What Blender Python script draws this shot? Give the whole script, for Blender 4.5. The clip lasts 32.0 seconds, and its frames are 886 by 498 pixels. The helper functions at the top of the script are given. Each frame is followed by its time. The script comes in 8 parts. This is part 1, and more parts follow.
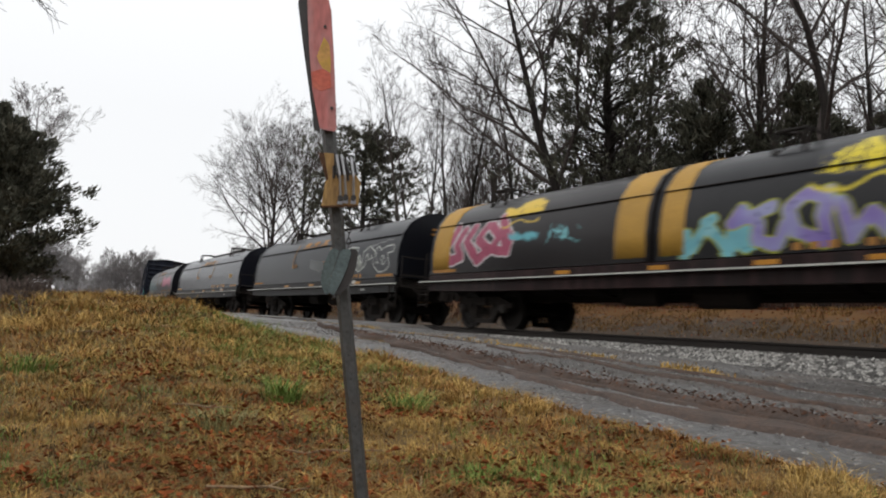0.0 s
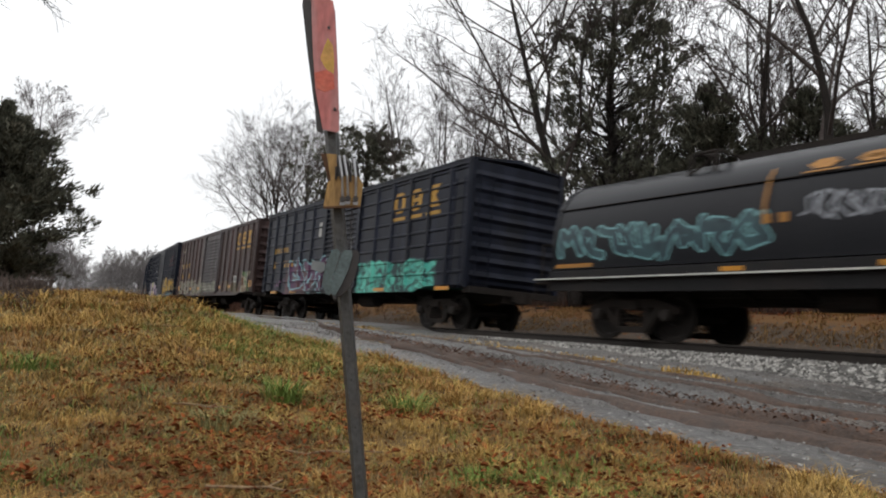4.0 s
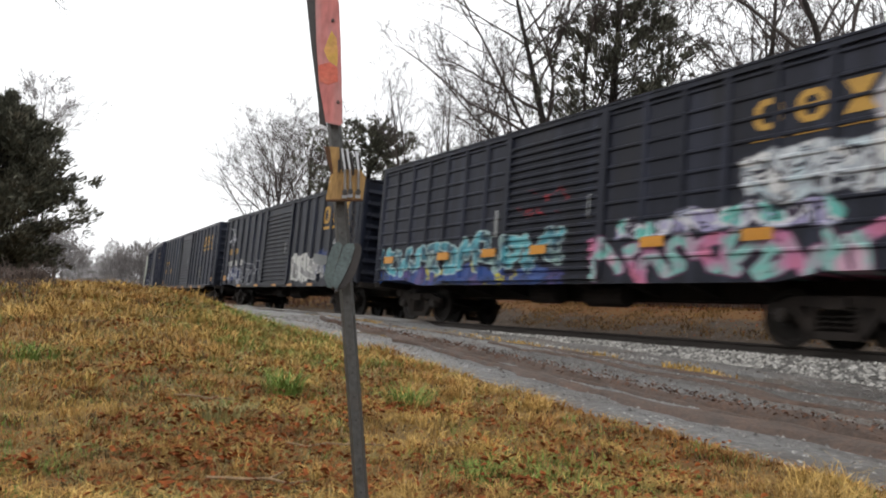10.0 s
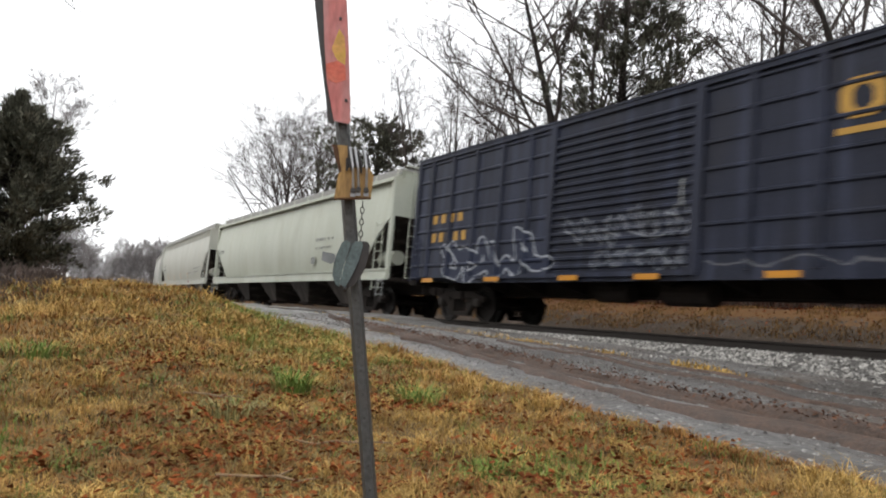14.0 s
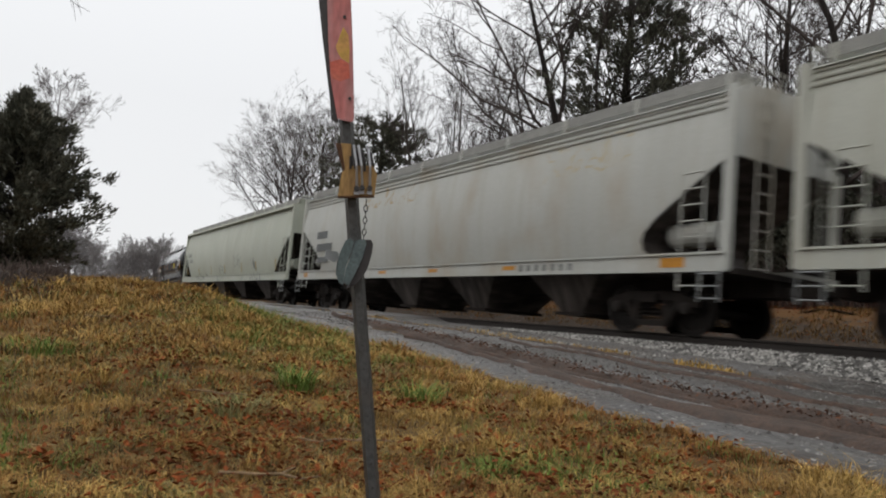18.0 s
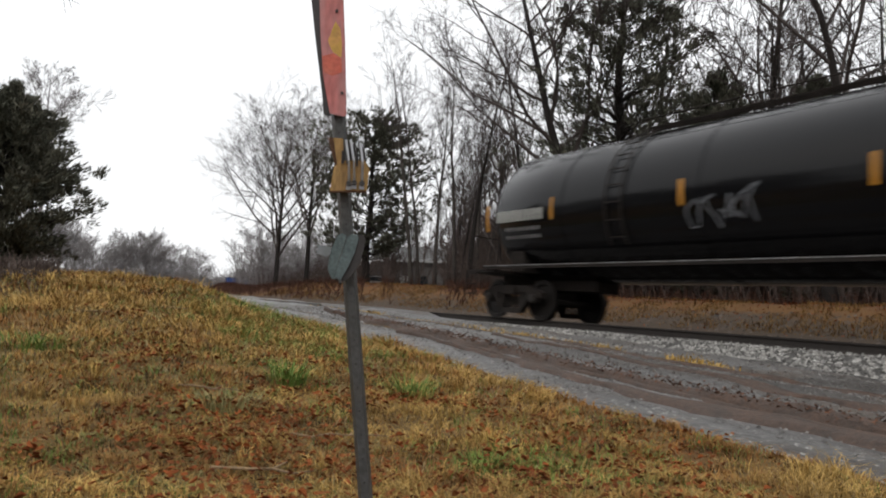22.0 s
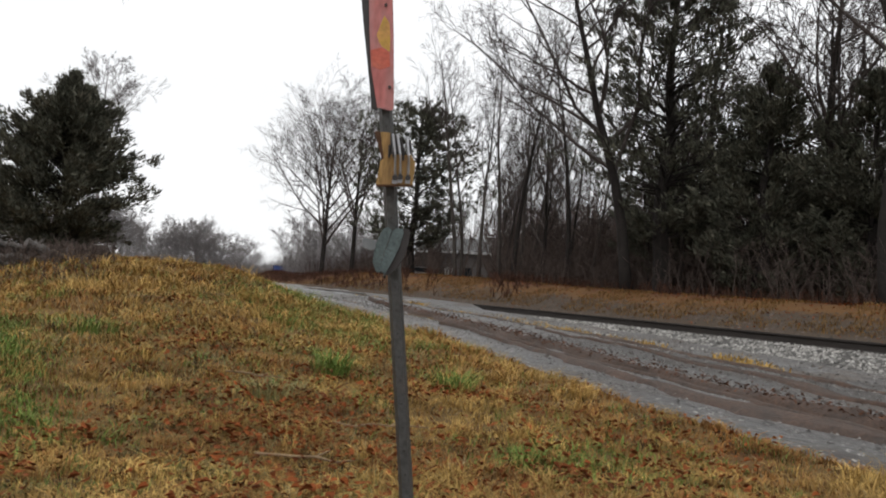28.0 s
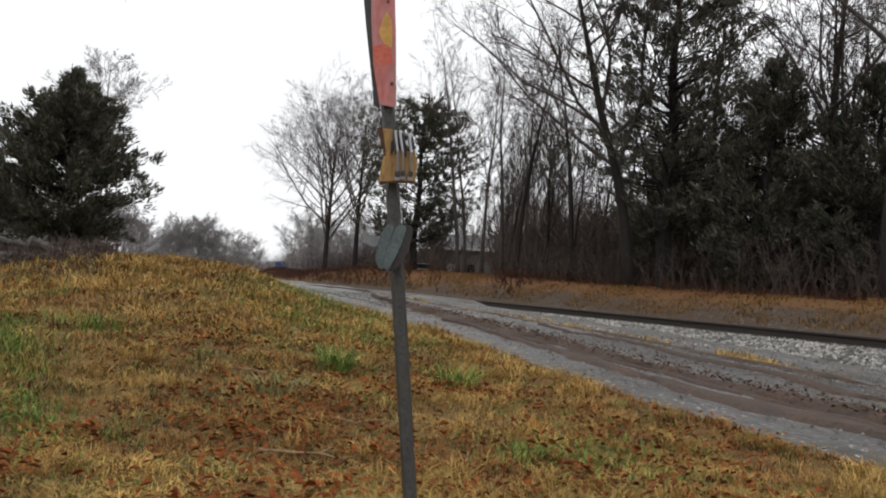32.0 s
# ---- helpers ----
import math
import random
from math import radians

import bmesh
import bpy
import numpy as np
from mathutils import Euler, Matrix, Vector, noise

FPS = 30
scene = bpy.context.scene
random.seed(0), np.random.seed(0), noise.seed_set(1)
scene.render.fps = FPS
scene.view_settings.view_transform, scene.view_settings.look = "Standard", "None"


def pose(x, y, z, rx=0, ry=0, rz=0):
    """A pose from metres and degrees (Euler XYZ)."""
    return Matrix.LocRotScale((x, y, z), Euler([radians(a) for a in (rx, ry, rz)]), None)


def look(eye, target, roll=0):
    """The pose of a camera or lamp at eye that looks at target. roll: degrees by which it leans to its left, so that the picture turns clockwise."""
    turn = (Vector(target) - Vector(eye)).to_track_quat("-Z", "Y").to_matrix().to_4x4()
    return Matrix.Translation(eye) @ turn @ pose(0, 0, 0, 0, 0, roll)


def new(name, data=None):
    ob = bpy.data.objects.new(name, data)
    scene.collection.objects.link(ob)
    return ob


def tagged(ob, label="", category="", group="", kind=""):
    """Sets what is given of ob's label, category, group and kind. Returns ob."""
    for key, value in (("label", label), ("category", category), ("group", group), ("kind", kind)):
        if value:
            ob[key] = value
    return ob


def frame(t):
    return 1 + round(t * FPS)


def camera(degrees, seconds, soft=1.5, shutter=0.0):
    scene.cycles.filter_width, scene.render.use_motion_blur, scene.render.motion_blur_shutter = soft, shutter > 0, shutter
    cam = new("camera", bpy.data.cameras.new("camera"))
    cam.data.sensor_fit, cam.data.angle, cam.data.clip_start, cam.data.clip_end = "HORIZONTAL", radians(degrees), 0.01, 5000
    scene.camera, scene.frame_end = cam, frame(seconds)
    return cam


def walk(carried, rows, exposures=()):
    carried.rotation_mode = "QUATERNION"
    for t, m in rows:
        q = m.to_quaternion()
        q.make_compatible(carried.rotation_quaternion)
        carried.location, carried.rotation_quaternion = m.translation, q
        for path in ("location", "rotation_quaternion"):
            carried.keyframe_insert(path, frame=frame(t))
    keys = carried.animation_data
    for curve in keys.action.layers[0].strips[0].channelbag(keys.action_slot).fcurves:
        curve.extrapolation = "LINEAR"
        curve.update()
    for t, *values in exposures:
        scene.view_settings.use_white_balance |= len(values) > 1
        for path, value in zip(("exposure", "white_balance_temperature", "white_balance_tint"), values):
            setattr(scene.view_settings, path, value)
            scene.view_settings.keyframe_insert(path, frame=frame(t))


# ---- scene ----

# ================= camera and its path =================
EYE = Vector((0.0, -12.0, 0.2))
cam = camera(61.64, 32.0, soft=2.0, shutter=0.35)

# seconds, heading to the left of +y, tilt upwards, lean (degrees)
TURNS = [
    (0, 57.555, 5.426, 2.150),
    (0.5, 57.603, 5.456, 2.092),
    (1, 57.549, 5.425, 2.179),
    (1.5, 57.522, 5.414, 2.316),
    (2, 57.552, 5.429, 2.548),
    (2.5, 57.744, 5.517, 2.539),
    (3, 57.722, 5.570, 2.617),
    (3.5, 57.679, 5.576, 2.633),
    (5.5, 57.859, 5.488, 2.960),
    (6, 57.886, 5.462, 3.005),
    (6.5, 57.900, 5.341, 2.830),
    (7, 57.922, 5.298, 3.116),
    (7.5, 57.784, 5.297, 2.853),
    (8, 57.702, 5.283, 2.924),
    (8.5, 57.720, 5.240, 3.090),
    (9, 57.744, 5.196, 3.043),
    (9.5, 57.764, 5.141, 3.199),
    (10, 57.824, 5.095, 3.200),
    (10.5, 57.831, 5.075, 3.181),
    (11, 57.807, 5.014, 3.146),
    (11.5, 57.784, 4.981, 3.082),
    (12, 57.762, 4.935, 3.035),
    (12.5, 57.875, 4.900, 3.190),
    (13, 58.175, 4.886, 3.117),
    (13.5, 58.374, 4.884, 3.154),
    (14, 58.445, 4.907, 3.161),
    (14.5, 58.524, 4.892, 3.190),
    (16.5, 58.722, 4.859, 3.243),
    (17, 58.728, 4.822, 3.291),
    (17.5, 58.738, 4.815, 3.328),
    (18, 58.696, 4.773, 3.337),
    (18.5, 58.642, 4.725, 3.295),
    (19, 58.545, 4.681, 3.405),
    (19.5, 58.490, 4.659, 3.341),
    (20, 58.385, 4.619, 3.168),
    (20.5, 58.250, 4.591, 3.224),
    (21, 58.205, 4.541, 3.362),
    (21.5, 58.145, 4.500, 3.397),
    (22, 58.075, 4.428, 3.383),
    (22.5, 58.035, 4.389, 3.558),
    (23, 58.036, 4.399, 3.479),
    (23.5, 60.983, 3.275, 1.768),
    (24, 63.559, 1.763, 3.678),
    (24.5, 63.200, 2.426, 3.960),
    (25, 62.659, 2.693, 3.854),
    (25.5, 62.509, 3.173, 3.756),
    (27.5, 61.765, 3.504, 4.318),
    (28, 61.481, 3.535, 4.667),
    (28.5, 61.463, 3.519, 4.755),
    (29, 61.416, 3.526, 4.663),
    (29.5, 61.417, 3.558, 4.714),
    (30, 61.422, 3.539, 4.363),
    (30.5, 61.456, 3.464, 4.521),
    (31, 61.558, 3.350, 4.468),
    (31.5, 61.614, 3.300, 4.571),
    (32, 61.664, 3.249, 4.546)
]


def head(t, yaw, tilt, lean):
    a, b = radians(yaw), radians(tilt)
    way = Vector((-math.sin(a) * math.cos(b), math.cos(a) * math.cos(b), math.sin(b)))
    at = EYE + Vector((0, 0, float(np.interp(t, [23, 27.5], [0, 0.011]))))
    return look(at, at + way, lean)


EXPOSURES = [(0, 0.30), (3.5, 0.31), (6, 1.3), (7, 0.98), (8, 0.85), (10, 0.8), (11, 1.17), (12, 1.5), (13, 0.86), (14, 0.84), (17, 0.22), (18, 0.16), (20, 0.12), (21, 0.08), (22, 0.44), (23, 0.44), (24, 0.32), (25, 0.4), (28, 0.38), (32, 0.38)]
walk(cam, [(t, head(t, a, b, c)) for t, a, b, c in TURNS], EXPOSURES)

# ================= overcast daylight =================
world = bpy.data.worlds.new("overcast_sky")
scene.world = world
world.use_nodes = True
wn, wl = world.node_tree.nodes, world.node_tree.links
bg = wn["Background"]
sky = wn.new("ShaderNodeTexSky")
sky.sky_type = "NISHITA"
sky.sun_disc = False
sky.sun_elevation, sky.sun_rotation = radians(38), radians(200)
sky.air_density, sky.dust_density = 1.0, 4.0
grey = wn.new("ShaderNodeMix")
grey.data_type = "RGBA"
grey.inputs[0].default_value = 0.93
wl.new(sky.outputs[0], grey.inputs[6])
way_up = wn.new("ShaderNodeTexCoord")
height = wn.new("ShaderNodeSeparateXYZ")
wl.new(way_up.outputs["Generated"], height.inputs[0])
cloud = wn.new("ShaderNodeMapRange")
cloud.inputs[1].default_value, cloud.inputs[2].default_value, cloud.inputs[3].default_value, cloud.inputs[4].default_value = 0.25, 1.0, 0.82, 1.14
wl.new(height.outputs[2], cloud.inputs[0])
deck = wn.new("ShaderNodeVectorMath")
deck.operation = "SCALE"
deck.inputs[0].default_value = (9.9, 10.0, 10.15)
wl.new(cloud.outputs[0], deck.inputs["Scale"])
wl.new(deck.outputs[0], grey.inputs[7])
wl.new(grey.outputs[2], bg.inputs[0])
bg.inputs[1].default_value = 0.1
sun = new("sun", bpy.data.lights.new("sun", "SUN"))
sun.data.energy, sun.data.angle, sun.data.color = 0.6, radians(30), (1.0, 0.97, 0.92)
sun.matrix_world = look((30, -40, 60), (0, 0, 0))


# ================= materials =================
BASE_SCALE = 0.8  # all base colours evenly darkened, so the sky stands out brighter against them


def material(name, base, other=None, rough=0.8, metal=0.0, scale=6.0, fine=60.0, bump=0.15, amount=0.5, stretch=(1, 1, 1), island=0.0, dirt=None, dirt_amount=0.5, dirt_scale=1.5, spec=0.5, per_object=0.0):
    """A node material in two scales: broad patches between base and other, fine grain and relief, and stains."""
    m = bpy.data.materials.new(name)
    m.use_nodes = True
    n, l = m.node_tree.nodes, m.node_tree.links
    p = n["Principled BSDF"]
    p.inputs["Roughness"].default_value, p.inputs["Metallic"].default_value = rough, metal
    p.inputs["Specular IOR Level"].default_value = spec
    co = n.new("ShaderNodeTexCoord")
    mp = n.new("ShaderNodeMapping")
    mp.inputs["Scale"].default_value = stretch
    l.new(co.outputs["Object"], mp.inputs[0])

    def noise_node(s, d=5.0):
        t = n.new("ShaderNodeTexNoise")
        t.inputs["Scale"].default_value, t.inputs["Detail"].default_value = s, d
        l.new(mp.outputs[0], t.inputs["Vector"])
        return t

    def mix(fac, a, b):
        x = n.new("ShaderNodeMix")
        x.data_type = "RGBA"
        l.new(fac, x.inputs[0])
        for sock, v in ((x.inputs[6], a), (x.inputs[7], b)):
            if isinstance(v, tuple):
                sock.default_value = (*v, 1)
            else:
                l.new(v, sock)
        return x.outputs[2]

    def ramp(src, lo, hi, top=1.0):
        r = n.new("ShaderNodeMapRange")
        r.inputs[1].default_value, r.inputs[2].default_value, r.inputs[4].default_value = lo, hi, top
        l.new(src, r.inputs[0])
        return r.outputs[0]

    other = other or tuple(c * 0.6 for c in base)
    base, other, dirt = (c and tuple(BASE_SCALE * v for v in c) for c in (base, other, dirt))
    big, small = noise_node(scale), noise_node(fine, 3.0)
    col = mix(ramp(big.outputs[0], 0.5 - 0.25, 0.5 + 0.25), base, other)
    g = n.new("ShaderNodeMix")
    g.data_type, g.blend_type = "RGBA", "MULTIPLY"
    g.inputs[0].default_value = amount
    l.new(col, g.inputs[6])
    cr = n.new("ShaderNodeMapRange")
    cr.inputs[1].default_value, cr.inputs[2].default_value, cr.inputs[3].default_value, cr.inputs[4].default_value = 0.3, 0.7, 0.45, 1.45
    l.new(small.outputs[0], cr.inputs[0])
    l.new(cr.outputs[0], g.inputs[7])
    col = g.outputs[2]
    if dirt:
        d = noise_node(dirt_scale, 8.0)
        col = mix(ramp(d.outputs[0], 0.52, 0.68, dirt_amount), col, dirt)
    if island or per_object:
        if island:
            ge = n.new("ShaderNodeNewGeometry")
            src, k = ge.outputs["Random Per Island"], island
        else:
            ge = n.new("ShaderNodeObjectInfo")
            src, k = ge.outputs["Random"], per_object
        vr = n.new("ShaderNodeMapRange")
        vr.inputs[3].default_value, vr.inputs[4].default_value = 1 - k, 1 + k
        l.new(src, vr.inputs[0])
        hv = n.new("ShaderNodeHueSaturation")
        l.new(vr.outputs[0], hv.inputs["Value"])
        l.new(col, hv.inputs["Color"])
        col = hv.outputs[0]
    l.new(col, p.inputs["Base Color"])
    if bump:
        b = n.new("ShaderNodeBump")
        b.inputs["Strength"].default_value, b.inputs["Distance"].default_value = bump, 0.02
        l.new(small.outputs[0], b.inputs["Height"])
        l.new(b.outputs[0], p.inputs["Normal"])
    return m


GRASS = material("dry_grass_soil", (0.24, 0.145, 0.052), (0.085, 0.056, 0.027), 1.0, scale=5.0, fine=40, bump=0.8, amount=0.8, dirt=(0.11, 0.042, 0.02), dirt_scale=0.8, dirt_amount=0.7, spec=0.1)


def litter_beyond_track(m):
    """Dead leaves in place of grass on the bank past the rails, gravel dust beside them."""
    n, l = m.node_tree.nodes, m.node_tree.links
    p = n["Principled BSDF"]
    col = p.inputs["Base Color"].links[0].from_socket
    co = n.new("ShaderNodeTexCoord")
    sep = n.new("ShaderNodeSeparateXYZ")
    l.new(co.outputs["Object"], sep.inputs[0])
    tex = n.new("ShaderNodeTexNoise")
    tex.inputs["Scale"].default_value, tex.inputs["Detail"].default_value = 0.9, 8.0
    l.new(co.outputs["Object"], tex.inputs["Vector"])
    add = n.new("ShaderNodeMath")
    add.operation = "MULTIPLY_ADD"
    add.inputs[1].default_value = 3.0
    l.new(tex.outputs[0], add.inputs[0])
    l.new(sep.outputs[1], add.inputs[2])
    for lo, hi, c in ((2.0, 3.2, (0.068, 0.054, 0.044)), (7.0, 7.9, (0.14, 0.075, 0.032)), (8.3, 9.2, (0.085, 0.040, 0.025))):
        r = n.new("ShaderNodeMapRange")
        r.inputs[1].default_value, r.inputs[2].default_value, r.inputs[4].default_value = lo, hi, 0.9
        l.new(add.outputs[0], r.inputs[0])
        mx = n.new("ShaderNodeMix")
        mx.data_type = "RGBA"
        l.new(r.outputs[0], mx.inputs[0])
        l.new(col, mx.inputs[6])
        mx.inputs[7].default_value = (*c, 1)
        col = mx.outputs[2]
    l.new(col, p.inputs["Base Color"])


litter_beyond_track(GRASS)
ROAD = material("wet_gravel_lane", (0.185, 0.182, 0.178), (0.085, 0.080, 0.076), 0.55, scale=1.3, fine=38, bump=0.8, amount=0.9, stretch=(0.3, 1.4, 1), dirt=(0.085, 0.055, 0.034), dirt_scale=1.2, dirt_amount=0.35)


def wheel_marks(m):
    """Long dark wheel streaks, pale stones pressed into the surface and wet patches on the lane."""
    n, l = m.node_tree.nodes, m.node_tree.links
    p = n["Principled BSDF"]
    col = p.inputs["Base Color"].links[0].from_socket
    co = n.new("ShaderNodeTexCoord")

    def layer(scale, stretch, lo, hi, amount, detail=6.0, twist=0.06):
        mp = n.new("ShaderNodeMapping")
        mp.inputs["Scale"].default_value, mp.inputs["Rotation"].default_value = stretch, (0, 0, twist)
        l.new(co.outputs["Object"], mp.inputs[0])
        t = n.new("ShaderNodeTexNoise")
        t.inputs["Scale"].default_value, t.inputs["Detail"].default_value = scale, detail
        l.new(mp.outputs[0], t.inputs["Vector"])
        r = n.new("ShaderNodeMapRange")
        r.inputs[1].default_value, r.inputs[2].default_value, r.inputs[4].default_value = lo, hi, amount
        l.new(t.outputs[0], r.inputs[0])
        return r.outputs[0]

    def over(fac, c):
        nonlocal col
        x = n.new("ShaderNodeMix")
        x.data_type = "RGBA"
        l.new(fac, x.inputs[0])
        l.new(col, x.inputs[6])
        x.inputs[7].default_value = (*c, 1)
        col = x.outputs[2]

    streak = layer(1.0, (0.16, 1.5, 1), 0.43, 0.58, 0.9, 9.0)
    over(streak, (0.044, 0.040, 0.037))
    over(layer(1.0, (0.5, 3.2, 1), 0.52, 0.62, 0.8, 9.0, -0.05), (0.042, 0.034, 0.028))
    over(layer(1.3, (0.5, 1.2, 1), 0.56, 0.66, 0.5, 9.0), (0.09, 0.058, 0.034))
    over(layer(34.0, (0.7, 1.0, 1), 0.61, 0.68, 0.8, 2.0), (0.30, 0.29, 0.27))
    over(layer(22.0, (0.6, 1.0, 1), 0.60, 0.67, 0.8, 2.0), (0.03, 0.026, 0.022))
    l.new(col, p.inputs["Base Color"])
    r = n.new("ShaderNodeMapRange")
    r.inputs[1].default_value, r.inputs[2].default_value, r.inputs[3].default_value, r.inputs[4].default_value = 0.0, 0.75, 0.62, 0.36
    l.new(streak, r.inputs[0])
    l.new(r.outputs[0], p.inputs["Roughness"])


wheel_marks(ROAD)
BALLAST = material("ballast_bed", (0.11, 0.104, 0.098), (0.05, 0.045, 0.04), 0.9, scale=2, fine=25, bump=1.0, amount=0.9)
STEEL = material("rusty_rail_steel", (0.032, 0.024, 0.020), (0.02, 0.015, 0.012), 0.8, 0.0, scale=4)
BLACK = material("faded_black_paint", (0.010, 0.010, 0.012), (0.018, 0.017, 0.018), 0.5, scale=0.8, fine=30, amount=0.5, bump=0.05, dirt=(0.03, 0.022, 0.018), dirt_scale=0.7, spec=0.2)
DARK = material("grimy_underframe", (0.022, 0.020, 0.019), (0.036, 0.028, 0.024), 0.85, scale=3, fine=30, spec=0.12)
BARK = material("grey_bark", (0.0360, 0.0300, 0.0270), (0.0225, 0.0195, 0.0180), 0.95, scale=3, fine=25, bump=0.5, spec=0.2)
NEEDLE = material("cedar_foliage", (0.0660, 0.0720, 0.0528), (0.1248, 0.1176, 0.0888), 0.9, scale=1.6, fine=15, island=0.5, spec=0.15)


# ================= building helpers =================
class Shape:
    """Collects vertices and faces of one mesh."""

    def __init__(self):
        self.v, self.f = [], []

    def box(self, x0, x1, y0, y1, z0, z1):
        i = len(self.v)
        self.v += [(x, y, z) for z in (z0, z1) for x, y in ((x0, y0), (x1, y0), (x1, y1), (x0, y1))]
        self.f += [tuple(i + k for k in q) for q in ((3, 2, 1, 0), (4, 5, 6, 7), (0, 1, 5, 4), (1, 2, 6, 5), (2, 3, 7, 6), (3, 0, 4, 7))]
        return self

    def tube(self, pts, radii, n=8, caps=True):
        """A round bar through pts."""
        i = len(self.v)
        pts = [Vector(p) for p in pts]
        for k, p in enumerate(pts):
            d = (pts[min(k + 1, len(pts) - 1)] - pts[max(k - 1, 0)]).normalized()
            a = d.orthogonal().normalized() if k == 0 else (a - d * a.dot(d)).normalized()
            b = d.cross(a)
            r = radii[k] if isinstance(radii, (list, tuple)) else radii
            self.v += [tuple(p + (a * math.cos(t) + b * math.sin(t)) * r) for t in (2 * math.pi * j / n for j in range(n))]
        for k in range(len(pts) - 1):
            for j in range(n):
                o = i + k * n
                self.f.append((o + j, o + (j + 1) % n, o + n + (j + 1) % n, o + n + j))
        if caps:
            self.f.append(tuple(i + j for j in reversed(range(n))))
            self.f.append(tuple(i + (len(pts) - 1) * n + j for j in range(n)))
        return self

    def prism(self, outline, x0, x1, axis="x"):
        """A closed outline drawn in the other two axes, pushed along an axis."""
        i, n = len(self.v), len(outline)
        for x in (x0, x1):
            for a, b in outline:
                self.v.append((x, a, b) if axis == "x" else (a, x, b) if axis == "y" else (a, b, x))
        self.f += [(i + j, i + (j + 1) % n, i + n + (j + 1) % n, i + n + j) for j in range(n)]
        self.f += [tuple(i + j for j in reversed(range(n))), tuple(i + n + j for j in range(n))]
        return self

    def loft(self, rings, closed=True, caps=True):
        """Skins rings of equal length."""
        i, n = len(self.v), len(rings[0])
        for r in rings:
            self.v += [tuple(p) for p in r]
        m = n if closed else n - 1
        for k in range(len(rings) - 1):
            o = i + k * n
            self.f += [(o + j, o + (j + 1) % n, o + n + (j + 1) % n, o + n + j) for j in range(m)]
        if caps:
            self.f += [tuple(i + j for j in reversed(range(n))), tuple(i + (len(rings) - 1) * n + j for j in range(n))]
        return self

    def poly(self, pts):
        i = len(self.v)
        self.v += [tuple(p) for p in pts]
        self.f.append(tuple(range(i, i + len(pts))))
        return self

    def mesh(self, name, mat, smooth=False):
        me = bpy.data.meshes.new(name)
        me.from_pydata(self.v, [], self.f)
        me.materials.append(mat)
        b = bmesh.new()
        b.from_mesh(me)
        bmesh.ops.recalc_face_normals(b, faces=b.faces)
        b.to_mesh(me)
        b.free()
        if smooth:
            me.shade_smooth()
        return me


def part(name, shape, mat, parent=None, label="", smooth=False, at=None):
    """One mesh object, under a thing or part when parent is given."""
    me = shape if isinstance(shape, bpy.types.Mesh) else shape.mesh(name, mat, smooth)
    ob = new(name, me)
    if at is not None:
        ob.matrix_basis = at
    if parent is not None:
        ob.parent = parent
    if label:
        ob["label"] = label
    return ob


def empty(name, at=None):
    e = new(name)
    e.empty_display_size = 0.3
    if at is not None:
        e.matrix_basis = at
    return e


# ================= lie of the land =================
def smooth01(t):
    t = np.clip(t, 0, 1)
    return t * t * (3 - 2 * t)


def curve(x):
    """The bend to the north that the line takes past the crossing."""
    u = np.maximum(-42.0 - np.asarray(x, float), 0.0)
    return np.where(u < 75, 0.0017 * u * u, 9.5625 + 0.255 * (u - 75))


def road_level(x):
    return np.interp(x, [-400, -90, -60, -30, -18, -8, -4.5, 0, 6, 40, 400], [0.3, 0.14, 0.12, 0.06, -0.06, -0.32, -0.46, -0.6, -0.7, -0.8, -0.8])


def road_edge(x):
    return np.interp(x, [-400, -60, -30, -16, -10, -4, 0, 6, 60], [-6.0, -6.2, -6.6, -7.0, -7.3, -8.1, -8.3, -8.2, -8.0]) + 0.9 * curve(x)


def bend(x):
    """Sideways place of the track's middle."""
    u = np.minimum(x, 0.0)
    return np.where(u > -90, 0.0003 * u * u, 2.43 - 0.054 * (u + 90)) + curve(x)


def ground_z(x, y):
    """Height of the bare ground."""
    x, y = np.asarray(x, float), np.asarray(y, float)
    r, e, b = road_level(x), road_edge(x), bend(x)
    rise = 0.48 * smooth01((-3.0 - x) / 10.0) * (1 - 0.75 * smooth01((-14 - x) / 30.0))
    wide = 4.5 - 2.3 * smooth01((-5.0 - x) / 8.0)
    near = r + rise * smooth01((e - y) / wide) + 0.05 * np.sin(x * 0.9 + 1) * smooth01((e - y) / 2)
    near = near - 0.30 * smooth01((-10.6 - y) / 3.0) * smooth01((-4.0 - x) / 7.0)
    bank = -0.35 + (1.45 + 0.25 * np.sin(x * 0.11)) * smooth01((y - b - 2.8) / 5.0)
    t = smooth01((y - b + 3.4) / 1.2)
    mid = np.minimum(r, -0.42)
    z = np.where(y < b - 2.0, near * (1 - t) + mid * t, np.where(y < b + 2.4, mid, np.maximum(bank, mid)))
    return z


def ground_top(x, y):
    """Height of the uneven ground surface that the grass grows on."""
    x, y = np.asarray(x, float), np.asarray(y, float)
    bumps = np.array([noise.noise(Vector((u * 0.8, v * 0.8, 0))) * 0.05 + noise.noise(Vector((u * 1.8, v * 1.8, 5))) * 0.018 for u, v in zip(x.ravel(), y.ravel())]).reshape(x.shape)
    return ground_z(x, y) + bumps * ((y < road_edge(x)) | (y > bend(x) + 3))


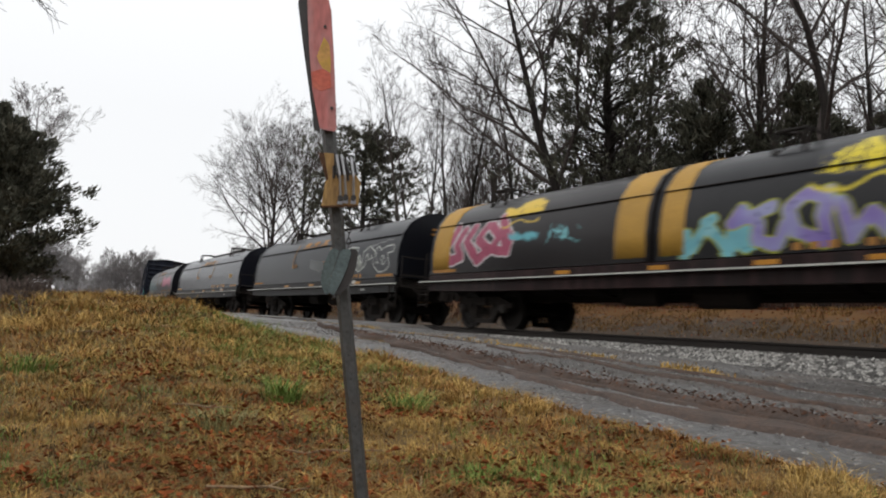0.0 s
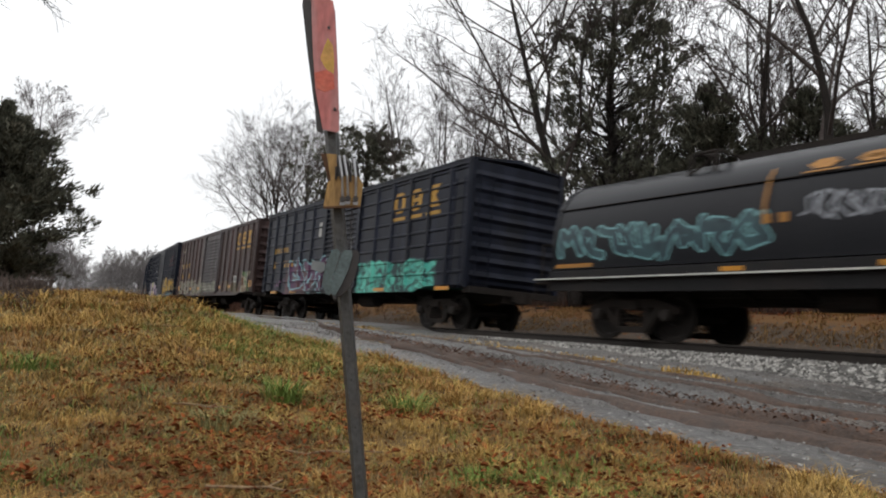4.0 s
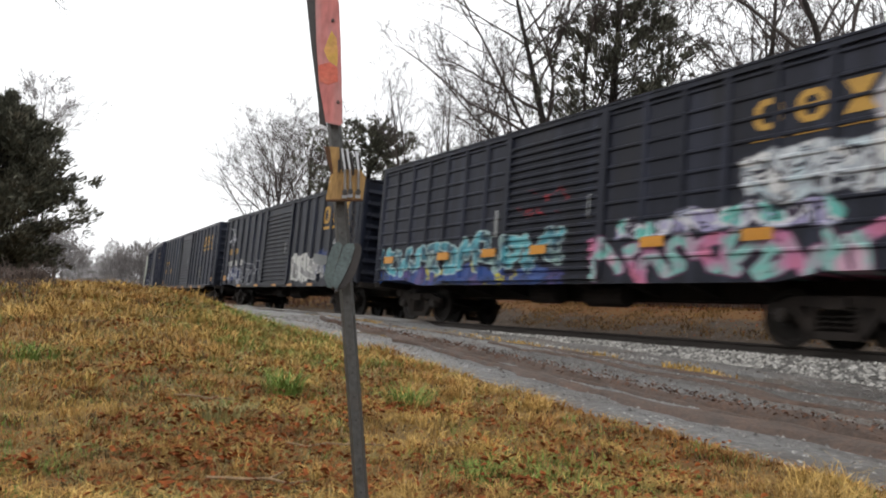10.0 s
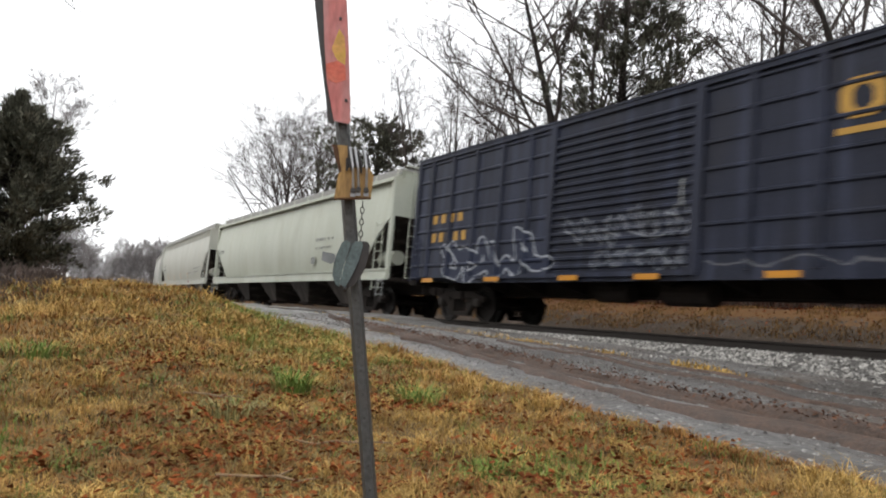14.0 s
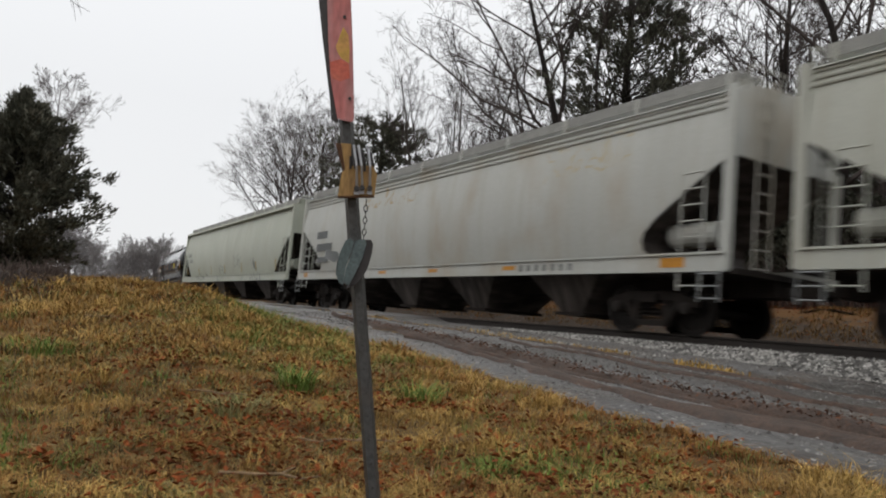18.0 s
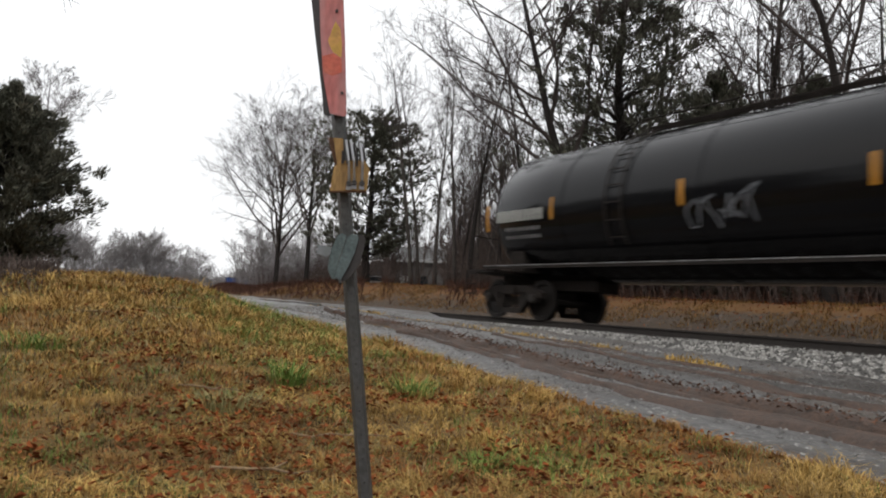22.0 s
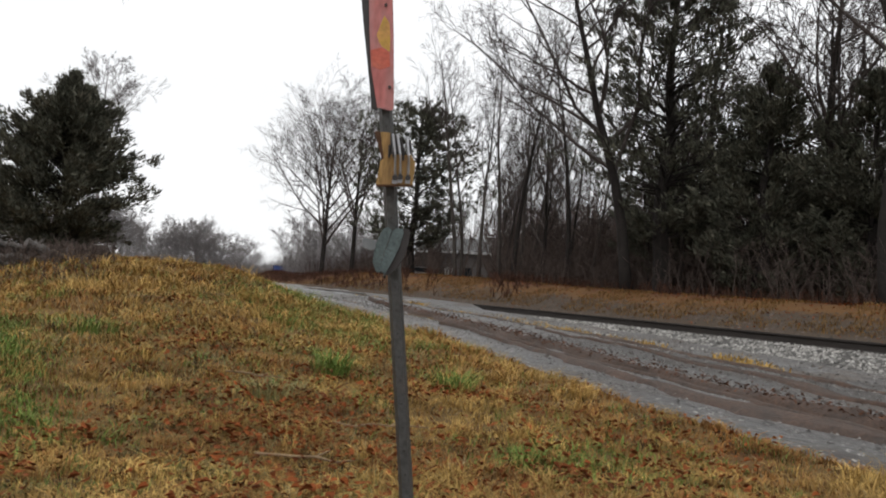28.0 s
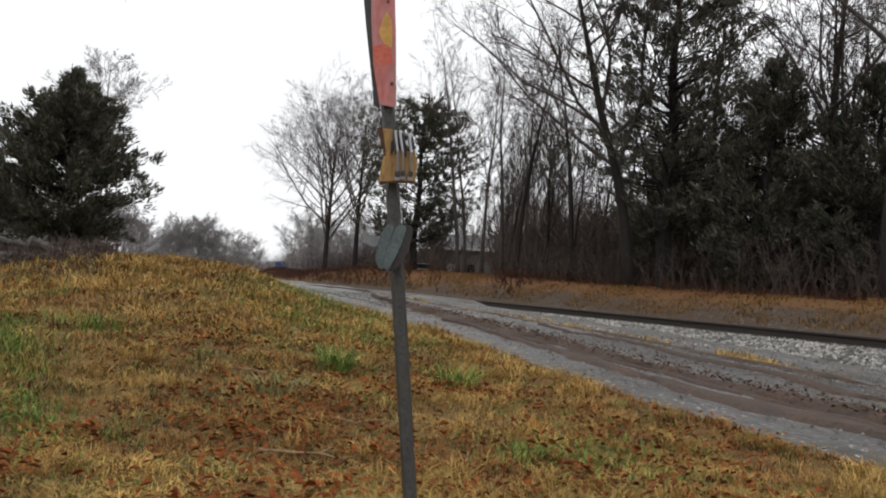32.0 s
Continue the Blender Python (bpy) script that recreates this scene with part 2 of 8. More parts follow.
def road_top(x, y):
    """Height of the rutted lane."""
    e, b = float(road_edge(x)), float(bend(x)) - 2.6
    f = (y - e) / (b - e)
    ruts = 0.045 * (math.cos((f - 0.28) * 14) + math.cos((f - 0.75) * 14))
    return float(ground_z(x, min(y, b - 1.0))) + 0.045 - ruts * 0.5 + 0.035 * noise.noise(Vector((x * 0.7, y * 2.2, 1))) + 0.02 * noise.noise(Vector((x * 2.3, y * 4, 4)))


TRACK_TILT = radians(2.04)


def axis_steps(near, far, step, growth=1.25):
    a, s, out = near, step, [near]
    while a < far:
        s *= growth
        a += s
        out.append(a)
    return out


def build_ground():
    xs = sorted(set([-v for v in axis_steps(30, 2500, 0.6)] + list(np.arange(-30, 8.01, 0.25)) + axis_steps(8, 2500, 0.6)))
    ys = sorted(set([-v for v in axis_steps(22, 2500, 0.6)] + list(np.arange(-22, 16.01, 0.25)) + axis_steps(16, 2500, 0.6)))
    X, Y = np.meshgrid(xs, ys)
    Z = ground_top(X, Y)
    n = len(xs)
    me = bpy.data.meshes.new("ground")
    fs = [(j * n + i, j * n + i + 1, (j + 1) * n + i + 1, (j + 1) * n + i) for j in range(len(ys) - 1) for i in range(n - 1)]
    me.from_pydata(list(zip(X.ravel(), Y.ravel(), Z.ravel())), [], fs)
    me.materials.append(GRASS)
    me.shade_smooth()
    tagged(new("ground", me), "dry tawny winter grass on a gentle rise", "ground", kind="structure")


build_ground()


def build_road():
    xs = sorted(set([-v for v in axis_steps(30, 260, 0.6)] + list(np.arange(-30, 10.01, 0.125)) + axis_steps(10, 120, 0.6)))
    rows = []
    for x in xs:
        e, b = float(road_edge(x)) + 0.12 * noise.noise(Vector((x * 0.9, 0, 3))), float(bend(x)) - 2.6
        ring = []
        for k in range(33):
            y = e + (b - e) * k / 32
            ring.append((x, y, road_top(x, y) - (0 if 0 < k < 32 else 0.1)))
        rows.append(ring)
    s = Shape().loft(rows, closed=False, caps=False)
    ob = part("road", s, ROAD, smooth=True)
    tagged(ob, "wet grey gravel lane with muddy wheel ruts", "road", kind="structure")


build_road()


def track_point(s, y, z):
    """A point in the space of the track, s metres along it."""
    yy = y * math.cos(TRACK_TILT) + z * math.sin(TRACK_TILT)
    zz = -y * math.sin(TRACK_TILT) + z * math.cos(TRACK_TILT)
    return (s, yy + float(bend(s)), zz)


def build_track():
    ss = list(range(-260, 121, 4))
    bed = [[track_point(s, y, z) for y, z in ((-3.3, -0.75), (-2.9, -0.52), (-1.75, -0.2), (1.75, -0.2), (2.7, -0.5), (3.2, -0.8))] for s in ss]
    tagged(part("ballast_bed", Shape().loft(bed, closed=False, caps=False), BALLAST), "bed of broken grey limestone ballast under the rails", "track bed", kind="structure")
    prof = [(-0.07, -0.18), (0.07, -0.18), (0.07, -0.165), (0.012, -0.14), (0.012, -0.05), (0.036, -0.035), (0.036, -0.004), (0.028, 0), (-0.028, 0), (-0.036, -0.004), (-0.036, -0.035), (-0.012, -0.05), (-0.012, -0.14), (-0.07, -0.165)]
    for y in (-0.753, 0.753):
        rings = [[track_point(s, y + a, b) for a, b in prof] for s in ss]
        tagged(part("rail", Shape().loft(rings), STEEL), "rusty steel rail on the ballast", "rail", group="rails of the track")


build_track()


# ================= the train =================
def train_place(s):
    """Pose of a car whose middle is s metres along the track."""
    a, b = float(bend(s - 5.5)), float(bend(s + 5.5))
    return Matrix.Translation((s, (a + b) / 2, 0)) @ Euler((-TRACK_TILT, 0, math.atan((b - a) / 11.0))).to_matrix().to_4x4()


def run(t):
    """How far the train has come after t seconds."""
    return 14.133 * t + 0.0409 * (t - 11) ** 2


CARS = []


def plain(name, base, rough=0.6, metal=0.0, amount=0.35):
    return material(name, base, tuple(c * 0.75 for c in base), rough, metal, scale=1.5, fine=35, amount=amount, bump=0.05)


YELLOW = plain("faded_yellow_paint", (0.52, 0.29, 0.04))
AMBER = plain("amber_reflector", (0.62, 0.27, 0.02), 0.4, amount=0.15)
WHITE = plain("dull_white_paint", (0.62, 0.62, 0.58))
SILVER = plain("galvanised_steel", (0.35, 0.36, 0.36), 0.45, 0.6)
RED = plain("faded_red_paint", (0.26, 0.035, 0.03))
GREYMARK = plain("grey_stencil", (0.22, 0.23, 0.22))
BLUE_PLATE = plain("blue_plate", (0.03, 0.05, 0.16))
WHEEL = material("worn_wheel_steel", (0.022, 0.018, 0.016), (0.013, 0.011, 0.010), 0.6, 0.2, scale=6, spec=0.2)


LETTER_FORMS = (
    ((0, 0.2), (0.35, 1), (0.55, 0.55), (0.95, 0.9), (1.0, 0.1)),
    ((0.05, 0.9), (0.5, 0.6), (0.1, 0.15), (0.7, 0.0), (1, 0.45), (0.6, 0.95)),
    ((0, 0.5), (0.3, 0.95), (0.65, 0.7), (0.4, 0.3), (0.75, 0.05), (1.05, 0.4)),
    ((0.1, 0), (0.25, 0.6), (0.0, 1), (0.6, 0.85), (0.9, 0.35), (0.55, 0.1)),
    ((0, 0.1), (0.5, 0.25), (0.45, 0.9), (0.9, 1), (1, 0.5), (0.7, 0.2)))


def letter_strokes(x0, x1, z0, z1, seed, thin):
    """Straight strokes of an interlocked tangle of sprayed forms that spell nothing."""
    rnd = random.Random(seed)
    high = z1 - z0
    n = max(1, round((x1 - x0) / (high * (0.7 if thin else 0.8))))
    w = (x1 - x0) / n
    pad = 0.0 if thin else high * 0.16
    out = []
    for i in range(n):
        lean, lift, wide = rnd.uniform(-0.3, 0.3) * high, rnd.uniform(-0.08, 0.08) * high, rnd.uniform(1.0, 1.35)
        flip, turn = rnd.random() < 0.7, rnd.random() < 0.55
        pts = []
        for u, v in rnd.choice(LETTER_FORMS):
            u, v = (1 - u if flip else u), (1 - v if turn else v)
            pts.append((x0 + w * i + pad * 0.7 + (w * wide - 1.4 * pad) * (u + rnd.uniform(-0.1, 0.1)) + lean * (v - 0.5), z0 + pad + lift + (high - 2 * pad) * (v + rnd.uniform(-0.1, 0.1))))
        out += list(zip(pts, pts[1:]))
        if thin or rnd.random() < 0.5:
            out.append((out[-1][1], (x0 + w * (i + 0.9), z0 + high * rnd.uniform(0.2, 0.8))))
    return out


def painted(name, base, other, patches=(), rough=0.45, dirt=(0.026, 0.025, 0.026), dirt_amount=0.5, spec=0.14, bump=0.05, amount=0.4, chalk=0.5):
    """Car paint with sprayed lettering: patches of (style, x0, x1, z0, z1, colours, outline, seed), in the car's own metres on its near side."""
    m = material(name, base, other, rough, 0.0, scale=0.7, fine=28, amount=amount, bump=bump, dirt=dirt, dirt_scale=0.8, dirt_amount=dirt_amount, stretch=(1, 1, 0.55), spec=spec)
    n, l = m.node_tree.nodes, m.node_tree.links
    p = n["Principled BSDF"]
    col = p.inputs["Base Color"].links[0].from_socket
    co = n.new("ShaderNodeTexCoord")
    sep = n.new("ShaderNodeSeparateXYZ")
    l.new(co.outputs["Object"], sep.inputs[0])

    def maths(op, a, b=None, clamp=False):
        k = n.new("ShaderNodeMath")
        k.operation = op
        for sock, v in zip(k.inputs, (a, b)):
            if isinstance(v, (int, float)):
                sock.default_value = v
            elif v is not None:
                l.new(v, sock)
        if not clamp:
            return k.outputs[0]
        held = n.new("ShaderNodeClamp")
        l.new(k.outputs[0], held.inputs[0])
        return held.outputs[0]

    # chalky runs of rain down the sides
    mp = n.new("ShaderNodeMapping")
    mp.inputs["Scale"].default_value = (3.2, 1.0, 0.16)
    l.new(co.outputs["Object"], mp.inputs[0])
    runs = n.new("ShaderNodeTexNoise")
    runs.inputs["Scale"].default_value, runs.inputs["Detail"].default_value = 1.6, 7.0
    l.new(mp.outputs[0], runs.inputs["Vector"])
    dull = n.new("ShaderNodeMix")
    dull.data_type = "RGBA"
    l.new(maths("MULTIPLY", maths("MULTIPLY", maths("SUBTRACT", runs.outputs[0], 0.47), 5.0, True), chalk), dull.inputs[0])
    l.new(col, dull.inputs[6])
    bright = max(base) > 0.2
    dull.inputs[7].default_value = (*(tuple(v * k for v, k in zip(base, (0.62, 0.58, 0.50))) if bright else tuple(v * 2.3 + 0.006 for v in base)), 1)
    col = dull.outputs[2]

    def vector(op, a, b=None, scale=None):
        k = n.new("ShaderNodeVectorMath")
        k.operation = op
        for sock, v in zip(k.inputs, (a, b)):
            if isinstance(v, Vector):
                sock.default_value = v
            elif v is not None:
                l.new(v, sock)
        if scale is not None:
            l.new(scale, k.inputs["Scale"])
        return k

    def distance_to(p, strokes):
        """How far a point of the side is from the nearest of a set of strokes."""
        best = None
        for a, b in strokes:
            va, ba = Vector((a[0], 0, a[1])), Vector((b[0] - a[0], 0, b[1] - a[1]))
            away = vector("SUBTRACT", p, va).outputs[0]
            along = maths("ADD", vector("DOT_PRODUCT", away, ba / max(1e-6, ba.length_squared)).outputs["Value"], 0.0, True)
            foot = vector("SCALE", ba, None, along).outputs[0]
            d = vector("LENGTH", vector("SUBTRACT", away, foot).outputs[0]).outputs["Value"]
            best = d if best is None else maths("MINIMUM", best, d)
        return best

    near = maths("MULTIPLY", sep.outputs[1], -4.0, True)
    for style, x0, x1, z0, z1, colours, outline, seed in patches:
        wob = n.new("ShaderNodeTexNoise")
        wob.noise_dimensions = "4D"
        wob.inputs["W"].default_value, wob.inputs["Scale"].default_value, wob.inputs["Detail"].default_value = seed, 1.3, 2.0
        l.new(co.outputs["Object"], wob.inputs["Vector"])
        sw = n.new("ShaderNodeSeparateColor")
        l.new(wob.outputs["Color"], sw.inputs[0])
        sway = 0.28 if style in ("letters", "scrawl") else 0.9
        x = maths("ADD", sep.outputs[0], maths("MULTIPLY", maths("SUBTRACT", sw.outputs[0], 0.5), sway))
        z = maths("ADD", sep.outputs[2], maths("MULTIPLY", maths("SUBTRACT", sw.outputs[1], 0.5), sway))
        mask = inner = near
        for v, a, s in ((x, x0, 1), (x, x1, -1), (z, z0, 1), (z, z1, -1)):
            mask = maths("MULTIPLY", mask, maths("MULTIPLY", maths("SUBTRACT", v, a), 14.0 * s, True))
            inner = maths("MULTIPLY", inner, maths("MULTIPLY", maths("SUBTRACT", v, a + 0.06 * s), 16.0 * s, True))
        cm = n.new("ShaderNodeCombineXYZ")
        l.new(maths("MULTIPLY", x, 1.25), cm.inputs[0])
        l.new(maths("MULTIPLY", z, 0.8), cm.inputs[2])
        cm.inputs[1].default_value = seed
        if style == "fill":
            cells = 2.5
            vor = n.new("ShaderNodeTexVoronoi")
            vor.inputs["Scale"].default_value = cells
            l.new(cm.outputs[0], vor.inputs["Vector"])
            sc = n.new("ShaderNodeSeparateColor")
            l.new(vor.outputs["Color"], sc.inputs[0])
            cr = n.new("ShaderNodeValToRGB")
            cr.color_ramp.interpolation = "CONSTANT"
            while len(cr.color_ramp.elements) < len(colours):
                cr.color_ramp.elements.new(0.5)
            for i, c in enumerate(colours):
                cr.color_ramp.elements[i].position = i / len(colours)
                cr.color_ramp.elements[i].color = (*c, 1)
            l.new(sc.outputs[0], cr.inputs[0])
            edge = n.new("ShaderNodeTexVoronoi")
            edge.feature = "DISTANCE_TO_EDGE"
            edge.inputs["Scale"].default_value = cells
            l.new(cm.outputs[0], edge.inputs["Vector"])
            line = maths("MULTIPLY", maths("SUBTRACT", 0.075, edge.outputs["Distance"]), 60.0, True)
            mx = n.new("ShaderNodeMix")
            mx.data_type = "RGBA"
            l.new(line, mx.inputs[0])
            l.new(cr.outputs[0], mx.inputs[6])
            mx.inputs[7].default_value = (*outline, 1)
            paint_col = mx.outputs[2]
            curl = n.new("ShaderNodeTexNoise")
            curl.inputs["Scale"].default_value, curl.inputs["Detail"].default_value = 2.3, 0.6
            l.new(cm.outputs[0], curl.inputs["Vector"])
            for level, c in ((0.5, INK), (0.42, colours[0]), (0.585, outline), (0.455, INK)):
                stroke = maths("MULTIPLY", maths("SUBTRACT", 0.014, maths("ABSOLUTE", maths("SUBTRACT", curl.outputs[0], level))), 150.0, True)
                mx = n.new("ShaderNodeMix")
                mx.data_type = "RGBA"
                l.new(stroke, mx.inputs[0])
                l.new(paint_col, mx.inputs[6])
                mx.inputs[7].default_value = (*c, 1)
                paint_col = mx.outputs[2]
            rim = n.new("ShaderNodeMix")
            rim.data_type = "RGBA"
            l.new(inner, rim.inputs[0])
            rim.inputs[6].default_value = (*INK, 1)
            l.new(paint_col, rim.inputs[7])
            paint_col = rim.outputs[2]
        elif style in ("letters", "scrawl"):
            high = z1 - z0
            strokes = letter_strokes(x0, x1, z0, z1, seed, style == "scrawl")
            at = n.new("ShaderNodeCombineXYZ")
            l.new(x, at.inputs[0])
            l.new(z, at.inputs[2])
            d = distance_to(at.outputs[0], strokes)
            fat, rim = (high * 0.085, 0.025 + 0.03 * high) if style == "letters" else (0.024, 0.0)
            mask = maths("MULTIPLY", near, maths("MULTIPLY", maths("SUBTRACT", fat + rim, d), 40.0, True))
            tone = n.new("ShaderNodeValToRGB")
            while len(tone.color_ramp.elements) < len(colours):
                tone.color_ramp.elements.new(0.5)
            for i, c in enumerate(colours):
                tone.color_ramp.elements[i].position = 0.3 + 0.4 * i / max(1, len(colours) - 1)
                tone.color_ramp.elements[i].color = (*c, 1)
            if len(colours) == 1:
                tone.color_ramp.elements[1].color = (*colours[0], 1)
            l.new(wob.outputs[0], tone.inputs[0])
            mx = n.new("ShaderNodeMix")
            mx.data_type = "RGBA"
            l.new(maths("MULTIPLY", maths("SUBTRACT", d, fat), 40.0, True), mx.inputs[0])
            l.new(tone.outputs[0], mx.inputs[6])
            mx.inputs[7].default_value = (*outline, 1)
            paint_col = mx.outputs[2]
        elif style == "solid":
            rgb = n.new("ShaderNodeRGB")
            rgb.outputs[0].default_value = (*colours[0], 1)
            paint_col = rgb.outputs[0]
        else:
            tag = n.new("ShaderNodeTexNoise")
            tag.inputs["Scale"].default_value, tag.inputs["Detail"].default_value = 2.6, 0.8
            l.new(cm.outputs[0], tag.inputs["Vector"])
            line = maths("MULTIPLY", maths("SUBTRACT", 0.03, maths("ABSOLUTE", maths("SUBTRACT", tag.outputs[0], 0.5))), 120.0, True)
            mask = maths("MULTIPLY", mask, line)
            rgb = n.new("ShaderNodeRGB")
            rgb.outputs[0].default_value = (*colours[0], 1)
            paint_col = rgb.outputs[0]
        worn = n.new("ShaderNodeTexNoise")
        worn.inputs["Scale"].default_value, worn.inputs["Detail"].default_value = 7.0, 6.0
        l.new(co.outputs["Object"], worn.inputs["Vector"])
        mask = maths("MULTIPLY", mask, maths("MULTIPLY", maths("SUBTRACT", worn.outputs[0], 0.22), 5.0, True))
        top = n.new("ShaderNodeMix")
        top.data_type = "RGBA"
        l.new(maths("MULTIPLY", mask, 0.92), top.inputs[0])
        l.new(col, top.inputs[6])
        l.new(paint_col, top.inputs[7])
        col = top.outputs[2]
    l.new(col, p.inputs["Base Color"])
    return m


# ---- trucks and couplers, one mesh of each shared by all cars ----
def wheel_mesh(r):
    s = Shape()
    prof = [(-0.065, r + 0.028), (-0.035, r + 0.028), (-0.025, r), (0.065, r), (0.065, r - 0.07), (0.02, r - 0.09), (0.0, 0.17), (0.05, 0.15), (0.05, 0.06), (0.055, 0.0)]
    back = [(-0.065, r - 0.07), (-0.03, r - 0.09), (-0.04, 0.16), (-0.07, 0.14), (-0.07, 0.0)]
    n = 28
    ring = back[::-1] + prof
    rings = [[(q * math.cos(a), y, q * math.sin(a)) for y, q in ring] for a in (2 * math.pi * k / n for k in range(n + 1))]
    s.loft(rings, closed=False, caps=False)
    return s.mesh("wheel", WHEEL)


WHEEL_MESH = wheel_mesh(0.45)


def frame_mesh():
    """Cast side frame: bowed top chord, two windows, journal ends, spring nest."""
    s = Shape()
    y0, y1 = -0.07, 0.07
    s.prism([(-1.15, 0.50), (-1.15, 0.62), (-0.62, 0.78), (0.62, 0.78), (1.15, 0.62), (1.15, 0.50), (0.72, 0.50), (0.5, 0.62), (-0.5, 0.62), (-0.72, 0.50)], y0, y1, "y")
    for k in (-1, 1):
        s.prism([(k * 0.70, 0.52), (k * 0.56, 0.60), (k * 0.34, 0.25), (k * 0.34, 0.13), (k * 0.42, 0.13)], y0, y1, "y")
        s.prism([(k * 0.44, 0.62), (k * 0.32, 0.62), (k * 0.32, 0.25), (k * 0.44, 0.25)], y0 + 0.01, y1 - 0.01, "y")
        s.box(k * 0.88 - 0.13, k * 0.88 + 0.13, -0.10, 0.10, 0.40, 0.56)
    s.box(-0.44, 0.44, y0, y1, 0.12, 0.24)
    return s.mesh("side_frame", DARK)


def spring_mesh():
    pts = [(0.075 * math.cos(a), 0.075 * math.sin(a), 0.24 + 0.33 * a / (2 * math.pi * 4)) for a in np.linspace(0, 8 * math.pi, 36)]
    return Shape().tube(pts, 0.018, 5).mesh("spring", DARK)


def bolster_mesh():
    s = Shape()
    s.box(-0.2, 0.2, -1.15, 1.15, 0.57, 0.74)
    s.tube([(0, 0, 0.72), (0, 0, 0.86)], 0.28, 14)
    for w in (-0.88, 0.88):
        s.tube([(w, -1.0, 0.45), (w, 1.0, 0.45)], 0.075, 10)
        s.box(w * 0.62 - 0.04, w * 0.62 + 0.04, -0.9, 0.9, 0.38, 0.46)
    return s.mesh("truck", DARK)


def cap_mesh():
    s = Shape()
    s.tube([(0, 0.02, 0), (0, -0.07, 0)], 0.11, 14)
    s.tube([(0, -0.07, 0), (0, -0.095, 0)], 0.07, 10)
    return s.mesh("bearing_cap", STEEL)


SIDE_FRAME, SPRINGS, BOLSTER, CAP = frame_mesh(), spring_mesh(), bolster_mesh(), cap_mesh()


WHEELS = {-1: [], 1: []}


def trucks(car, places):
    for x in places:
        tr = part("truck", BOLSTER, None, car, "grimy cast steel truck", at=Matrix.Translation((x, 0, 0)))
        for y in (-0.99, 0.99):
            part("side_frame", SIDE_FRAME, None, tr, at=Matrix.Translation((0, y, 0)))
            for d in (-0.2, 0.0, 0.2):
                part("spring", SPRINGS, None, tr, at=Matrix.Translation((d, y, 0)))
        for w in (-0.88, 0.88):
            for k in (-1, 1):
                ob = part("wheel", WHEEL_MESH, None, tr)
                ob.matrix_parent_inverse = Matrix.Translation((w, k * 0.76, 0.45)) @ Matrix.Rotation(0 if k < 0 else math.pi, 4, "Z")
                WHEELS[k].append(ob)
                part("bearing_cap", CAP, None, tr, at=Matrix.Translation((w, k * 1.06, 0.47)) @ Matrix.Rotation(0 if k < 0 else math.pi, 4, "Z"))


def coupler_mesh():
    s = Shape()
    s.box(-0.75, 0.1, -0.07, 0.07, 0.80, 0.95)
    s.prism([(0.08, -0.16), (0.30, -0.18), (0.36, -0.05), (0.24, 0.02), (0.36, 0.14), (0.28, 0.19), (0.08, 0.15)], 0.74, 1.02, "z")
    return s.mesh("coupler", DARK)


COUPLER = coupler_mesh()


def couplers(car, half, reach):
    for k in (-1, 1):
        part("coupler", COUPLER, None, car, at=Matrix.Translation((k * (half + reach), 0, 0)) @ Matrix.Rotation(0 if k > 0 else math.pi, 4, "Z"))
        s = Shape().tube([(k * (half + 0.1), 0.3, 0.8), (k * (half + reach * 0.6), 0.32, 0.55), (k * (half + reach + 0.25), 0.2, 0.62)], 0.022, 6)
        part("air_hose", s, DARK, car)


def ladder(car, x, y, z0, z1, mat, w=0.42, along="x", rungs=None):
    s = Shape()
    n = rungs or max(2, int((z1 - z0) / 0.38))
    for k in (-1, 1):
        if along == "x":
            s.tube([(x + k * w / 2, y, z0), (x + k * w / 2, y, z1)], 0.018, 5)
        else:
            s.tube([(x, y + k * w / 2, z0), (x, y + k * w / 2, z1)], 0.018, 5)
    for i in range(n + 1):
        z = z0 + (z1 - z0) * (i + 0.3) / (n + 0.6)
        if along == "x":
            s.tube([(x - w / 2, y, z), (x + w / 2, y, z)], 0.014, 5)
        else:
            s.tube([(x, y - w / 2, z), (x, y + w / 2, z)], 0.014, 5)
    part("ladder", s, mat, car)


def plate(car, name, x0, x1, z0, z1, mat, y=-1.506, label=""):
    part(name, Shape().box(x0, x1, y - 0.006, y, z0, z1), mat, car, label)


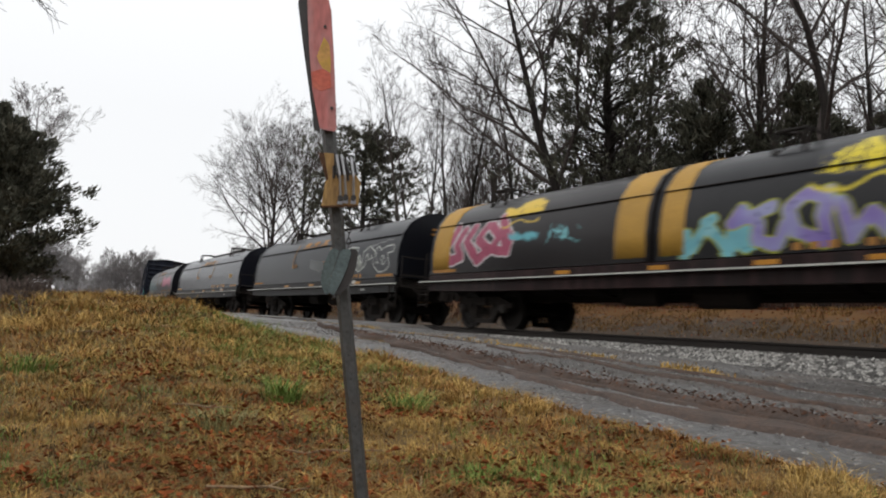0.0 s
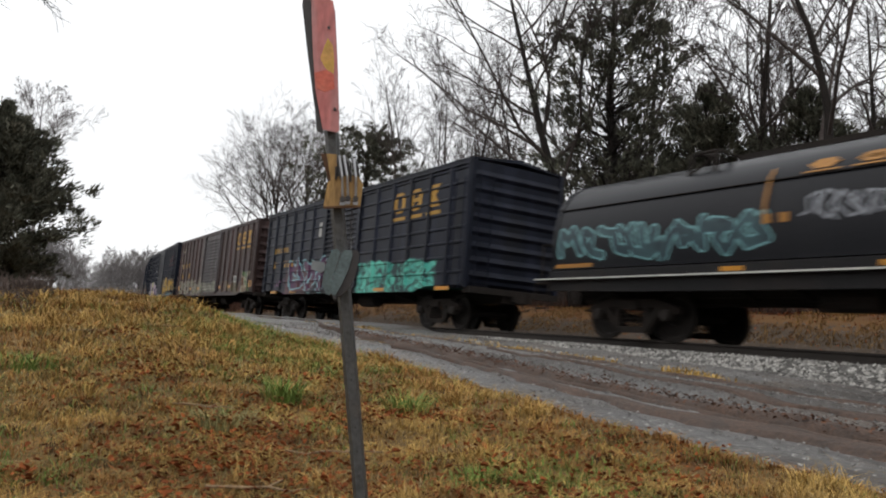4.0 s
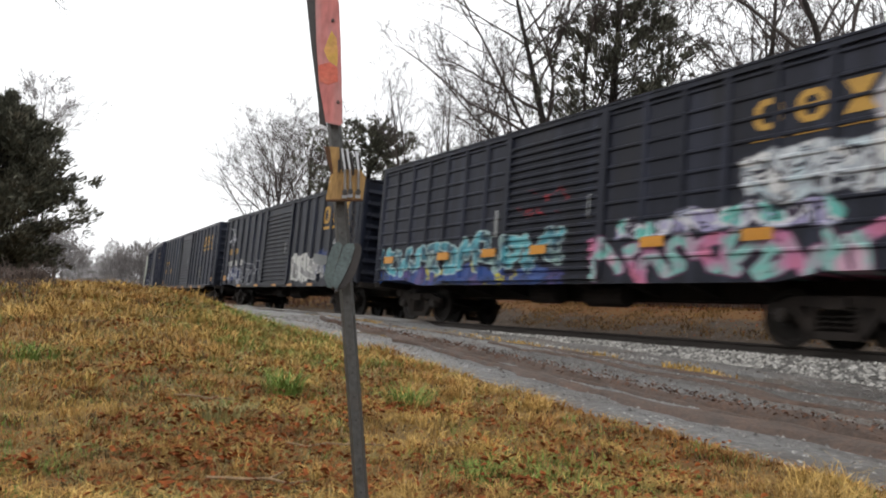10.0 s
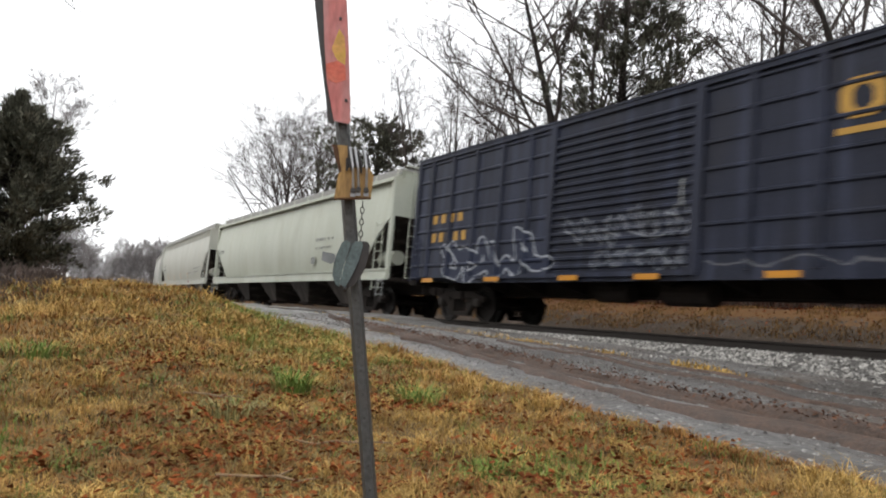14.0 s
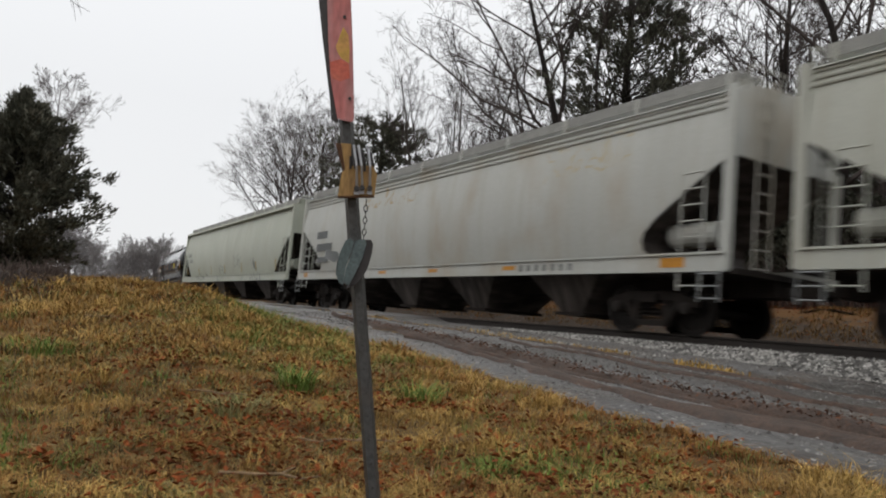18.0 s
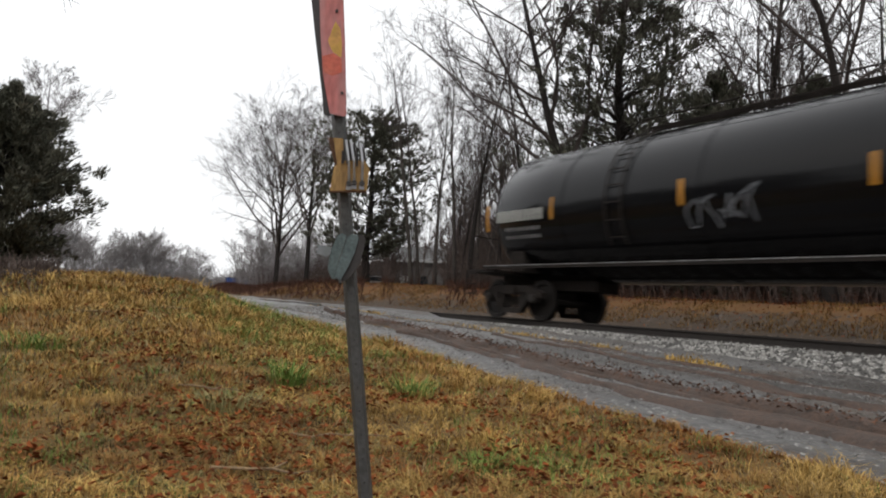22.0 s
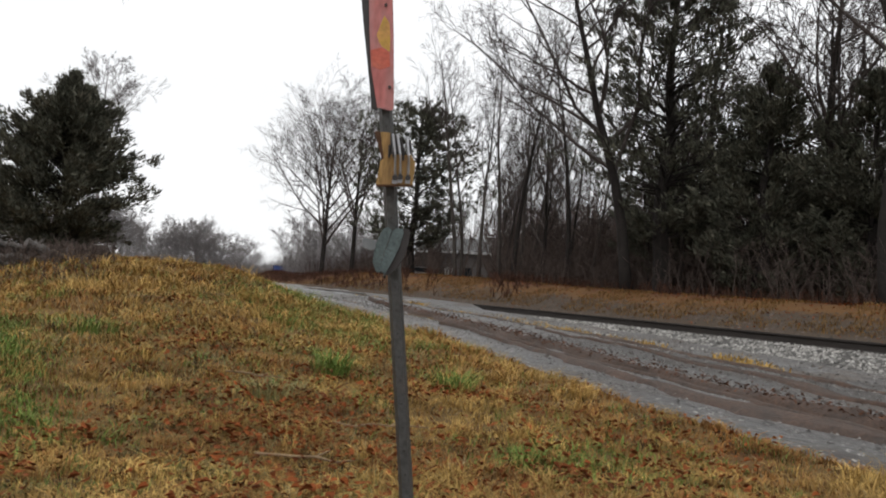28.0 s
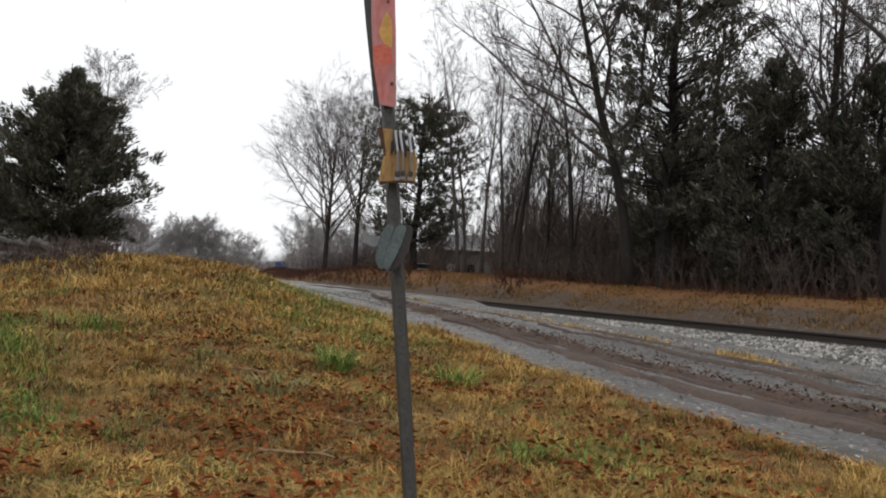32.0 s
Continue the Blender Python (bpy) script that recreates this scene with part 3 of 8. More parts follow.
def emblem(car, x0, x1, z0, z1, mat, y=-1.506, slant=0):
    """A three-piece company emblem as plain shapes, each underlined: a ring, a barred ring and an hourglass."""
    w = (x1 - x0) / 3
    h = z1 - z0
    b = z0 + h * 0.26
    for i in range(3):
        a, c = x0 + i * w + w * 0.17, x0 + (i + 1) * w - w * 0.17
        s = Shape()
        m, q, cut, t = (b + z1) / 2, (a + c) / 2, (c - a) * 0.24, (c - a) * 0.27
        y0, y1 = y - 0.006, y
        if i < 2:
            outer = [(a + cut, b), (c - cut, b), (c, b + cut), (c, z1 - cut), (c - cut, z1), (a + cut, z1), (a, z1 - cut), (a, b + cut)]
            inner = [(q + (u - q) * (1 - 2 * t / (c - a)), m + (v - m) * (1 - 1.5 * t / (z1 - b))) for u, v in outer]
            s.v = [(u, v, w) for v in (y0, y1) for ring in (outer, inner) for u, w in ring]
            for k in range(8):
                n = (k + 1) % 8
                s.f += [(k, n, 8 + n, 8 + k), (16 + k, 24 + k, 24 + n, 16 + n), (k, 16 + k, 16 + n, n), (8 + k, 8 + n, 24 + n, 24 + k)]
        else:
            s.prism([(a, b), (c, b), (q + t * 0.6, m), (c, z1), (a, z1), (q - t * 0.6, m)], y0, y1, "y")
        at = Matrix.Translation((0, y, z0)) @ pose(0, 0, 0, slant) @ Matrix.Translation((0, -y, -z0))
        part("emblem", s, mat, car, "plain painted company emblem shape", at=at)
        if i == 1:
            part("emblem_bar", Shape().box(a + t * 0.9, c - t * 0.9, y0, y1, m - t * 0.32, m + t * 0.32), mat, car, at=at)
        part("emblem_underline", Shape().box(a - w * 0.06, c + w * 0.06, y0, y1, z0, z0 + h * 0.12), mat, car, at=at)


def stencil(car, x0, x1, z, h, mat, n, y=-1.506, seed=0):
    """Unreadable stencilled characters as small bars."""
    rnd = random.Random(seed)
    w = (x1 - x0) / n
    for i in range(n):
        a = x0 + i * w
        if rnd.random() < 0.12 and 0 < i < n - 1:
            continue
        part("stencil_bar", Shape().box(a, a + w * 0.52, y - 0.005, y, z, z + h * (0.9 + 0.1 * rnd.random())), mat, car)


# ---- boxcars ----
def boxcar(front, rear, skin, label, ribs_front, ribs_rear, door=(-1.8, 1.5), beads=0, door_kind="corrugated", door_mat=None, roof_mat=None, z_top=4.42, belly=0.95):
    L = front - rear
    hl = L / 2
    car = empty("boxcar")
    z0 = 1.1
    dm = door_mat or skin
    part("body", Shape().box(-hl + 0.1, hl - 0.1, -1.44, 1.44, z0, z_top), skin, car)
    for k in (-1, 1):
        edges = [-hl] + sorted(ribs_rear) + [door[0]]
        edges2 = [door[1]] + sorted(ribs_front) + [hl]
        for es in (edges, edges2):
            for a, b in zip(es, es[1:]):
                out = [(k * 1.44, z0), (k * 1.5, z0)]
                for i in range(beads):
                    z = z0 + 0.35 + (z_top - z0 - 0.55) * i / max(1, beads - 1)
                    out += [(k * 1.5, z - 0.045), (k * 1.535, z - 0.02), (k * 1.535, z + 0.02), (k * 1.5, z + 0.045)]
                s = Shape().prism(out + [(k * 1.5, z_top), (k * 1.44, z_top)], a, b)
                part("side_panel", s, skin, car)
        for x in list(ribs_front) + list(ribs_rear) + [-hl + 0.06, hl - 0.06]:
            part("rib", Shape().prism([(x - 0.075, k * 1.5), (x - 0.045, k * 1.565), (x + 0.045, k * 1.565), (x + 0.075, k * 1.5)], z0 + 0.02, z_top - 0.1, "z"), skin, car)
        # door
        d0, d1 = door
        s = Shape()
        n = 17 if door_kind == "corrugated" else 6
        zz = z0 + 0.06
        step = (z_top - 0.35 - zz) / n
        out = [(k * 1.46, zz - 0.05)]
        for i in range(n):
            za = zz + i * step
            if door_kind == "corrugated":
                out += [(k * 1.50, za), (k * 1.50, za + step * 0.35), (k * 1.555, za + step * 0.5), (k * 1.555, za + step * 0.75), (k * 1.50, za + step * 0.9)]
            else:
                out += [(k * 1.515, za), (k * 1.515, za + step * 0.78), (k * 1.555, za + step * 0.82), (k * 1.555, za + step * 0.96)]
        out += [(k * 1.50, z_top - 0.3), (k * 1.50, z_top - 0.06), (k * 1.46, z_top - 0.06)]
        if door_kind == "corrugated":
            dob = part("door", s.prism(out, d0 + 0.05, d1 - 0.05), dm, car)
        else:
            mid = (d0 + d1) / 2
            dob = part("door", Shape().prism(out, d0 + 0.05, mid - 0.015), dm, car)
            part("door", Shape().prism(out, mid + 0.015, d1 - 0.05), dm, car)
            for x in (d0 + 0.5, mid - 0.5, mid + 0.5, d1 - 0.5):
                part("lock_bar", Shape().tube([(x, k * 1.6, z0 + 0.1), (x, k * 1.6, z_top - 0.2)], 0.022, 6), skin, car)
        for x in (d0 - 0.03, d1 + 0.03):
            part("door_post", Shape().box(x - 0.1, x + 0.1, k * 1.5, k * 1.575, z0, z_top - 0.05), dm, car)
        part("door_rail", Shape().box(d0 - (2.8 if door_kind == "corrugated" else 0.2), d1 + 0.1, k * 1.5, k * 1.6, z0 - 0.06, z0 + 0.03), skin, car)
        part("handle", Shape().tube([(d1 - 0.25, k * 1.56, 2.3), (d1 - 0.25, k * 1.62, 2.35), (d1 - 0.25, k * 1.62, 2.75), (d1 - 0.25, k * 1.56, 2.8)], 0.018, 6), SILVER, dob)
        # sill, deeper between the trucks
        part("side_sill", Shape().prism([(-hl, z0 + 0.05), (-hl, 1.12), (-hl + 1.9, 1.10), (-hl + 2.7, belly), (hl - 2.7, belly), (hl - 1.9, 1.10), (hl, 1.12), (hl, z0 + 0.05)], k * 1.46, k * 1.53, "y"), skin, car)
        part("eave", Shape().box(-hl, hl, k * 1.5, k * 1.56, z_top - 0.12, z_top + 0.03), skin, car)
    # ends with deep horizontal corrugations
    for k in (-1, 1):
        out = [(k * (hl - 0.1), z0)]
        n = 8
        for i in range(n):
            za = z0 + 0.08 + (z_top - z0 - 0.3) * i / n
            st = (z_top - z0 - 0.3) / n
            out += [(k * hl, za), (k * hl, za + st * 0.25), (k * (hl + 0.09), za + st * 0.5), (k * hl, za + st * 0.85)]
        out += [(k * hl, z_top - 0.02), (k * (hl - 0.1), z_top - 0.02)]
        part("end_wall", Shape().prism([(a, b) for a, b in out], -1.44, 1.44, "y"), skin, car)
        for y in (-1.47, 1.47):
            part("corner_post", Shape().box(k * hl - 0.07, k * hl + 0.07, y - 0.07, y + 0.07, z0 - 0.05, z_top), skin, car)
        ladder(car, k * (hl - 0.32), -1.62, 1.0, z_top - 0.5 if k > 0 else 2.2, skin)
        ladder(car, k * (hl + 0.14), -1.1, 1.0, z_top - 0.4, skin, along="y")
        part("end_sill", Shape().box(k * (hl - 0.15), k * (hl + 0.2), -1.45, 1.45, 0.92, 1.08), DARK, car)
    s = Shape()
    for k in (-1, 1):
        s.prism([(-1.58, z_top + 0.02), (0, z_top + 0.17), (1.58, z_top + 0.02), (1.58, z_top - 0.02), (0, z_top + 0.1), (-1.58, z_top - 0.02)], -hl - 0.06, hl + 0.06) if k > 0 else None
    part("roof", s, roof_mat or skin, car)
    s = Shape()
    nseam = int(L / 1.05)
    for i in range(nseam + 1):
        x = -hl + 0.02 + (L - 0.04) * i / nseam
        s.prism([(-1.57, z_top + 0.025), (0, z_top + 0.205), (1.57, z_top + 0.025), (0, z_top + 0.12)], x - 0.03, x + 0.03)
    part("roof_seams", s, roof_mat or skin, car)
    under(car, hl)
    CARS.append((car, (front + rear) / 2))
    tagged(car, label, "boxcar", group="boxcars of the train")
    return car


def under(car, hl):
    part("centre_sill", Shape().box(-hl - 0.1, hl + 0.1, -0.33, 0.33, 0.74, 1.09), DARK, car)
    for x in span(-hl + 3.2, hl - 3.2, 8):
        part("cross_bearer", Shape().prism([(-1.42, 1.07), (-1.42, 0.98), (-0.33, 0.78), (0.33, 0.78), (1.42, 0.98), (1.42, 1.07)], x - 0.05, x + 0.05), DARK, car)
    part("brake_cylinder", Shape().tube([(-1.2, -0.8, 0.78), (-0.3, -0.8, 0.78)], [0.2, 0.2], 14), DARK, car)
    part("air_tank", Shape().tube([(0.6, -0.75, 0.76), (1.7, -0.75, 0.76)], 0.22, 14), DARK, car)
    part("brake_rod", Shape().tube([(-hl + 2.6, -0.45, 0.7), (hl - 2.6, -0.45, 0.7)], 0.025, 6), DARK, car)
    trucks(car, (-hl + 2.0, hl - 2.0))
    couplers(car, hl, 0.35)


def span(a, b, n):
    return [a + (b - a) * i / (n - 1) for i in range(n)]


CYAN, PINK, LILAC, MINT = (0.16, 0.42, 0.46), (0.42, 0.13, 0.20), (0.30, 0.28, 0.44), (0.12, 0.50, 0.40)
OFFWHITE, GOLD, INK, CREAM = (0.62, 0.64, 0.64), (0.55, 0.30, 0.04), (0.02, 0.02, 0.03), (0.50, 0.46, 0.34)
NAVY, PURPLE, OLIVE, LIME = (0.03, 0.07, 0.22), (0.11, 0.05, 0.16), (0.20, 0.26, 0.12), (0.50, 0.50, 0.12)

blk, blk2 = (0.0085, 0.0105, 0.019), (0.014, 0.0165, 0.027)

k1 = painted("black_paint_cyan_sprayed", blk, blk2, [
    ("solid", -5.2, -2.2, 0.9, 2.0, [(0.10, 0.05, 0.06)], INK, 1), ("letters", -4.9, 0.6, 0.85, 2.45, [(0.10, 0.05, 0.055), (0.08, 0.035, 0.09), (0.12, 0.06, 0.06)], (0.24, 0.46, 0.50), 3),
    ("fill", 1.4, 6.6, 0.8, 1.95, [MINT, (0.08, 0.40, 0.33), (0.02, 0.05, 0.05)], (0.03, 0.06, 0.06), 5), ("tag", -6.6, -5.3, 0.9, 1.6, [(0.25, 0.10, 0.22)], INK, 7)])
c = boxcar(-74.2, -90.1, k1, "black boxcar sprayed with cyan and turquoise lettering", span(2.6, 7.0, 5), span(-6.95, -2.8, 5), door=(-1.5, 1.3), beads=8)
emblem(c, 3.6, 6.6, 3.1, 3.95, YELLOW)
stencil(c, -6.9, -5.2, 2.62, 0.26, YELLOW, 5, seed=1)
stencil(c, -6.9, -4.4, 2.05, 0.26, YELLOW, 6, seed=2)
for x in (-6.6, -4.3, 3.2, 6.9):
    plate(c, "reflector", x - 0.35, x + 0.35, 0.98, 1.08, AMBER, -1.534)
plate(c, "placard", -2.15, -1.95, 3.05, 3.6, WHITE)

k2 = painted("brown_paint_green_sprayed", (0.055, 0.034, 0.032), (0.032, 0.021, 0.021), [
    ("fill", 1.9, 6.2, 1.0, 1.8, [(0.10, 0.09, 0.05), (0.09, 0.05, 0.034), (0.15, 0.13, 0.085), (0.05, 0.028, 0.025), (0.055, 0.03, 0.027)], (0.10, 0.07, 0.05), 11), ("fill", 6.1, 7.5, 1.05, 2.15, [(0.10, 0.17, 0.07), (0.14, 0.07, 0.045), (0.10, 0.14, 0.06)], (0.36, 0.33, 0.25), 12),
    ("letters", -7.6, -2.1, 0.95, 1.95, [(0.12, 0.14, 0.08), (0.20, 0.18, 0.14), (0.14, 0.14, 0.11), (0.05, 0.03, 0.026)], (0.36, 0.34, 0.28), 13), ("tag", -8.0, -7.2, 2.3, 4.0, [(0.30, 0.28, 0.22)], INK, 14)],
    dirt=(0.06, 0.036, 0.027))
k2d = painted("grey_brown_door_paint", (0.070, 0.060, 0.064), (0.045, 0.038, 0.040), [("fill", -2.0, 1.6, 0.9, 1.75, [(0.24, 0.25, 0.18), (0.10, 0.08, 0.07), (0.30, 0.29, 0.24)], (0.20, 0.2, 0.16), 15)], dirt=(0.05, 0.03, 0.022))
c = boxcar(-91.67, -108.1, k2, "faded oxide-brown boxcar with green sprayed lettering along its foot", [1.95, 2.85, 3.77, 4.69, 5.57, 6.45, 7.35], [-2.96, -3.9, -4.85, -5.75, -6.65, -7.45], door_mat=k2d, z_top=4.45)
emblem(c, 4.72, 7.3, 3.2, 4.02, YELLOW)
stencil(c, -7.3, -5.3, 2.7, 0.3, YELLOW, 5, seed=3)
stencil(c, -7.3, -4.6, 2.05, 0.3, YELLOW, 6, seed=4)
plate(c, "reflector", 7.5, 8.08, 1.32, 1.62, AMBER, -1.52)
plate(c, "reflector", -8.0, -7.5, 1.32, 1.62, AMBER, -1.52)
for x in (2.2, 4.1, -2.6, -4.6):
    plate(c, "reflector", x - 0.22, x + 0.22, 1.32, 1.45, AMBER, -1.512)
plate(c, "placard", 4.78, 5.36, 1.58, 1.9, WHITE)
plate(c, "placard_face", 4.84, 5.30, 1.63, 1.85, GREYMARK, -1.513)

k3 = painted("black_paint_gold_sprayed", blk, blk2, [
    ("letters", 1.9, 8.1, 1.15, 2.3, [(0.40, 0.22, 0.035), (0.44, 0.29, 0.07), (0.10, 0.06, 0.02)], (0.24, 0.22, 0.16), 21), ("fill", -1.3, 8.0, 0.8, 1.3, [(0.14, 0.26, 0.28), (0.09, 0.18, 0.20)], (0.2, 0.3, 0.32), 22),
    ("fill", -6.1, -1.7, 0.8, 1.6, [LILAC, (0.16, 0.15, 0.30), (0.05, 0.03, 0.04)], INK, 23), ("letters", -6.3, -1.8, 0.9, 2.25, [LILAC, (0.40, 0.30, 0.36), (0.20, 0.18, 0.34)], (0.5, 0.5, 0.5), 27), ("solid", -5.2, -4.1, 1.2, 2.25, [(0.42, 0.39, 0.16)], INK, 24), ("tag", -5.0, -4.2, 1.3, 2.1, [INK], INK, 25), ("fill", -6.6, -5.7, 0.85, 1.7, [OFFWHITE], INK, 26)])
c = boxcar(-109.5, -126.3, k3, "black boxcar with gold, lilac and yellow sprayed lettering", span(2.75, 7.6, 6), span(-7.6, -2.7, 6), door=(-1.75, 1.65), beads=9, z_top=4.56)
emblem(c, 4.86, 7.45, 3.1, 3.85, RED)
stencil(c, -7.2, -4.7, 1.95, 0.28, WHITE, 6, seed=5)
stencil(c, -7.2, -5.6, 2.6, 0.2, YELLOW, 4, seed=6)
plate(c, "reflector", 7.75, 8.15, 1.75, 2.05, AMBER, -1.52)
plate(c, "reflector", -8.2, -7.7, 1.0, 1.1, AMBER, -1.534)
plate(c, "placard", -2.25, -1.95, 2.96, 3.04, WHITE, -1.58)
plate(c, "placard", -1.62, -1.5, 2.48, 2.62, WHITE, -1.56)

k4 = painted("black_paint_white_sprayed", blk, (0.014, 0.0165, 0.027), [
    ("solid", 1.7, 5.3, 1.1, 2.15, [(0.20, 0.20, 0.17)], INK, 36), ("letters", 1.5, 5.5, 1.0, 2.45, [CREAM, (0.42, 0.42, 0.40), (0.34, 0.36, 0.30), (0.06, 0.06, 0.07)], (0.32, 0.33, 0.31), 31), ("solid", -4.9, -1.6, 0.95, 2.1, [(0.40, 0.39, 0.36)], INK, 35), ("letters", -5.0, -1.5, 0.9, 2.35, [(0.44, 0.42, 0.36), (0.40, 0.40, 0.40), (0.50, 0.48, 0.42), (0.09, 0.09, 0.11)], (0.34, 0.10, 0.09), 32),
    ("scrawl", 5.5, 7.1, 1.2, 2.2, [OFFWHITE], INK, 33), ("tag", -7.8, -5.2, 0.95, 1.5, [OFFWHITE], INK, 34)])
c = boxcar(-127.55, -143.9, k4, "black boxcar with double plug doors and cream sprayed lettering", span(2.6, 7.4, 5), span(-7.35, -2.7, 5), door=(-1.7, 1.15), beads=5, door_kind="plug", z_top=4.56)
emblem(c, 3.9, 7.0, 3.2, 4.0, YELLOW)
stencil(c, -7.35, -5.35, 2.7, 0.28, YELLOW, 5, seed=7)
stencil(c, -7.35, -5.25, 2.05, 0.28, YELLOW, 6, seed=8)
for x in (8.02, 5.1, 2.4, 0.6, -0.7, -3.0, -5.3, -8.02):
    plate(c, "reflector", x - 0.07, x + 0.07, 1.25 if abs(x) > 1 else 1.9, 1.95 if abs(x) > 1 else 2.5, AMBER, -1.572)
plate(c, "placard", -3.35, -2.85, 1.75, 2.2, BLUE_PLATE, -1.54)

k5 = painted("black_paint_pink_blue_sprayed", (0.014, 0.016, 0.026), (0.022, 0.024, 0.034), [
    ("fill", -7.8, 0.7, 0.8, 1.45, [NAVY, (0.06, 0.10, 0.26), (0.10, 0.08, 0.20), (0.45, 0.40, 0.04)], (0.04, 0.06, 0.2), 41), ("letters", -7.8, 0.4, 1.2, 2.25, [CYAN, (0.10, 0.34, 0.40), (0.04, 0.06, 0.09), (0.26, 0.40, 0.36)], (0.40, 0.52, 0.52), 42),
    ("letters", 1.3, 7.3, 0.85, 1.95, [PINK, (0.42, 0.16, 0.28), (0.16, 0.40, 0.36), (0.48, 0.30, 0.38)], (0.10, 0.04, 0.08), 43), ("fill", 1.9, 6.6, 1.7, 2.3, [LILAC, (0.36, 0.38, 0.48), (0.14, 0.42, 0.38), (0.04, 0.03, 0.05)], (0.5, 0.5, 0.54), 44),
    ("fill", 4.8, 7.9, 2.2, 3.2, [(0.5, 0.53, 0.56), (0.40, 0.48, 0.52), (0.55, 0.55, 0.55)], (0.3, 0.33, 0.36), 45), ("tag", -1.3, 0.4, 2.5, 3.1, [(0.35, 0.04, 0.05)], INK, 46), ("solid", 7.0, 7.9, 3.2, 4.1, [(0.42, 0.40, 0.42)], INK, 47)])
c = boxcar(-145.65, -162.1, k5, "black boxcar densely sprayed with blue, cyan and pink lettering", span(2.65, 7.3, 6), span(-7.3, -2.6, 6), door=(-1.65, 1.55), beads=9, z_top=4.62)
emblem(c, 4.9, 7.15, 3.25, 3.95, YELLOW)
for x in (7.6, 3.0, 5.2, -0.3, -2.2, -4.3, -7.4):
    plate(c, "reflector", x - 0.28, x + 0.28, 1.62, 1.82, AMBER, -1.572)
plate(c, "placard", -2.0, -1.9, 2.1, 2.75, SILVER, -1.58)

k6 = painted("black_paint_white_block_sprayed", (0.0085, 0.0105, 0.0185), (0.014, 0.0165, 0.027), [
    ("solid", 1.9, 4.6, 1.15, 2.2, [(0.46, 0.46, 0.44)], INK, 56), ("solid", 4.4, 5.6, 1.35, 2.3, [(0.03, 0.045, 0.12)], INK, 57), ("letters", 1.9, 5.2, 1.15, 2.15, [(0.05, 0.05, 0.055), (0.30, 0.30, 0.30)], (0.52, 0.52, 0.50), 51), ("tag", 5.9, 6.9, 1.9, 2.5, [OFFWHITE], INK, 52),
    ("letters", -5.7, -2.3, 0.95, 2.2, [(0.014, 0.016, 0.027)], (0.24, 0.25, 0.27), 53), ("fill", -7.5, -5.2, 1.2, 2.05, [(0.30, 0.31, 0.34), (0.05, 0.06, 0.14), (0.03, 0.04, 0.08)], (0.34, 0.35, 0.38), 54), ("tag", -7.6, -6.3, 3.1, 3.9, [(0.34, 0.35, 0.38)], INK, 55)])
c = boxcar(-163.5, -180.2, k6, "black ribbed boxcar with white block lettering sprayed on it", span(2.3, 7.45, 7), span(-7.5, -2.6, 6), door=(-1.75, 1.5), z_top=4.50)
emblem(c, 4.75, 7.3, 3.05, 3.9, YELLOW)
stencil(c, -7.55, -5.9, 2.62, 0.28, YELLOW, 5, seed=9)
stencil(c, -7.55, -4.9, 2.02, 0.28, WHITE, 6, seed=10)
plate(c, "reflector", 7.5, 8.08, 1.4, 1.65, AMBER, -1.52)
plate(c, "reflector", -8.1, -7.5, 1.3, 1.55, AMBER, -1.52)
for x in (-4.9, -2.2, 0.3, 2.2, 4.4):
    plate(c, "reflector", x - 0.25, x + 0.25, 0.97, 1.06, AMBER, -1.61)
plate(c, "placard", 5.75, 6.3, 1.65, 1.95, WHITE)
plate(c, "placard_face", 5.82, 6.23, 1.70, 1.90, GREYMARK, -1.513)

k7 = painted("blue_black_paint", (0.014, 0.0165, 0.027), (0.021, 0.0245, 0.038), [("tag", 4.4, 5.2, 1.4, 2.2, [(0.3, 0.28, 0.2)], INK, 61)], dirt=(0.026, 0.025, 0.027))
c = boxcar(-181.5, -198.9, k7, "clean blue-black ribbed boxcar with a galvanised door track", span(2.2, 7.75, 7), span(-7.8, -2.75, 6), door=(-2.0, 1.35), z_top=4.48)
emblem(c, 4.8, 7.3, 3.1, 3.9, YELLOW)
stencil(c, -7.5, -5.9, 2.62, 0.28, YELLOW, 4, seed=11)
stencil(c, -7.5, -4.9, 2.02, 0.28, YELLOW, 6, seed=12)
plate(c, "reflector", 7.6, 8.2, 1.3, 1.52, AMBER, -1.52)
plate(c, "reflector", -8.3, -7.8, 1.28, 1.5, AMBER, -1.52)
for x in (-5.0, -2.1, 0.2, 3.0, 5.4):
    plate(c, "reflector", x - 0.28, x + 0.28, 0.95, 1.06, AMBER, -1.61)
plate(c, "door_track", -2.075, -2.025, 1.2, 4.2, GREYMARK, -1.58)

k8 = painted("dark_blue_paint_silver_sprayed", (0.018, 0.0215, 0.037), (0.028, 0.032, 0.050), [("letters", -6.8, -2.3, 0.9, 2.2, [(0.021, 0.026, 0.048)], (0.36, 0.38, 0.41), 71), ("scrawl", -1.7, 1.7, 1.75, 2.35, [(0.34, 0.36, 0.40)], INK, 72), ("scrawl", -0.8, 1.5, 1.2, 1.65, [(0.28, 0.30, 0.34)], INK, 74), ("solid", 1.9, 5.2, 1.18, 1.24, [(0.5, 0.5, 0.5)], INK, 73)], dirt=(0.026, 0.026, 0.031))
c = boxcar(-200.4, -217.2, k8, "dark blue boxcar with silver outline lettering sprayed on it", [2.9, 4.11, 5.22, 6.39, 7.57], [-7.6, -6.5, -5.35, -4.2, -3.1], door=(-2.2, 1.8), beads=7, z_top=4.57)
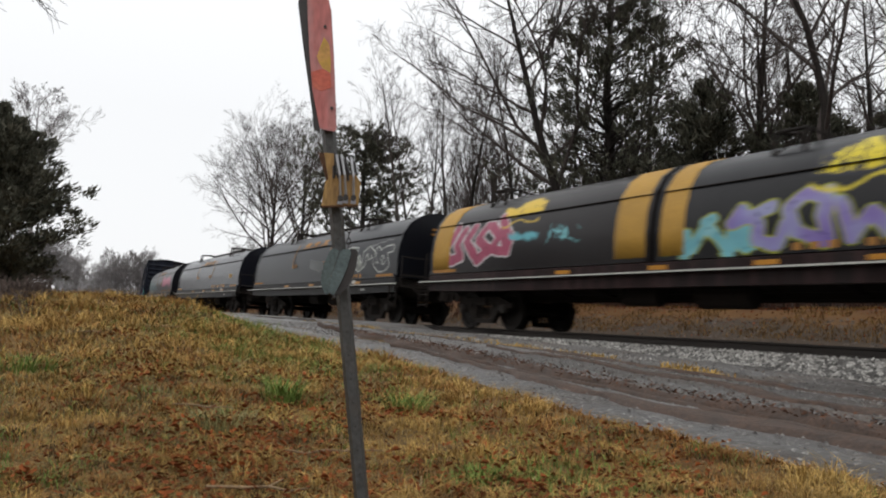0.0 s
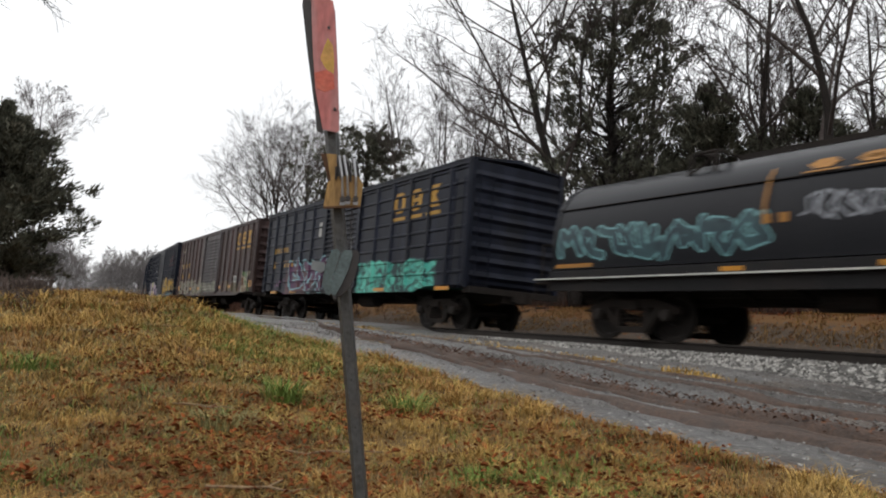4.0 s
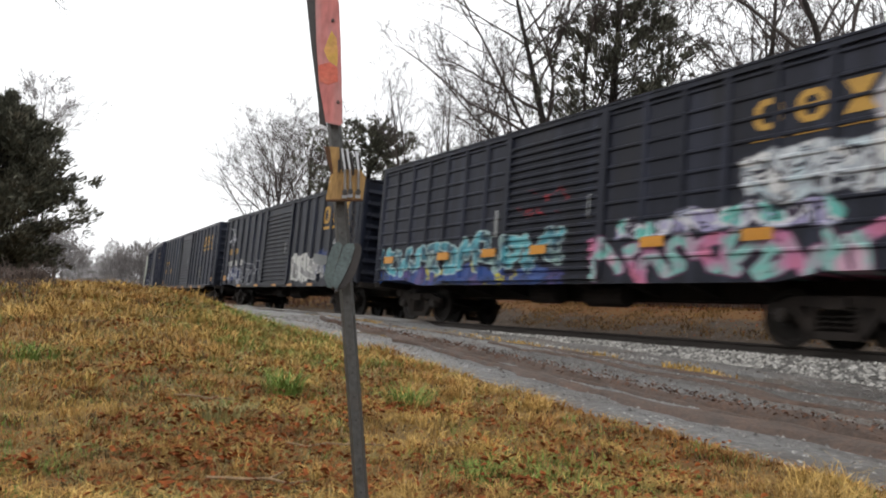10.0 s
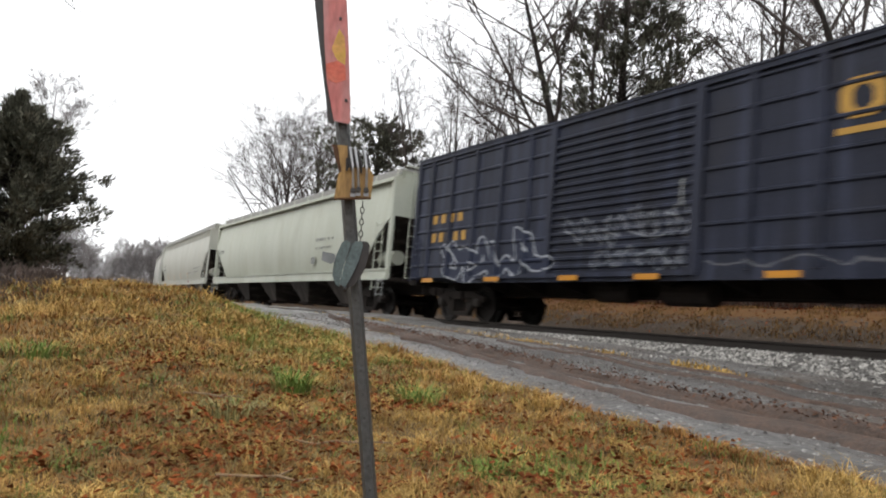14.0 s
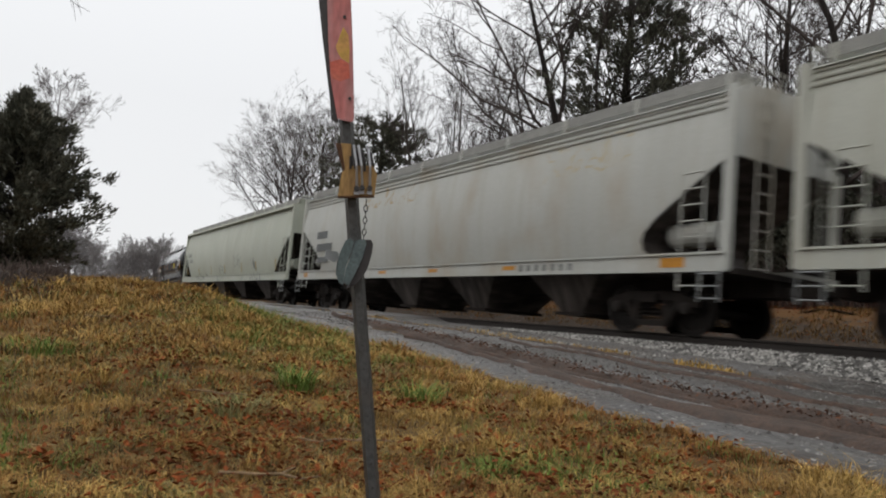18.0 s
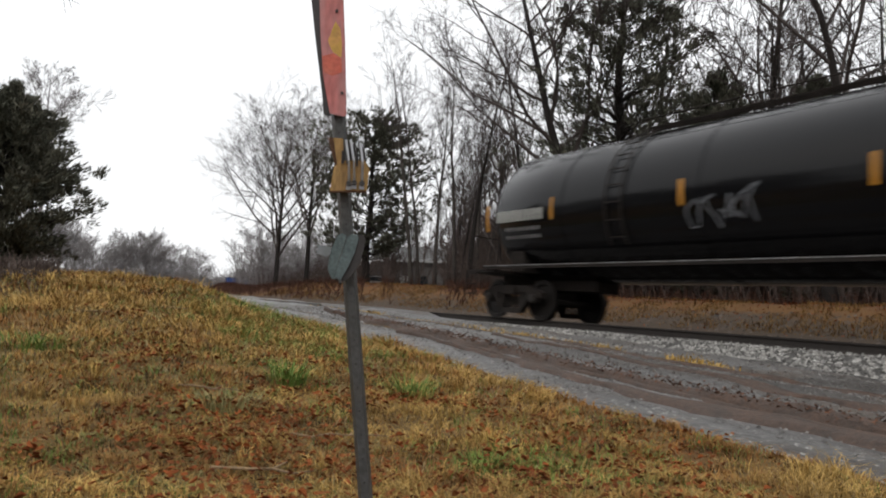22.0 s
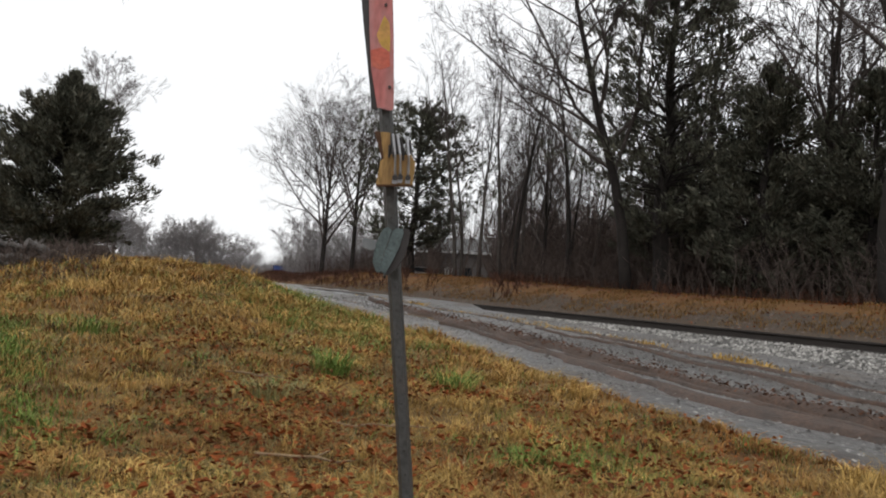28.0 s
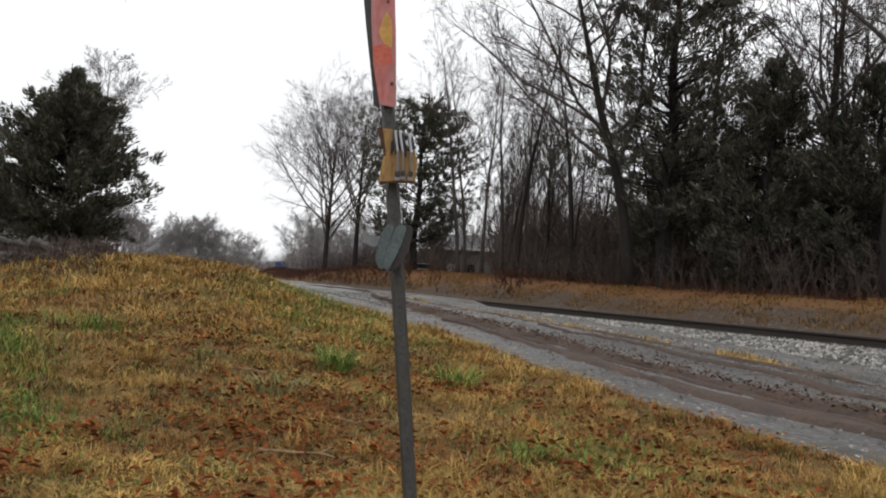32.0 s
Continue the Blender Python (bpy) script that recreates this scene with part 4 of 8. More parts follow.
emblem(c, 4.2, 7.3, 3.1, 3.95, YELLOW)
stencil(c, -7.4, -5.7, 2.62, 0.26, YELLOW, 4, seed=13)
stencil(c, -7.4, -5.5, 2.1, 0.26, YELLOW, 5, seed=14)
for x in (-7.3, -4.2, -1.4, 0.8, 3.6, 6.2):
    plate(c, "reflector", x - 0.3, x + 0.3, 0.97, 1.08, AMBER, -1.61)


ORANGE = plain("orange_stencil", (0.42, 0.19, 0.03))


# ---- coil cars: a trough with lift-off arched hoods ----
def coil_car(front, rear, hoods, label, bands=(), logo=None, sill_mat=None):
    """hoods: (x0, x1, material); bands: (x0, x1, material) straps round a hood."""
    hl = (front - rear) / 2
    car = empty("coil_car")
    arch = [(-1.42, 1.36), (-1.44, 1.9), (-1.40, 2.3), (-1.28, 2.72), (-1.05, 3.05), (-0.72, 3.28), (-0.36, 3.40), (0, 3.44)]
    arch = arch + [(-y, z) for y, z in arch[-2::-1]]

    def skin(x0, x1, grow, mat, name, label=""):
        prof = [(y * (1 + grow), 1.36 + (z - 1.36) * (1 + grow)) for y, z in arch]
        return part(name, Shape().loft([[(x, y, z) for y, z in prof] for x in span(x0, x1, 9)]), mat, car, label, smooth=True)

    for x0, x1, m in hoods:
        h = skin(x0, x1, 0.0, m, "hood")
        h.data.set_sharp_from_angle(angle=radians(35))
        for k in (-1, 1):
            part("hood_seam", Shape().box(x0, x1, k * 1.295 - 0.03, k * 1.295 + 0.02, 2.675, 2.688), DARK, h)
            part("hood_lip", Shape().box(x0, x1, k * 1.43, k * 1.50, 1.36, 1.44), m, h)
        for x in (x0, x1):
            part("hood_end_flange", Shape().loft([[(x + d, y * 1.012, 1.36 + (z - 1.36) * 1.012) for y, z in arch] for d in (-0.05, 0.05)]), m, h)
        w = x1 - x0
        for x in ((x0 + w * 0.25, x0 + w * 0.75) if w > 9 else (x0 + w * 0.3,)):
            s = Shape()
            for d in (-0.28, 0.28):
                s.tube([(x + d, -1.0, 3.08), (x + d, -0.92, 3.5), (x + d * 0.5, -0.5, 3.55), (x + d, 0.2, 3.46)], 0.035, 6)
            s.tube([(x - 0.28, -0.92, 3.5), (x + 0.28, -0.92, 3.5)], 0.03, 6)
            s.tube([(x - 0.28, -1.0, 3.08), (x + 0.28, -0.92, 3.45)], 0.022, 6)
            part("lifting_bracket", s, DARK, h)
        if w > 9:
            part("top_rail", Shape().box(x0 + w * 0.27, x0 + w * 0.73, -0.32, -0.22, 3.42, 3.52), DARK, h)
    for x0, x1, m in bands:
        skin(x0, x1, 0.006, m, "end_band", "yellow painted band")
    sm = sill_mat or BLACK
    for k in (-1, 1):
        part("side_sill", Shape().prism([(-hl, 1.34), (-hl, 0.92), (-hl + 2.6, 0.88), (hl - 2.6, 0.88), (hl, 0.92), (hl, 1.34)], k * 1.36, k * 1.50, "y"), sm, car)
        part("walkway", Shape().box(-hl - 0.35, hl + 0.35, k * 1.50, k * 1.62, 1.13, 1.17), DARK, car)
        part("walkway_edge", Shape().box(-hl - 0.35, hl + 0.35, k * 1.62, k * 1.632, 1.135, 1.165), WHITE, car)
        part("end_platform", Shape().box(k * hl, k * (hl + 0.4), -1.5, 1.5, 1.06, 1.12), DARK, car)
        part("end_stripe", Shape().box(k * hl, k * (hl + 0.012), -1.3, 1.3, 1.42, 1.47), STEEL, car)
        part("hand_rail", Shape().tube([(k * (hl + 0.3), -1.45, 1.1), (k * (hl + 0.3), -1.45, 1.95), (k * (hl + 0.3), 1.45, 1.95), (k * (hl + 0.3), 1.45, 1.1)], 0.022, 6), DARK, car)
        ladder(car, k * (hl + 0.1), -1.6, 0.45, 1.15, DARK, rungs=2)
        for z in (2.9, 2.75):
            part("end_mark", Shape().box(k * (hl + 0.052), k * (hl + 0.058), -0.35, 0.35, z, z + 0.06), ORANGE, car)
    part("trough", Shape().prism([(-1.34, 1.34), (-0.5, 0.85), (0.5, 0.85), (1.34, 1.34)], -hl + 0.1, hl - 0.1), DARK, car)
    stencil(car, hl - 5.0, hl - 2.2, 1.40, 0.13, ORANGE, 10, -1.502, 7)
    if label.startswith("plain"):
        plate(car, "placard", hl - 1.75, hl - 1.3, 1.85, 2.02, YELLOW, -1.452)
    for x0, x1 in ((hl - 1.25, hl - 0.15), (-hl + 0.2, -hl + 1.3)):
        plate(car, "stripe", x0, x1, 1.39, 1.47, ORANGE, -1.502)
    for x in (-2.4, 0.2, 2.4, 4.2):
        plate(car, "reflector", x - 0.22, x + 0.22, 1.2, 1.28, AMBER, -1.503)
    plate(car, "placard", hl - 3.0, hl - 2.72, 1.21, 1.33, WHITE, -1.503)
    plate(car, "placard", hl - 2.3, hl - 2.0, 0.98, 1.04, WHITE, -1.503)
    if logo:
        x0, x1, m = logo
        emblem(car, x0 + 0.5, x1 - 0.5, 2.72, 3.0, m, -1.292, -35)
        for x in (x0, x1 - 0.05):
            line = [(-1.436, 2.05), (-1.41, 2.3), (-1.355, 2.5), (-1.288, 2.72), (-1.165, 2.9)]
            rings = [[(v, w - d, z) for w, z in line] + [(v, w - d - 0.008, z + 0.004) for w, z in line[::-1]] for v, d in ((x, 0.012), (x + 0.05, 0.012))]
            part("logo_bracket", Shape().loft(rings), m, car)
        stencil(car, x0, x0 + 0.6, 1.95, 0.16, m, 2, -1.452, 3)
        stencil(car, x1 - 0.6, x1, 1.95, 0.16, m, 2, -1.452, 4)
    under(car, hl)
    CARS.append((car, (front + rear) / 2))
    tagged(car, label, "coil car", group="coil cars of the train")
    return car


ch1 = painted("hood_paint_pink_sprayed", (0.014, 0.012, 0.013), (0.022, 0.018, 0.018), [
    ("letters", -7.35, -4.4, 1.42, 2.75, [(0.36, 0.07, 0.13), (0.30, 0.06, 0.11), (0.40, 0.10, 0.16)], (0.55, 0.52, 0.53), 81), ("solid", -4.9, -3.4, 2.62, 3.05, [(0.62, 0.42, 0.03)], INK, 82), ("solid", -4.9, -3.5, 2.38, 2.5, [(0.55, 0.38, 0.03)], INK, 83),
    ("solid", -4.5, -3.4, 2.1, 2.32, [(0.10, 0.36, 0.42)], INK, 84), ("tag", -3.1, -2.0, 1.9, 2.35, [(0.16, 0.42, 0.46)], INK, 85)], rough=0.28, spec=0.25, bump=0.01, chalk=0.05)
ch2 = painted("hood_paint_blue_sprayed", (0.009, 0.0095, 0.012), (0.016, 0.016, 0.018), [
    ("letters", 0.3, 1.9, 1.3, 2.4, [(0.20, 0.48, 0.54), (0.14, 0.36, 0.42), (0.30, 0.55, 0.58)], (0.30, 0.32, 0.05), 86), ("letters", 1.6, 4.4, 1.3, 2.4, [(0.13, 0.09, 0.30), (0.22, 0.17, 0.42), (0.30, 0.34, 0.5)], (0.30, 0.32, 0.05), 87), ("scrawl", 4.3, 5.6, 1.75, 2.3, [(0.32, 0.33, 0.03)], INK, 88),
    ("fill", 3.1, 6.4, 2.62, 3.05, [(0.62, 0.50, 0.03)], (0.05, 0.05, 0.04), 89), ("solid", 3.05, 6.4, 2.32, 2.46, [(0.58, 0.48, 0.03)], INK, 90)], rough=0.28, spec=0.25, bump=0.01, chalk=0.05)
c = coil_car(-6.6, -22.3, [(-7.85, -0.12, ch1), (0.12, 7.85, ch2)], "coil car with two dark hoods, yellow end bands and sprayed lettering", [(-7.86, -7.0, YELLOW), (-0.98, -0.12, YELLOW), (0.12, 0.72, YELLOW), (7.0, 7.86, YELLOW)], sill_mat=painted("maroon_sill_paint", (0.025, 0.012, 0.012), (0.016, 0.009, 0.009)))
hood3 = painted("black_hood_silver_sprayed", (0.0055, 0.006, 0.009), (0.009, 0.0095, 0.013), [("letters", 2.4, 6.2, 1.55, 2.5, [(0.012, 0.012, 0.016), (0.02, 0.02, 0.024), (0.36, 0.38, 0.32)], (0.46, 0.48, 0.44), 91), ("solid", 4.9, 6.3, 2.55, 2.62, [(0.5, 0.5, 0.5)], INK, 93)], rough=0.3, dirt_amount=0.15, spec=0.22, bump=0.01, chalk=0.04)
coil_car(-24.3, -37.9, [(-6.75, 6.75, hood3)], "black coil car with one long hood and silver sprayed lettering", logo=(-2.1, 1.5, ORANGE))
hood4 = painted("black_hood_paint", (0.008, 0.009, 0.014), (0.013, 0.014, 0.020), [], rough=0.24, dirt_amount=0.15, spec=0.30, bump=0.01, chalk=0.04)
coil_car(-40.5, -54.4, [(-6.9, 6.9, hood4)], "plain black coil car with one long arched hood", logo=(-1.9, 1.6, ORANGE))
hood5 = painted("black_hood_pink_sprayed", (0.0055, 0.006, 0.009), (0.009, 0.0095, 0.013), [("solid", 1.4, 5.75, 1.78, 2.45, [(0.40, 0.09, 0.15)], INK, 95), ("letters", -6.8, -1.8, 1.5, 2.3, [(0.02, 0.04, 0.05), (0.03, 0.05, 0.06), (0.05, 0.10, 0.11)], (0.20, 0.42, 0.44), 96), ("scrawl", -1.2, 1.2, 1.95, 2.35, [(0.36, 0.38, 0.42)], INK, 97)], rough=0.3, dirt_amount=0.15, spec=0.22, bump=0.01, chalk=0.04)
coil_car(-56.9, -70.9, [(-6.95, 6.95, hood5)], "black coil car with a pink painted panel and pale blue lettering", logo=(-1.9, 1.4, ORANGE))


# ---- covered hoppers ----
def bulge(z):
    """Half width of a hopper's rounded side at a height."""
    return 1.40 + 0.18 * math.sin(min(1.0, max(0.0, (z - 1.42) / 2.95)) ** 0.85 * math.pi)


def hopper(front, rear, skin, label, ridges=True, cut=2.0, cut_top=3.1, blobs=(), posts=False):
    L = front - rear
    hl = L / 2
    car = empty("covered_hopper")
    zs = [1.42, 1.47, 1.52, 1.6, 1.7, 1.77, 1.85, 1.97, 2.1, 2.4, 2.75, 3.1, 3.5, 3.9, 4.25]
    # slope sheets and chutes are darker and browner than the sides
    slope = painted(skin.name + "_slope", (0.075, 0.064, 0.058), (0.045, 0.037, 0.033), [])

    def reach(z):
        t = min(1.0, max(0.0, (z - 1.42) / (cut_top - 1.42)))
        if ridges and z < cut_top:
            return hl - cut + float(np.interp(z, [1.42, 1.52, 1.7, 1.85, 2.1, cut_top], [0.22, 0.06, 0.0, 0.05, 0.35, cut]))
        return hl - cut * (1 - t ** 1.3) if z < cut_top else hl

    for k in (-1, 1):
        rings = [[(x, k * bulge(z), z) for x in span(-reach(z), reach(z), 13)] for z in zs]
        part("side_sheet", Shape().loft(rings, closed=False, caps=False), skin, car, smooth=True)
        part("side_sill", Shape().box(-hl, hl, k * 1.50, k * 1.60, 1.08, 1.42), skin, car)
        part("sill_lip", Shape().box(-hl, hl, k * 1.60, k * 1.64, 1.38, 1.42), skin, car)
        if ridges:
            for z in (3.98, 4.10, 4.22):
                part("side_ridge", Shape().tube([(-hl, k * (bulge(z) + 0.01), z), (hl, k * (bulge(z) + 0.01), z)], 0.035, 6), skin, car)
        else:
            part("top_chord", Shape().box(-hl, hl, k * 1.49, k * 1.6, 4.22, 4.33), skin, car)
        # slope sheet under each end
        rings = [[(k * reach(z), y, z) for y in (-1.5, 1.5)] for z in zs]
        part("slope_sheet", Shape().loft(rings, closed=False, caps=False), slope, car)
        part("end_frame", Shape().box(k * (hl - 0.06), k * (hl + 0.02), -1.5, 1.5, cut_top, 4.28), skin, car)
        part("end_platform", Shape().box(k * (hl - cut), k * (hl + 0.15), -1.48, 1.48, 1.05, 1.15), DARK, car)
        for y in (-1.52, 1.52):
            part("corner_post", Shape().box(k * hl - 0.13, k * hl + 0.04, y - 0.05, y + 0.05, 1.1, 4.34), skin, car)
        ladder(car, k * (hl - 0.75), -1.58, 0.75, 2.95, skin, 0.5, rungs=7)
        ladder(car, k * (hl - 0.25), -1.66, 0.55, 1.1, SILVER, rungs=2)
        ladder(car, k * (hl + 0.08), -0.75, 1.1, 4.6, skin, along="y", rungs=10)
        part("hand_rail", Shape().tube([(k * hl, -1.25, 4.3), (k * (hl + 0.1), -1.25, 4.72), (k * (hl + 0.1), -0.3, 4.72), (k * hl, -0.3, 4.35)], 0.02, 6), skin, car)
        part("air_tank", Shape().tube([(k * (hl - 1.7), -0.9, 1.85), (k * (hl - 0.6), -0.9, 1.85)], 0.24, 16), skin, car)
        part("end_brace", Shape().tube([(k * (hl - 0.05), -1.4, 3.1), (k * (hl - 1.4), -0.6, 1.2)], 0.05, 6), DARK, car)
    part("roof", Shape().prism([(-1.5, 4.25), (-1.2, 4.40), (-0.5, 4.50), (0.5, 4.50), (1.2, 4.40), (1.5, 4.25)], -hl, hl), skin, car)
    # running boards round the roof, and hatches
    grate = material("walkway_grate_" + skin.name, (0.34, 0.34, 0.32), (0.25, 0.25, 0.235), 0.6, 0.2, scale=8)
    for y in (-0.95, 0.95):
        board = part("running_board", Shape().box(-hl + 0.1, hl - 0.1, y - 0.34, y - 0.29, 4.62, 4.67), grate, car)
        slat = Shape().box(-hl + 0.1, hl - 0.1, -0.015, 0.015, 4.63, 4.67).mesh("slat", grate)
        for i in range(1, 7):
            part("slat", slat, None, board, at=Matrix.Translation((0, y - 0.305 + i * 0.1, 0)))
        for x in span(-hl + 0.3, hl - 0.3, 14 if posts else 10):
            part("board_support", Shape().prism([(y - 0.40, 4.34), (y - 0.38, 4.66), (y + 0.34, 4.66), (y + 0.3, 4.45)], x - 0.03, x + 0.03), skin, car)
        part("board_edge", Shape().box(-hl + 0.1, hl - 0.1, y - 0.36, y - 0.34, 4.44, 4.62), grate, car)
    for x in span(-hl + 2.2, hl - 2.2, 4):
        part("hatch", Shape().box(x - 1.6, x + 1.6, -0.3, 0.3, 4.5, 4.6), skin, car)
    # discharge chutes
    for x in span(-hl + 4.6, hl - 4.6, 4):
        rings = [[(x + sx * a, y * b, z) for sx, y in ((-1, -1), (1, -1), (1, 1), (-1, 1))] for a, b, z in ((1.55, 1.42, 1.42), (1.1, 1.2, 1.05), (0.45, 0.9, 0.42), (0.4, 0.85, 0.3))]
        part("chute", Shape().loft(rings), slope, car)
        part("gate", Shape().box(x - 0.5, x + 0.5, -0.95, 0.95, 0.24, 0.31), DARK, car)
    part("centre_sill", Shape().box(-hl - 0.1, hl + 0.1, -0.3, 0.3, 0.75, 1.08), DARK, car)
    trucks(car, (-hl + 2.1, hl - 2.1))
    couplers(car, hl, 0.35)
    CARS.append((car, (front + rear) / 2))
    tagged(car, label, "covered hopper", group="covered hoppers of the train")
    return car


p1 = painted("pale_green_grey_paint", (0.54, 0.57, 0.49), (0.47, 0.50, 0.43), [], rough=0.45, bump=0.015, amount=0.12, chalk=0.3, dirt=(0.40, 0.40, 0.32), dirt_amount=0.5)
h = hopper(-218.7, -240.5, p1, "pale green-grey covered hopper with a plain top chord", ridges=False, posts=True)
stencil(h, 4.6, 6.4, 2.6, 0.12, GREYMARK, 9, -1.586, 21)
stencil(h, 4.6, 6.2, 2.3, 0.08, GREYMARK, 9, -1.572, 22)
stencil(h, -10.2, -9.2, 2.7, 0.2, GREYMARK, 4, -1.585, 23)
plate(h, "placard", 4.2, 4.6, 1.75, 2.0, GREYMARK, -1.568)
plate(h, "reflector", 8.3, 8.4, 1.6, 2.6, plain("dull_ochre_tape", (0.36, 0.28, 0.10)), -1.406)
p2 = painted("warm_grey_paint", (0.52, 0.53, 0.47), (0.46, 0.47, 0.42), [], rough=0.45, bump=0.015, amount=0.12, chalk=0.3, dirt=(0.42, 0.40, 0.34), dirt_amount=0.5)
h = hopper(-242, -263.2, p2, "warm grey covered hopper with rounded ridges under the roof")
stencil(h, 6.0, 8.1, 2.05, 0.1, GREYMARK, 10, -1.547, 24)
stencil(h, 6.0, 7.6, 1.85, 0.08, GREYMARK, 9, -1.516, 25)
plate(h, "placard", 5.2, 5.6, 1.62, 1.9, WHITE, -1.522)
plate(h, "placard_face", 5.25, 5.55, 1.67, 1.85, GREYMARK, -1.522)
plate(h, "reflector", 9.0, 9.16, 1.55, 2.5, AMBER, -1.406)
for x in (-5.93, -3.0, 0.17, 3.33):
    for z in (1.56, 1.70, 1.84):
        plate(h, "reflector", x - 0.05, x + 0.05, z - 0.065, z + 0.065, AMBER, -bulge(z + 0.05) - 0.004)
plate(h, "placard", 4.45, 4.9, 1.2, 1.32, RED, -1.601)
stencil(h, 3.86, 4.3, 1.78, 0.12, GREYMARK, 4, -1.535, 32)
stencil(h, 4.45, 4.8, 1.8, 0.1, GREYMARK, 3, -1.535, 33)
stencil(h, -8.5, -7.5, 2.5, 0.2, GREYMARK, 4, -1.586, 26)
stencil(h, -8.5, -7.2, 2.18, 0.2, GREYMARK, 6, -1.575, 27)
p3 = painted("pale_grey_rust_stained_paint", (0.55, 0.56, 0.53), (0.48, 0.49, 0.46), [("tag", -4.7, -1.0, 3.3, 4.0, [(0.34, 0.25, 0.13)], INK, 101), ("tag", 5.2, 8.0, 3.2, 4.0, [(0.40, 0.34, 0.22)], INK, 107)], rough=0.45, bump=0.015, amount=0.12, chalk=0.3, dirt=(0.42, 0.36, 0.27), dirt_amount=0.6)
h = hopper(-264.5, -285.1, p3, "light grey covered hopper with rust stains below its roof")
for z, w in ((2.62, 1.0), (2.15, 1.5), (1.72, 1.1)):
    plate(h, "painted_out_patch", -8.6, -8.6 + w, z, z + 0.28, plain("dark_grey_patch", (0.12, 0.13, 0.13)), -bulge(z + 0.14) - 0.006)
plate(h, "reflector", 8.9, 9.45, 1.16, 1.34, AMBER, -1.601)
plate(h, "reflector", -9.6, -9.2, 1.16, 1.34, AMBER, -1.601)
for x in (-6.0, -2.6, 0.6, 4.2):
    plate(h, "reflector", x - 0.25, x + 0.25, 1.2, 1.3, AMBER, -1.601)
plate(h, "placard", 6.2, 6.6, 1.75, 2.0, GREYMARK, -1.438)
stencil(h, 4.6, 6.6, 1.16, 0.16, GREYMARK, 7, -1.601, 28)
p4 = painted("pale_olive_grey_paint", (0.53, 0.56, 0.48), (0.46, 0.49, 0.42), [("scrawl", 1.8, 3.3, 1.75, 2.4, [(0.02, 0.025, 0.03)], INK, 102), ("tag", -1.5, 0.3, 1.0, 1.95, [(0.07, 0.08, 0.08)], INK, 103), ("tag", -6.8, -4.2, 1.0, 1.65, [(0.12, 0.13, 0.12)], INK, 104), ("tag", 3.9, 8.6, 1.05, 1.5, [(0.14, 0.15, 0.15)], INK, 106), ("tag", 5.1, 6.3, 1.6, 2.2, [(0.10, 0.11, 0.11)], INK, 105)], rough=0.45, bump=0.015, amount=0.12, chalk=0.3, dirt=(0.42, 0.42, 0.34), dirt_amount=0.5)
h = hopper(-286.5, -308.9, p4, "pale olive-grey covered hopper with black scrawls along its sill", ridges=False, posts=True)
stencil(h, -10.0, -9.0, 2.72, 0.24, GREYMARK, 4, -1.585, 29)
stencil(h, -10.0, -8.4, 2.32, 0.24, GREYMARK, 6, -1.578, 30)
OCHRE = plain("ochre_tape", (0.45, 0.32, 0.08))
for x in (-10.1, -6.6, -3.26, 0.03, 3.52, 6.14, 9.3):
    for z in (1.62, 1.78, 1.94):
        plate(h, "reflector", x - 0.06, x + 0.06, z - 0.075, z + 0.075, OCHRE, -bulge(z + 0.06) - 0.004)


# ---- tank car ----
STEEL_EDGE = material("worn_steel_edge", (0.34, 0.34, 0.35), (0.16, 0.15, 0.15), 0.5, scale=2.0, fine=20, amount=0.6, bump=0.03)


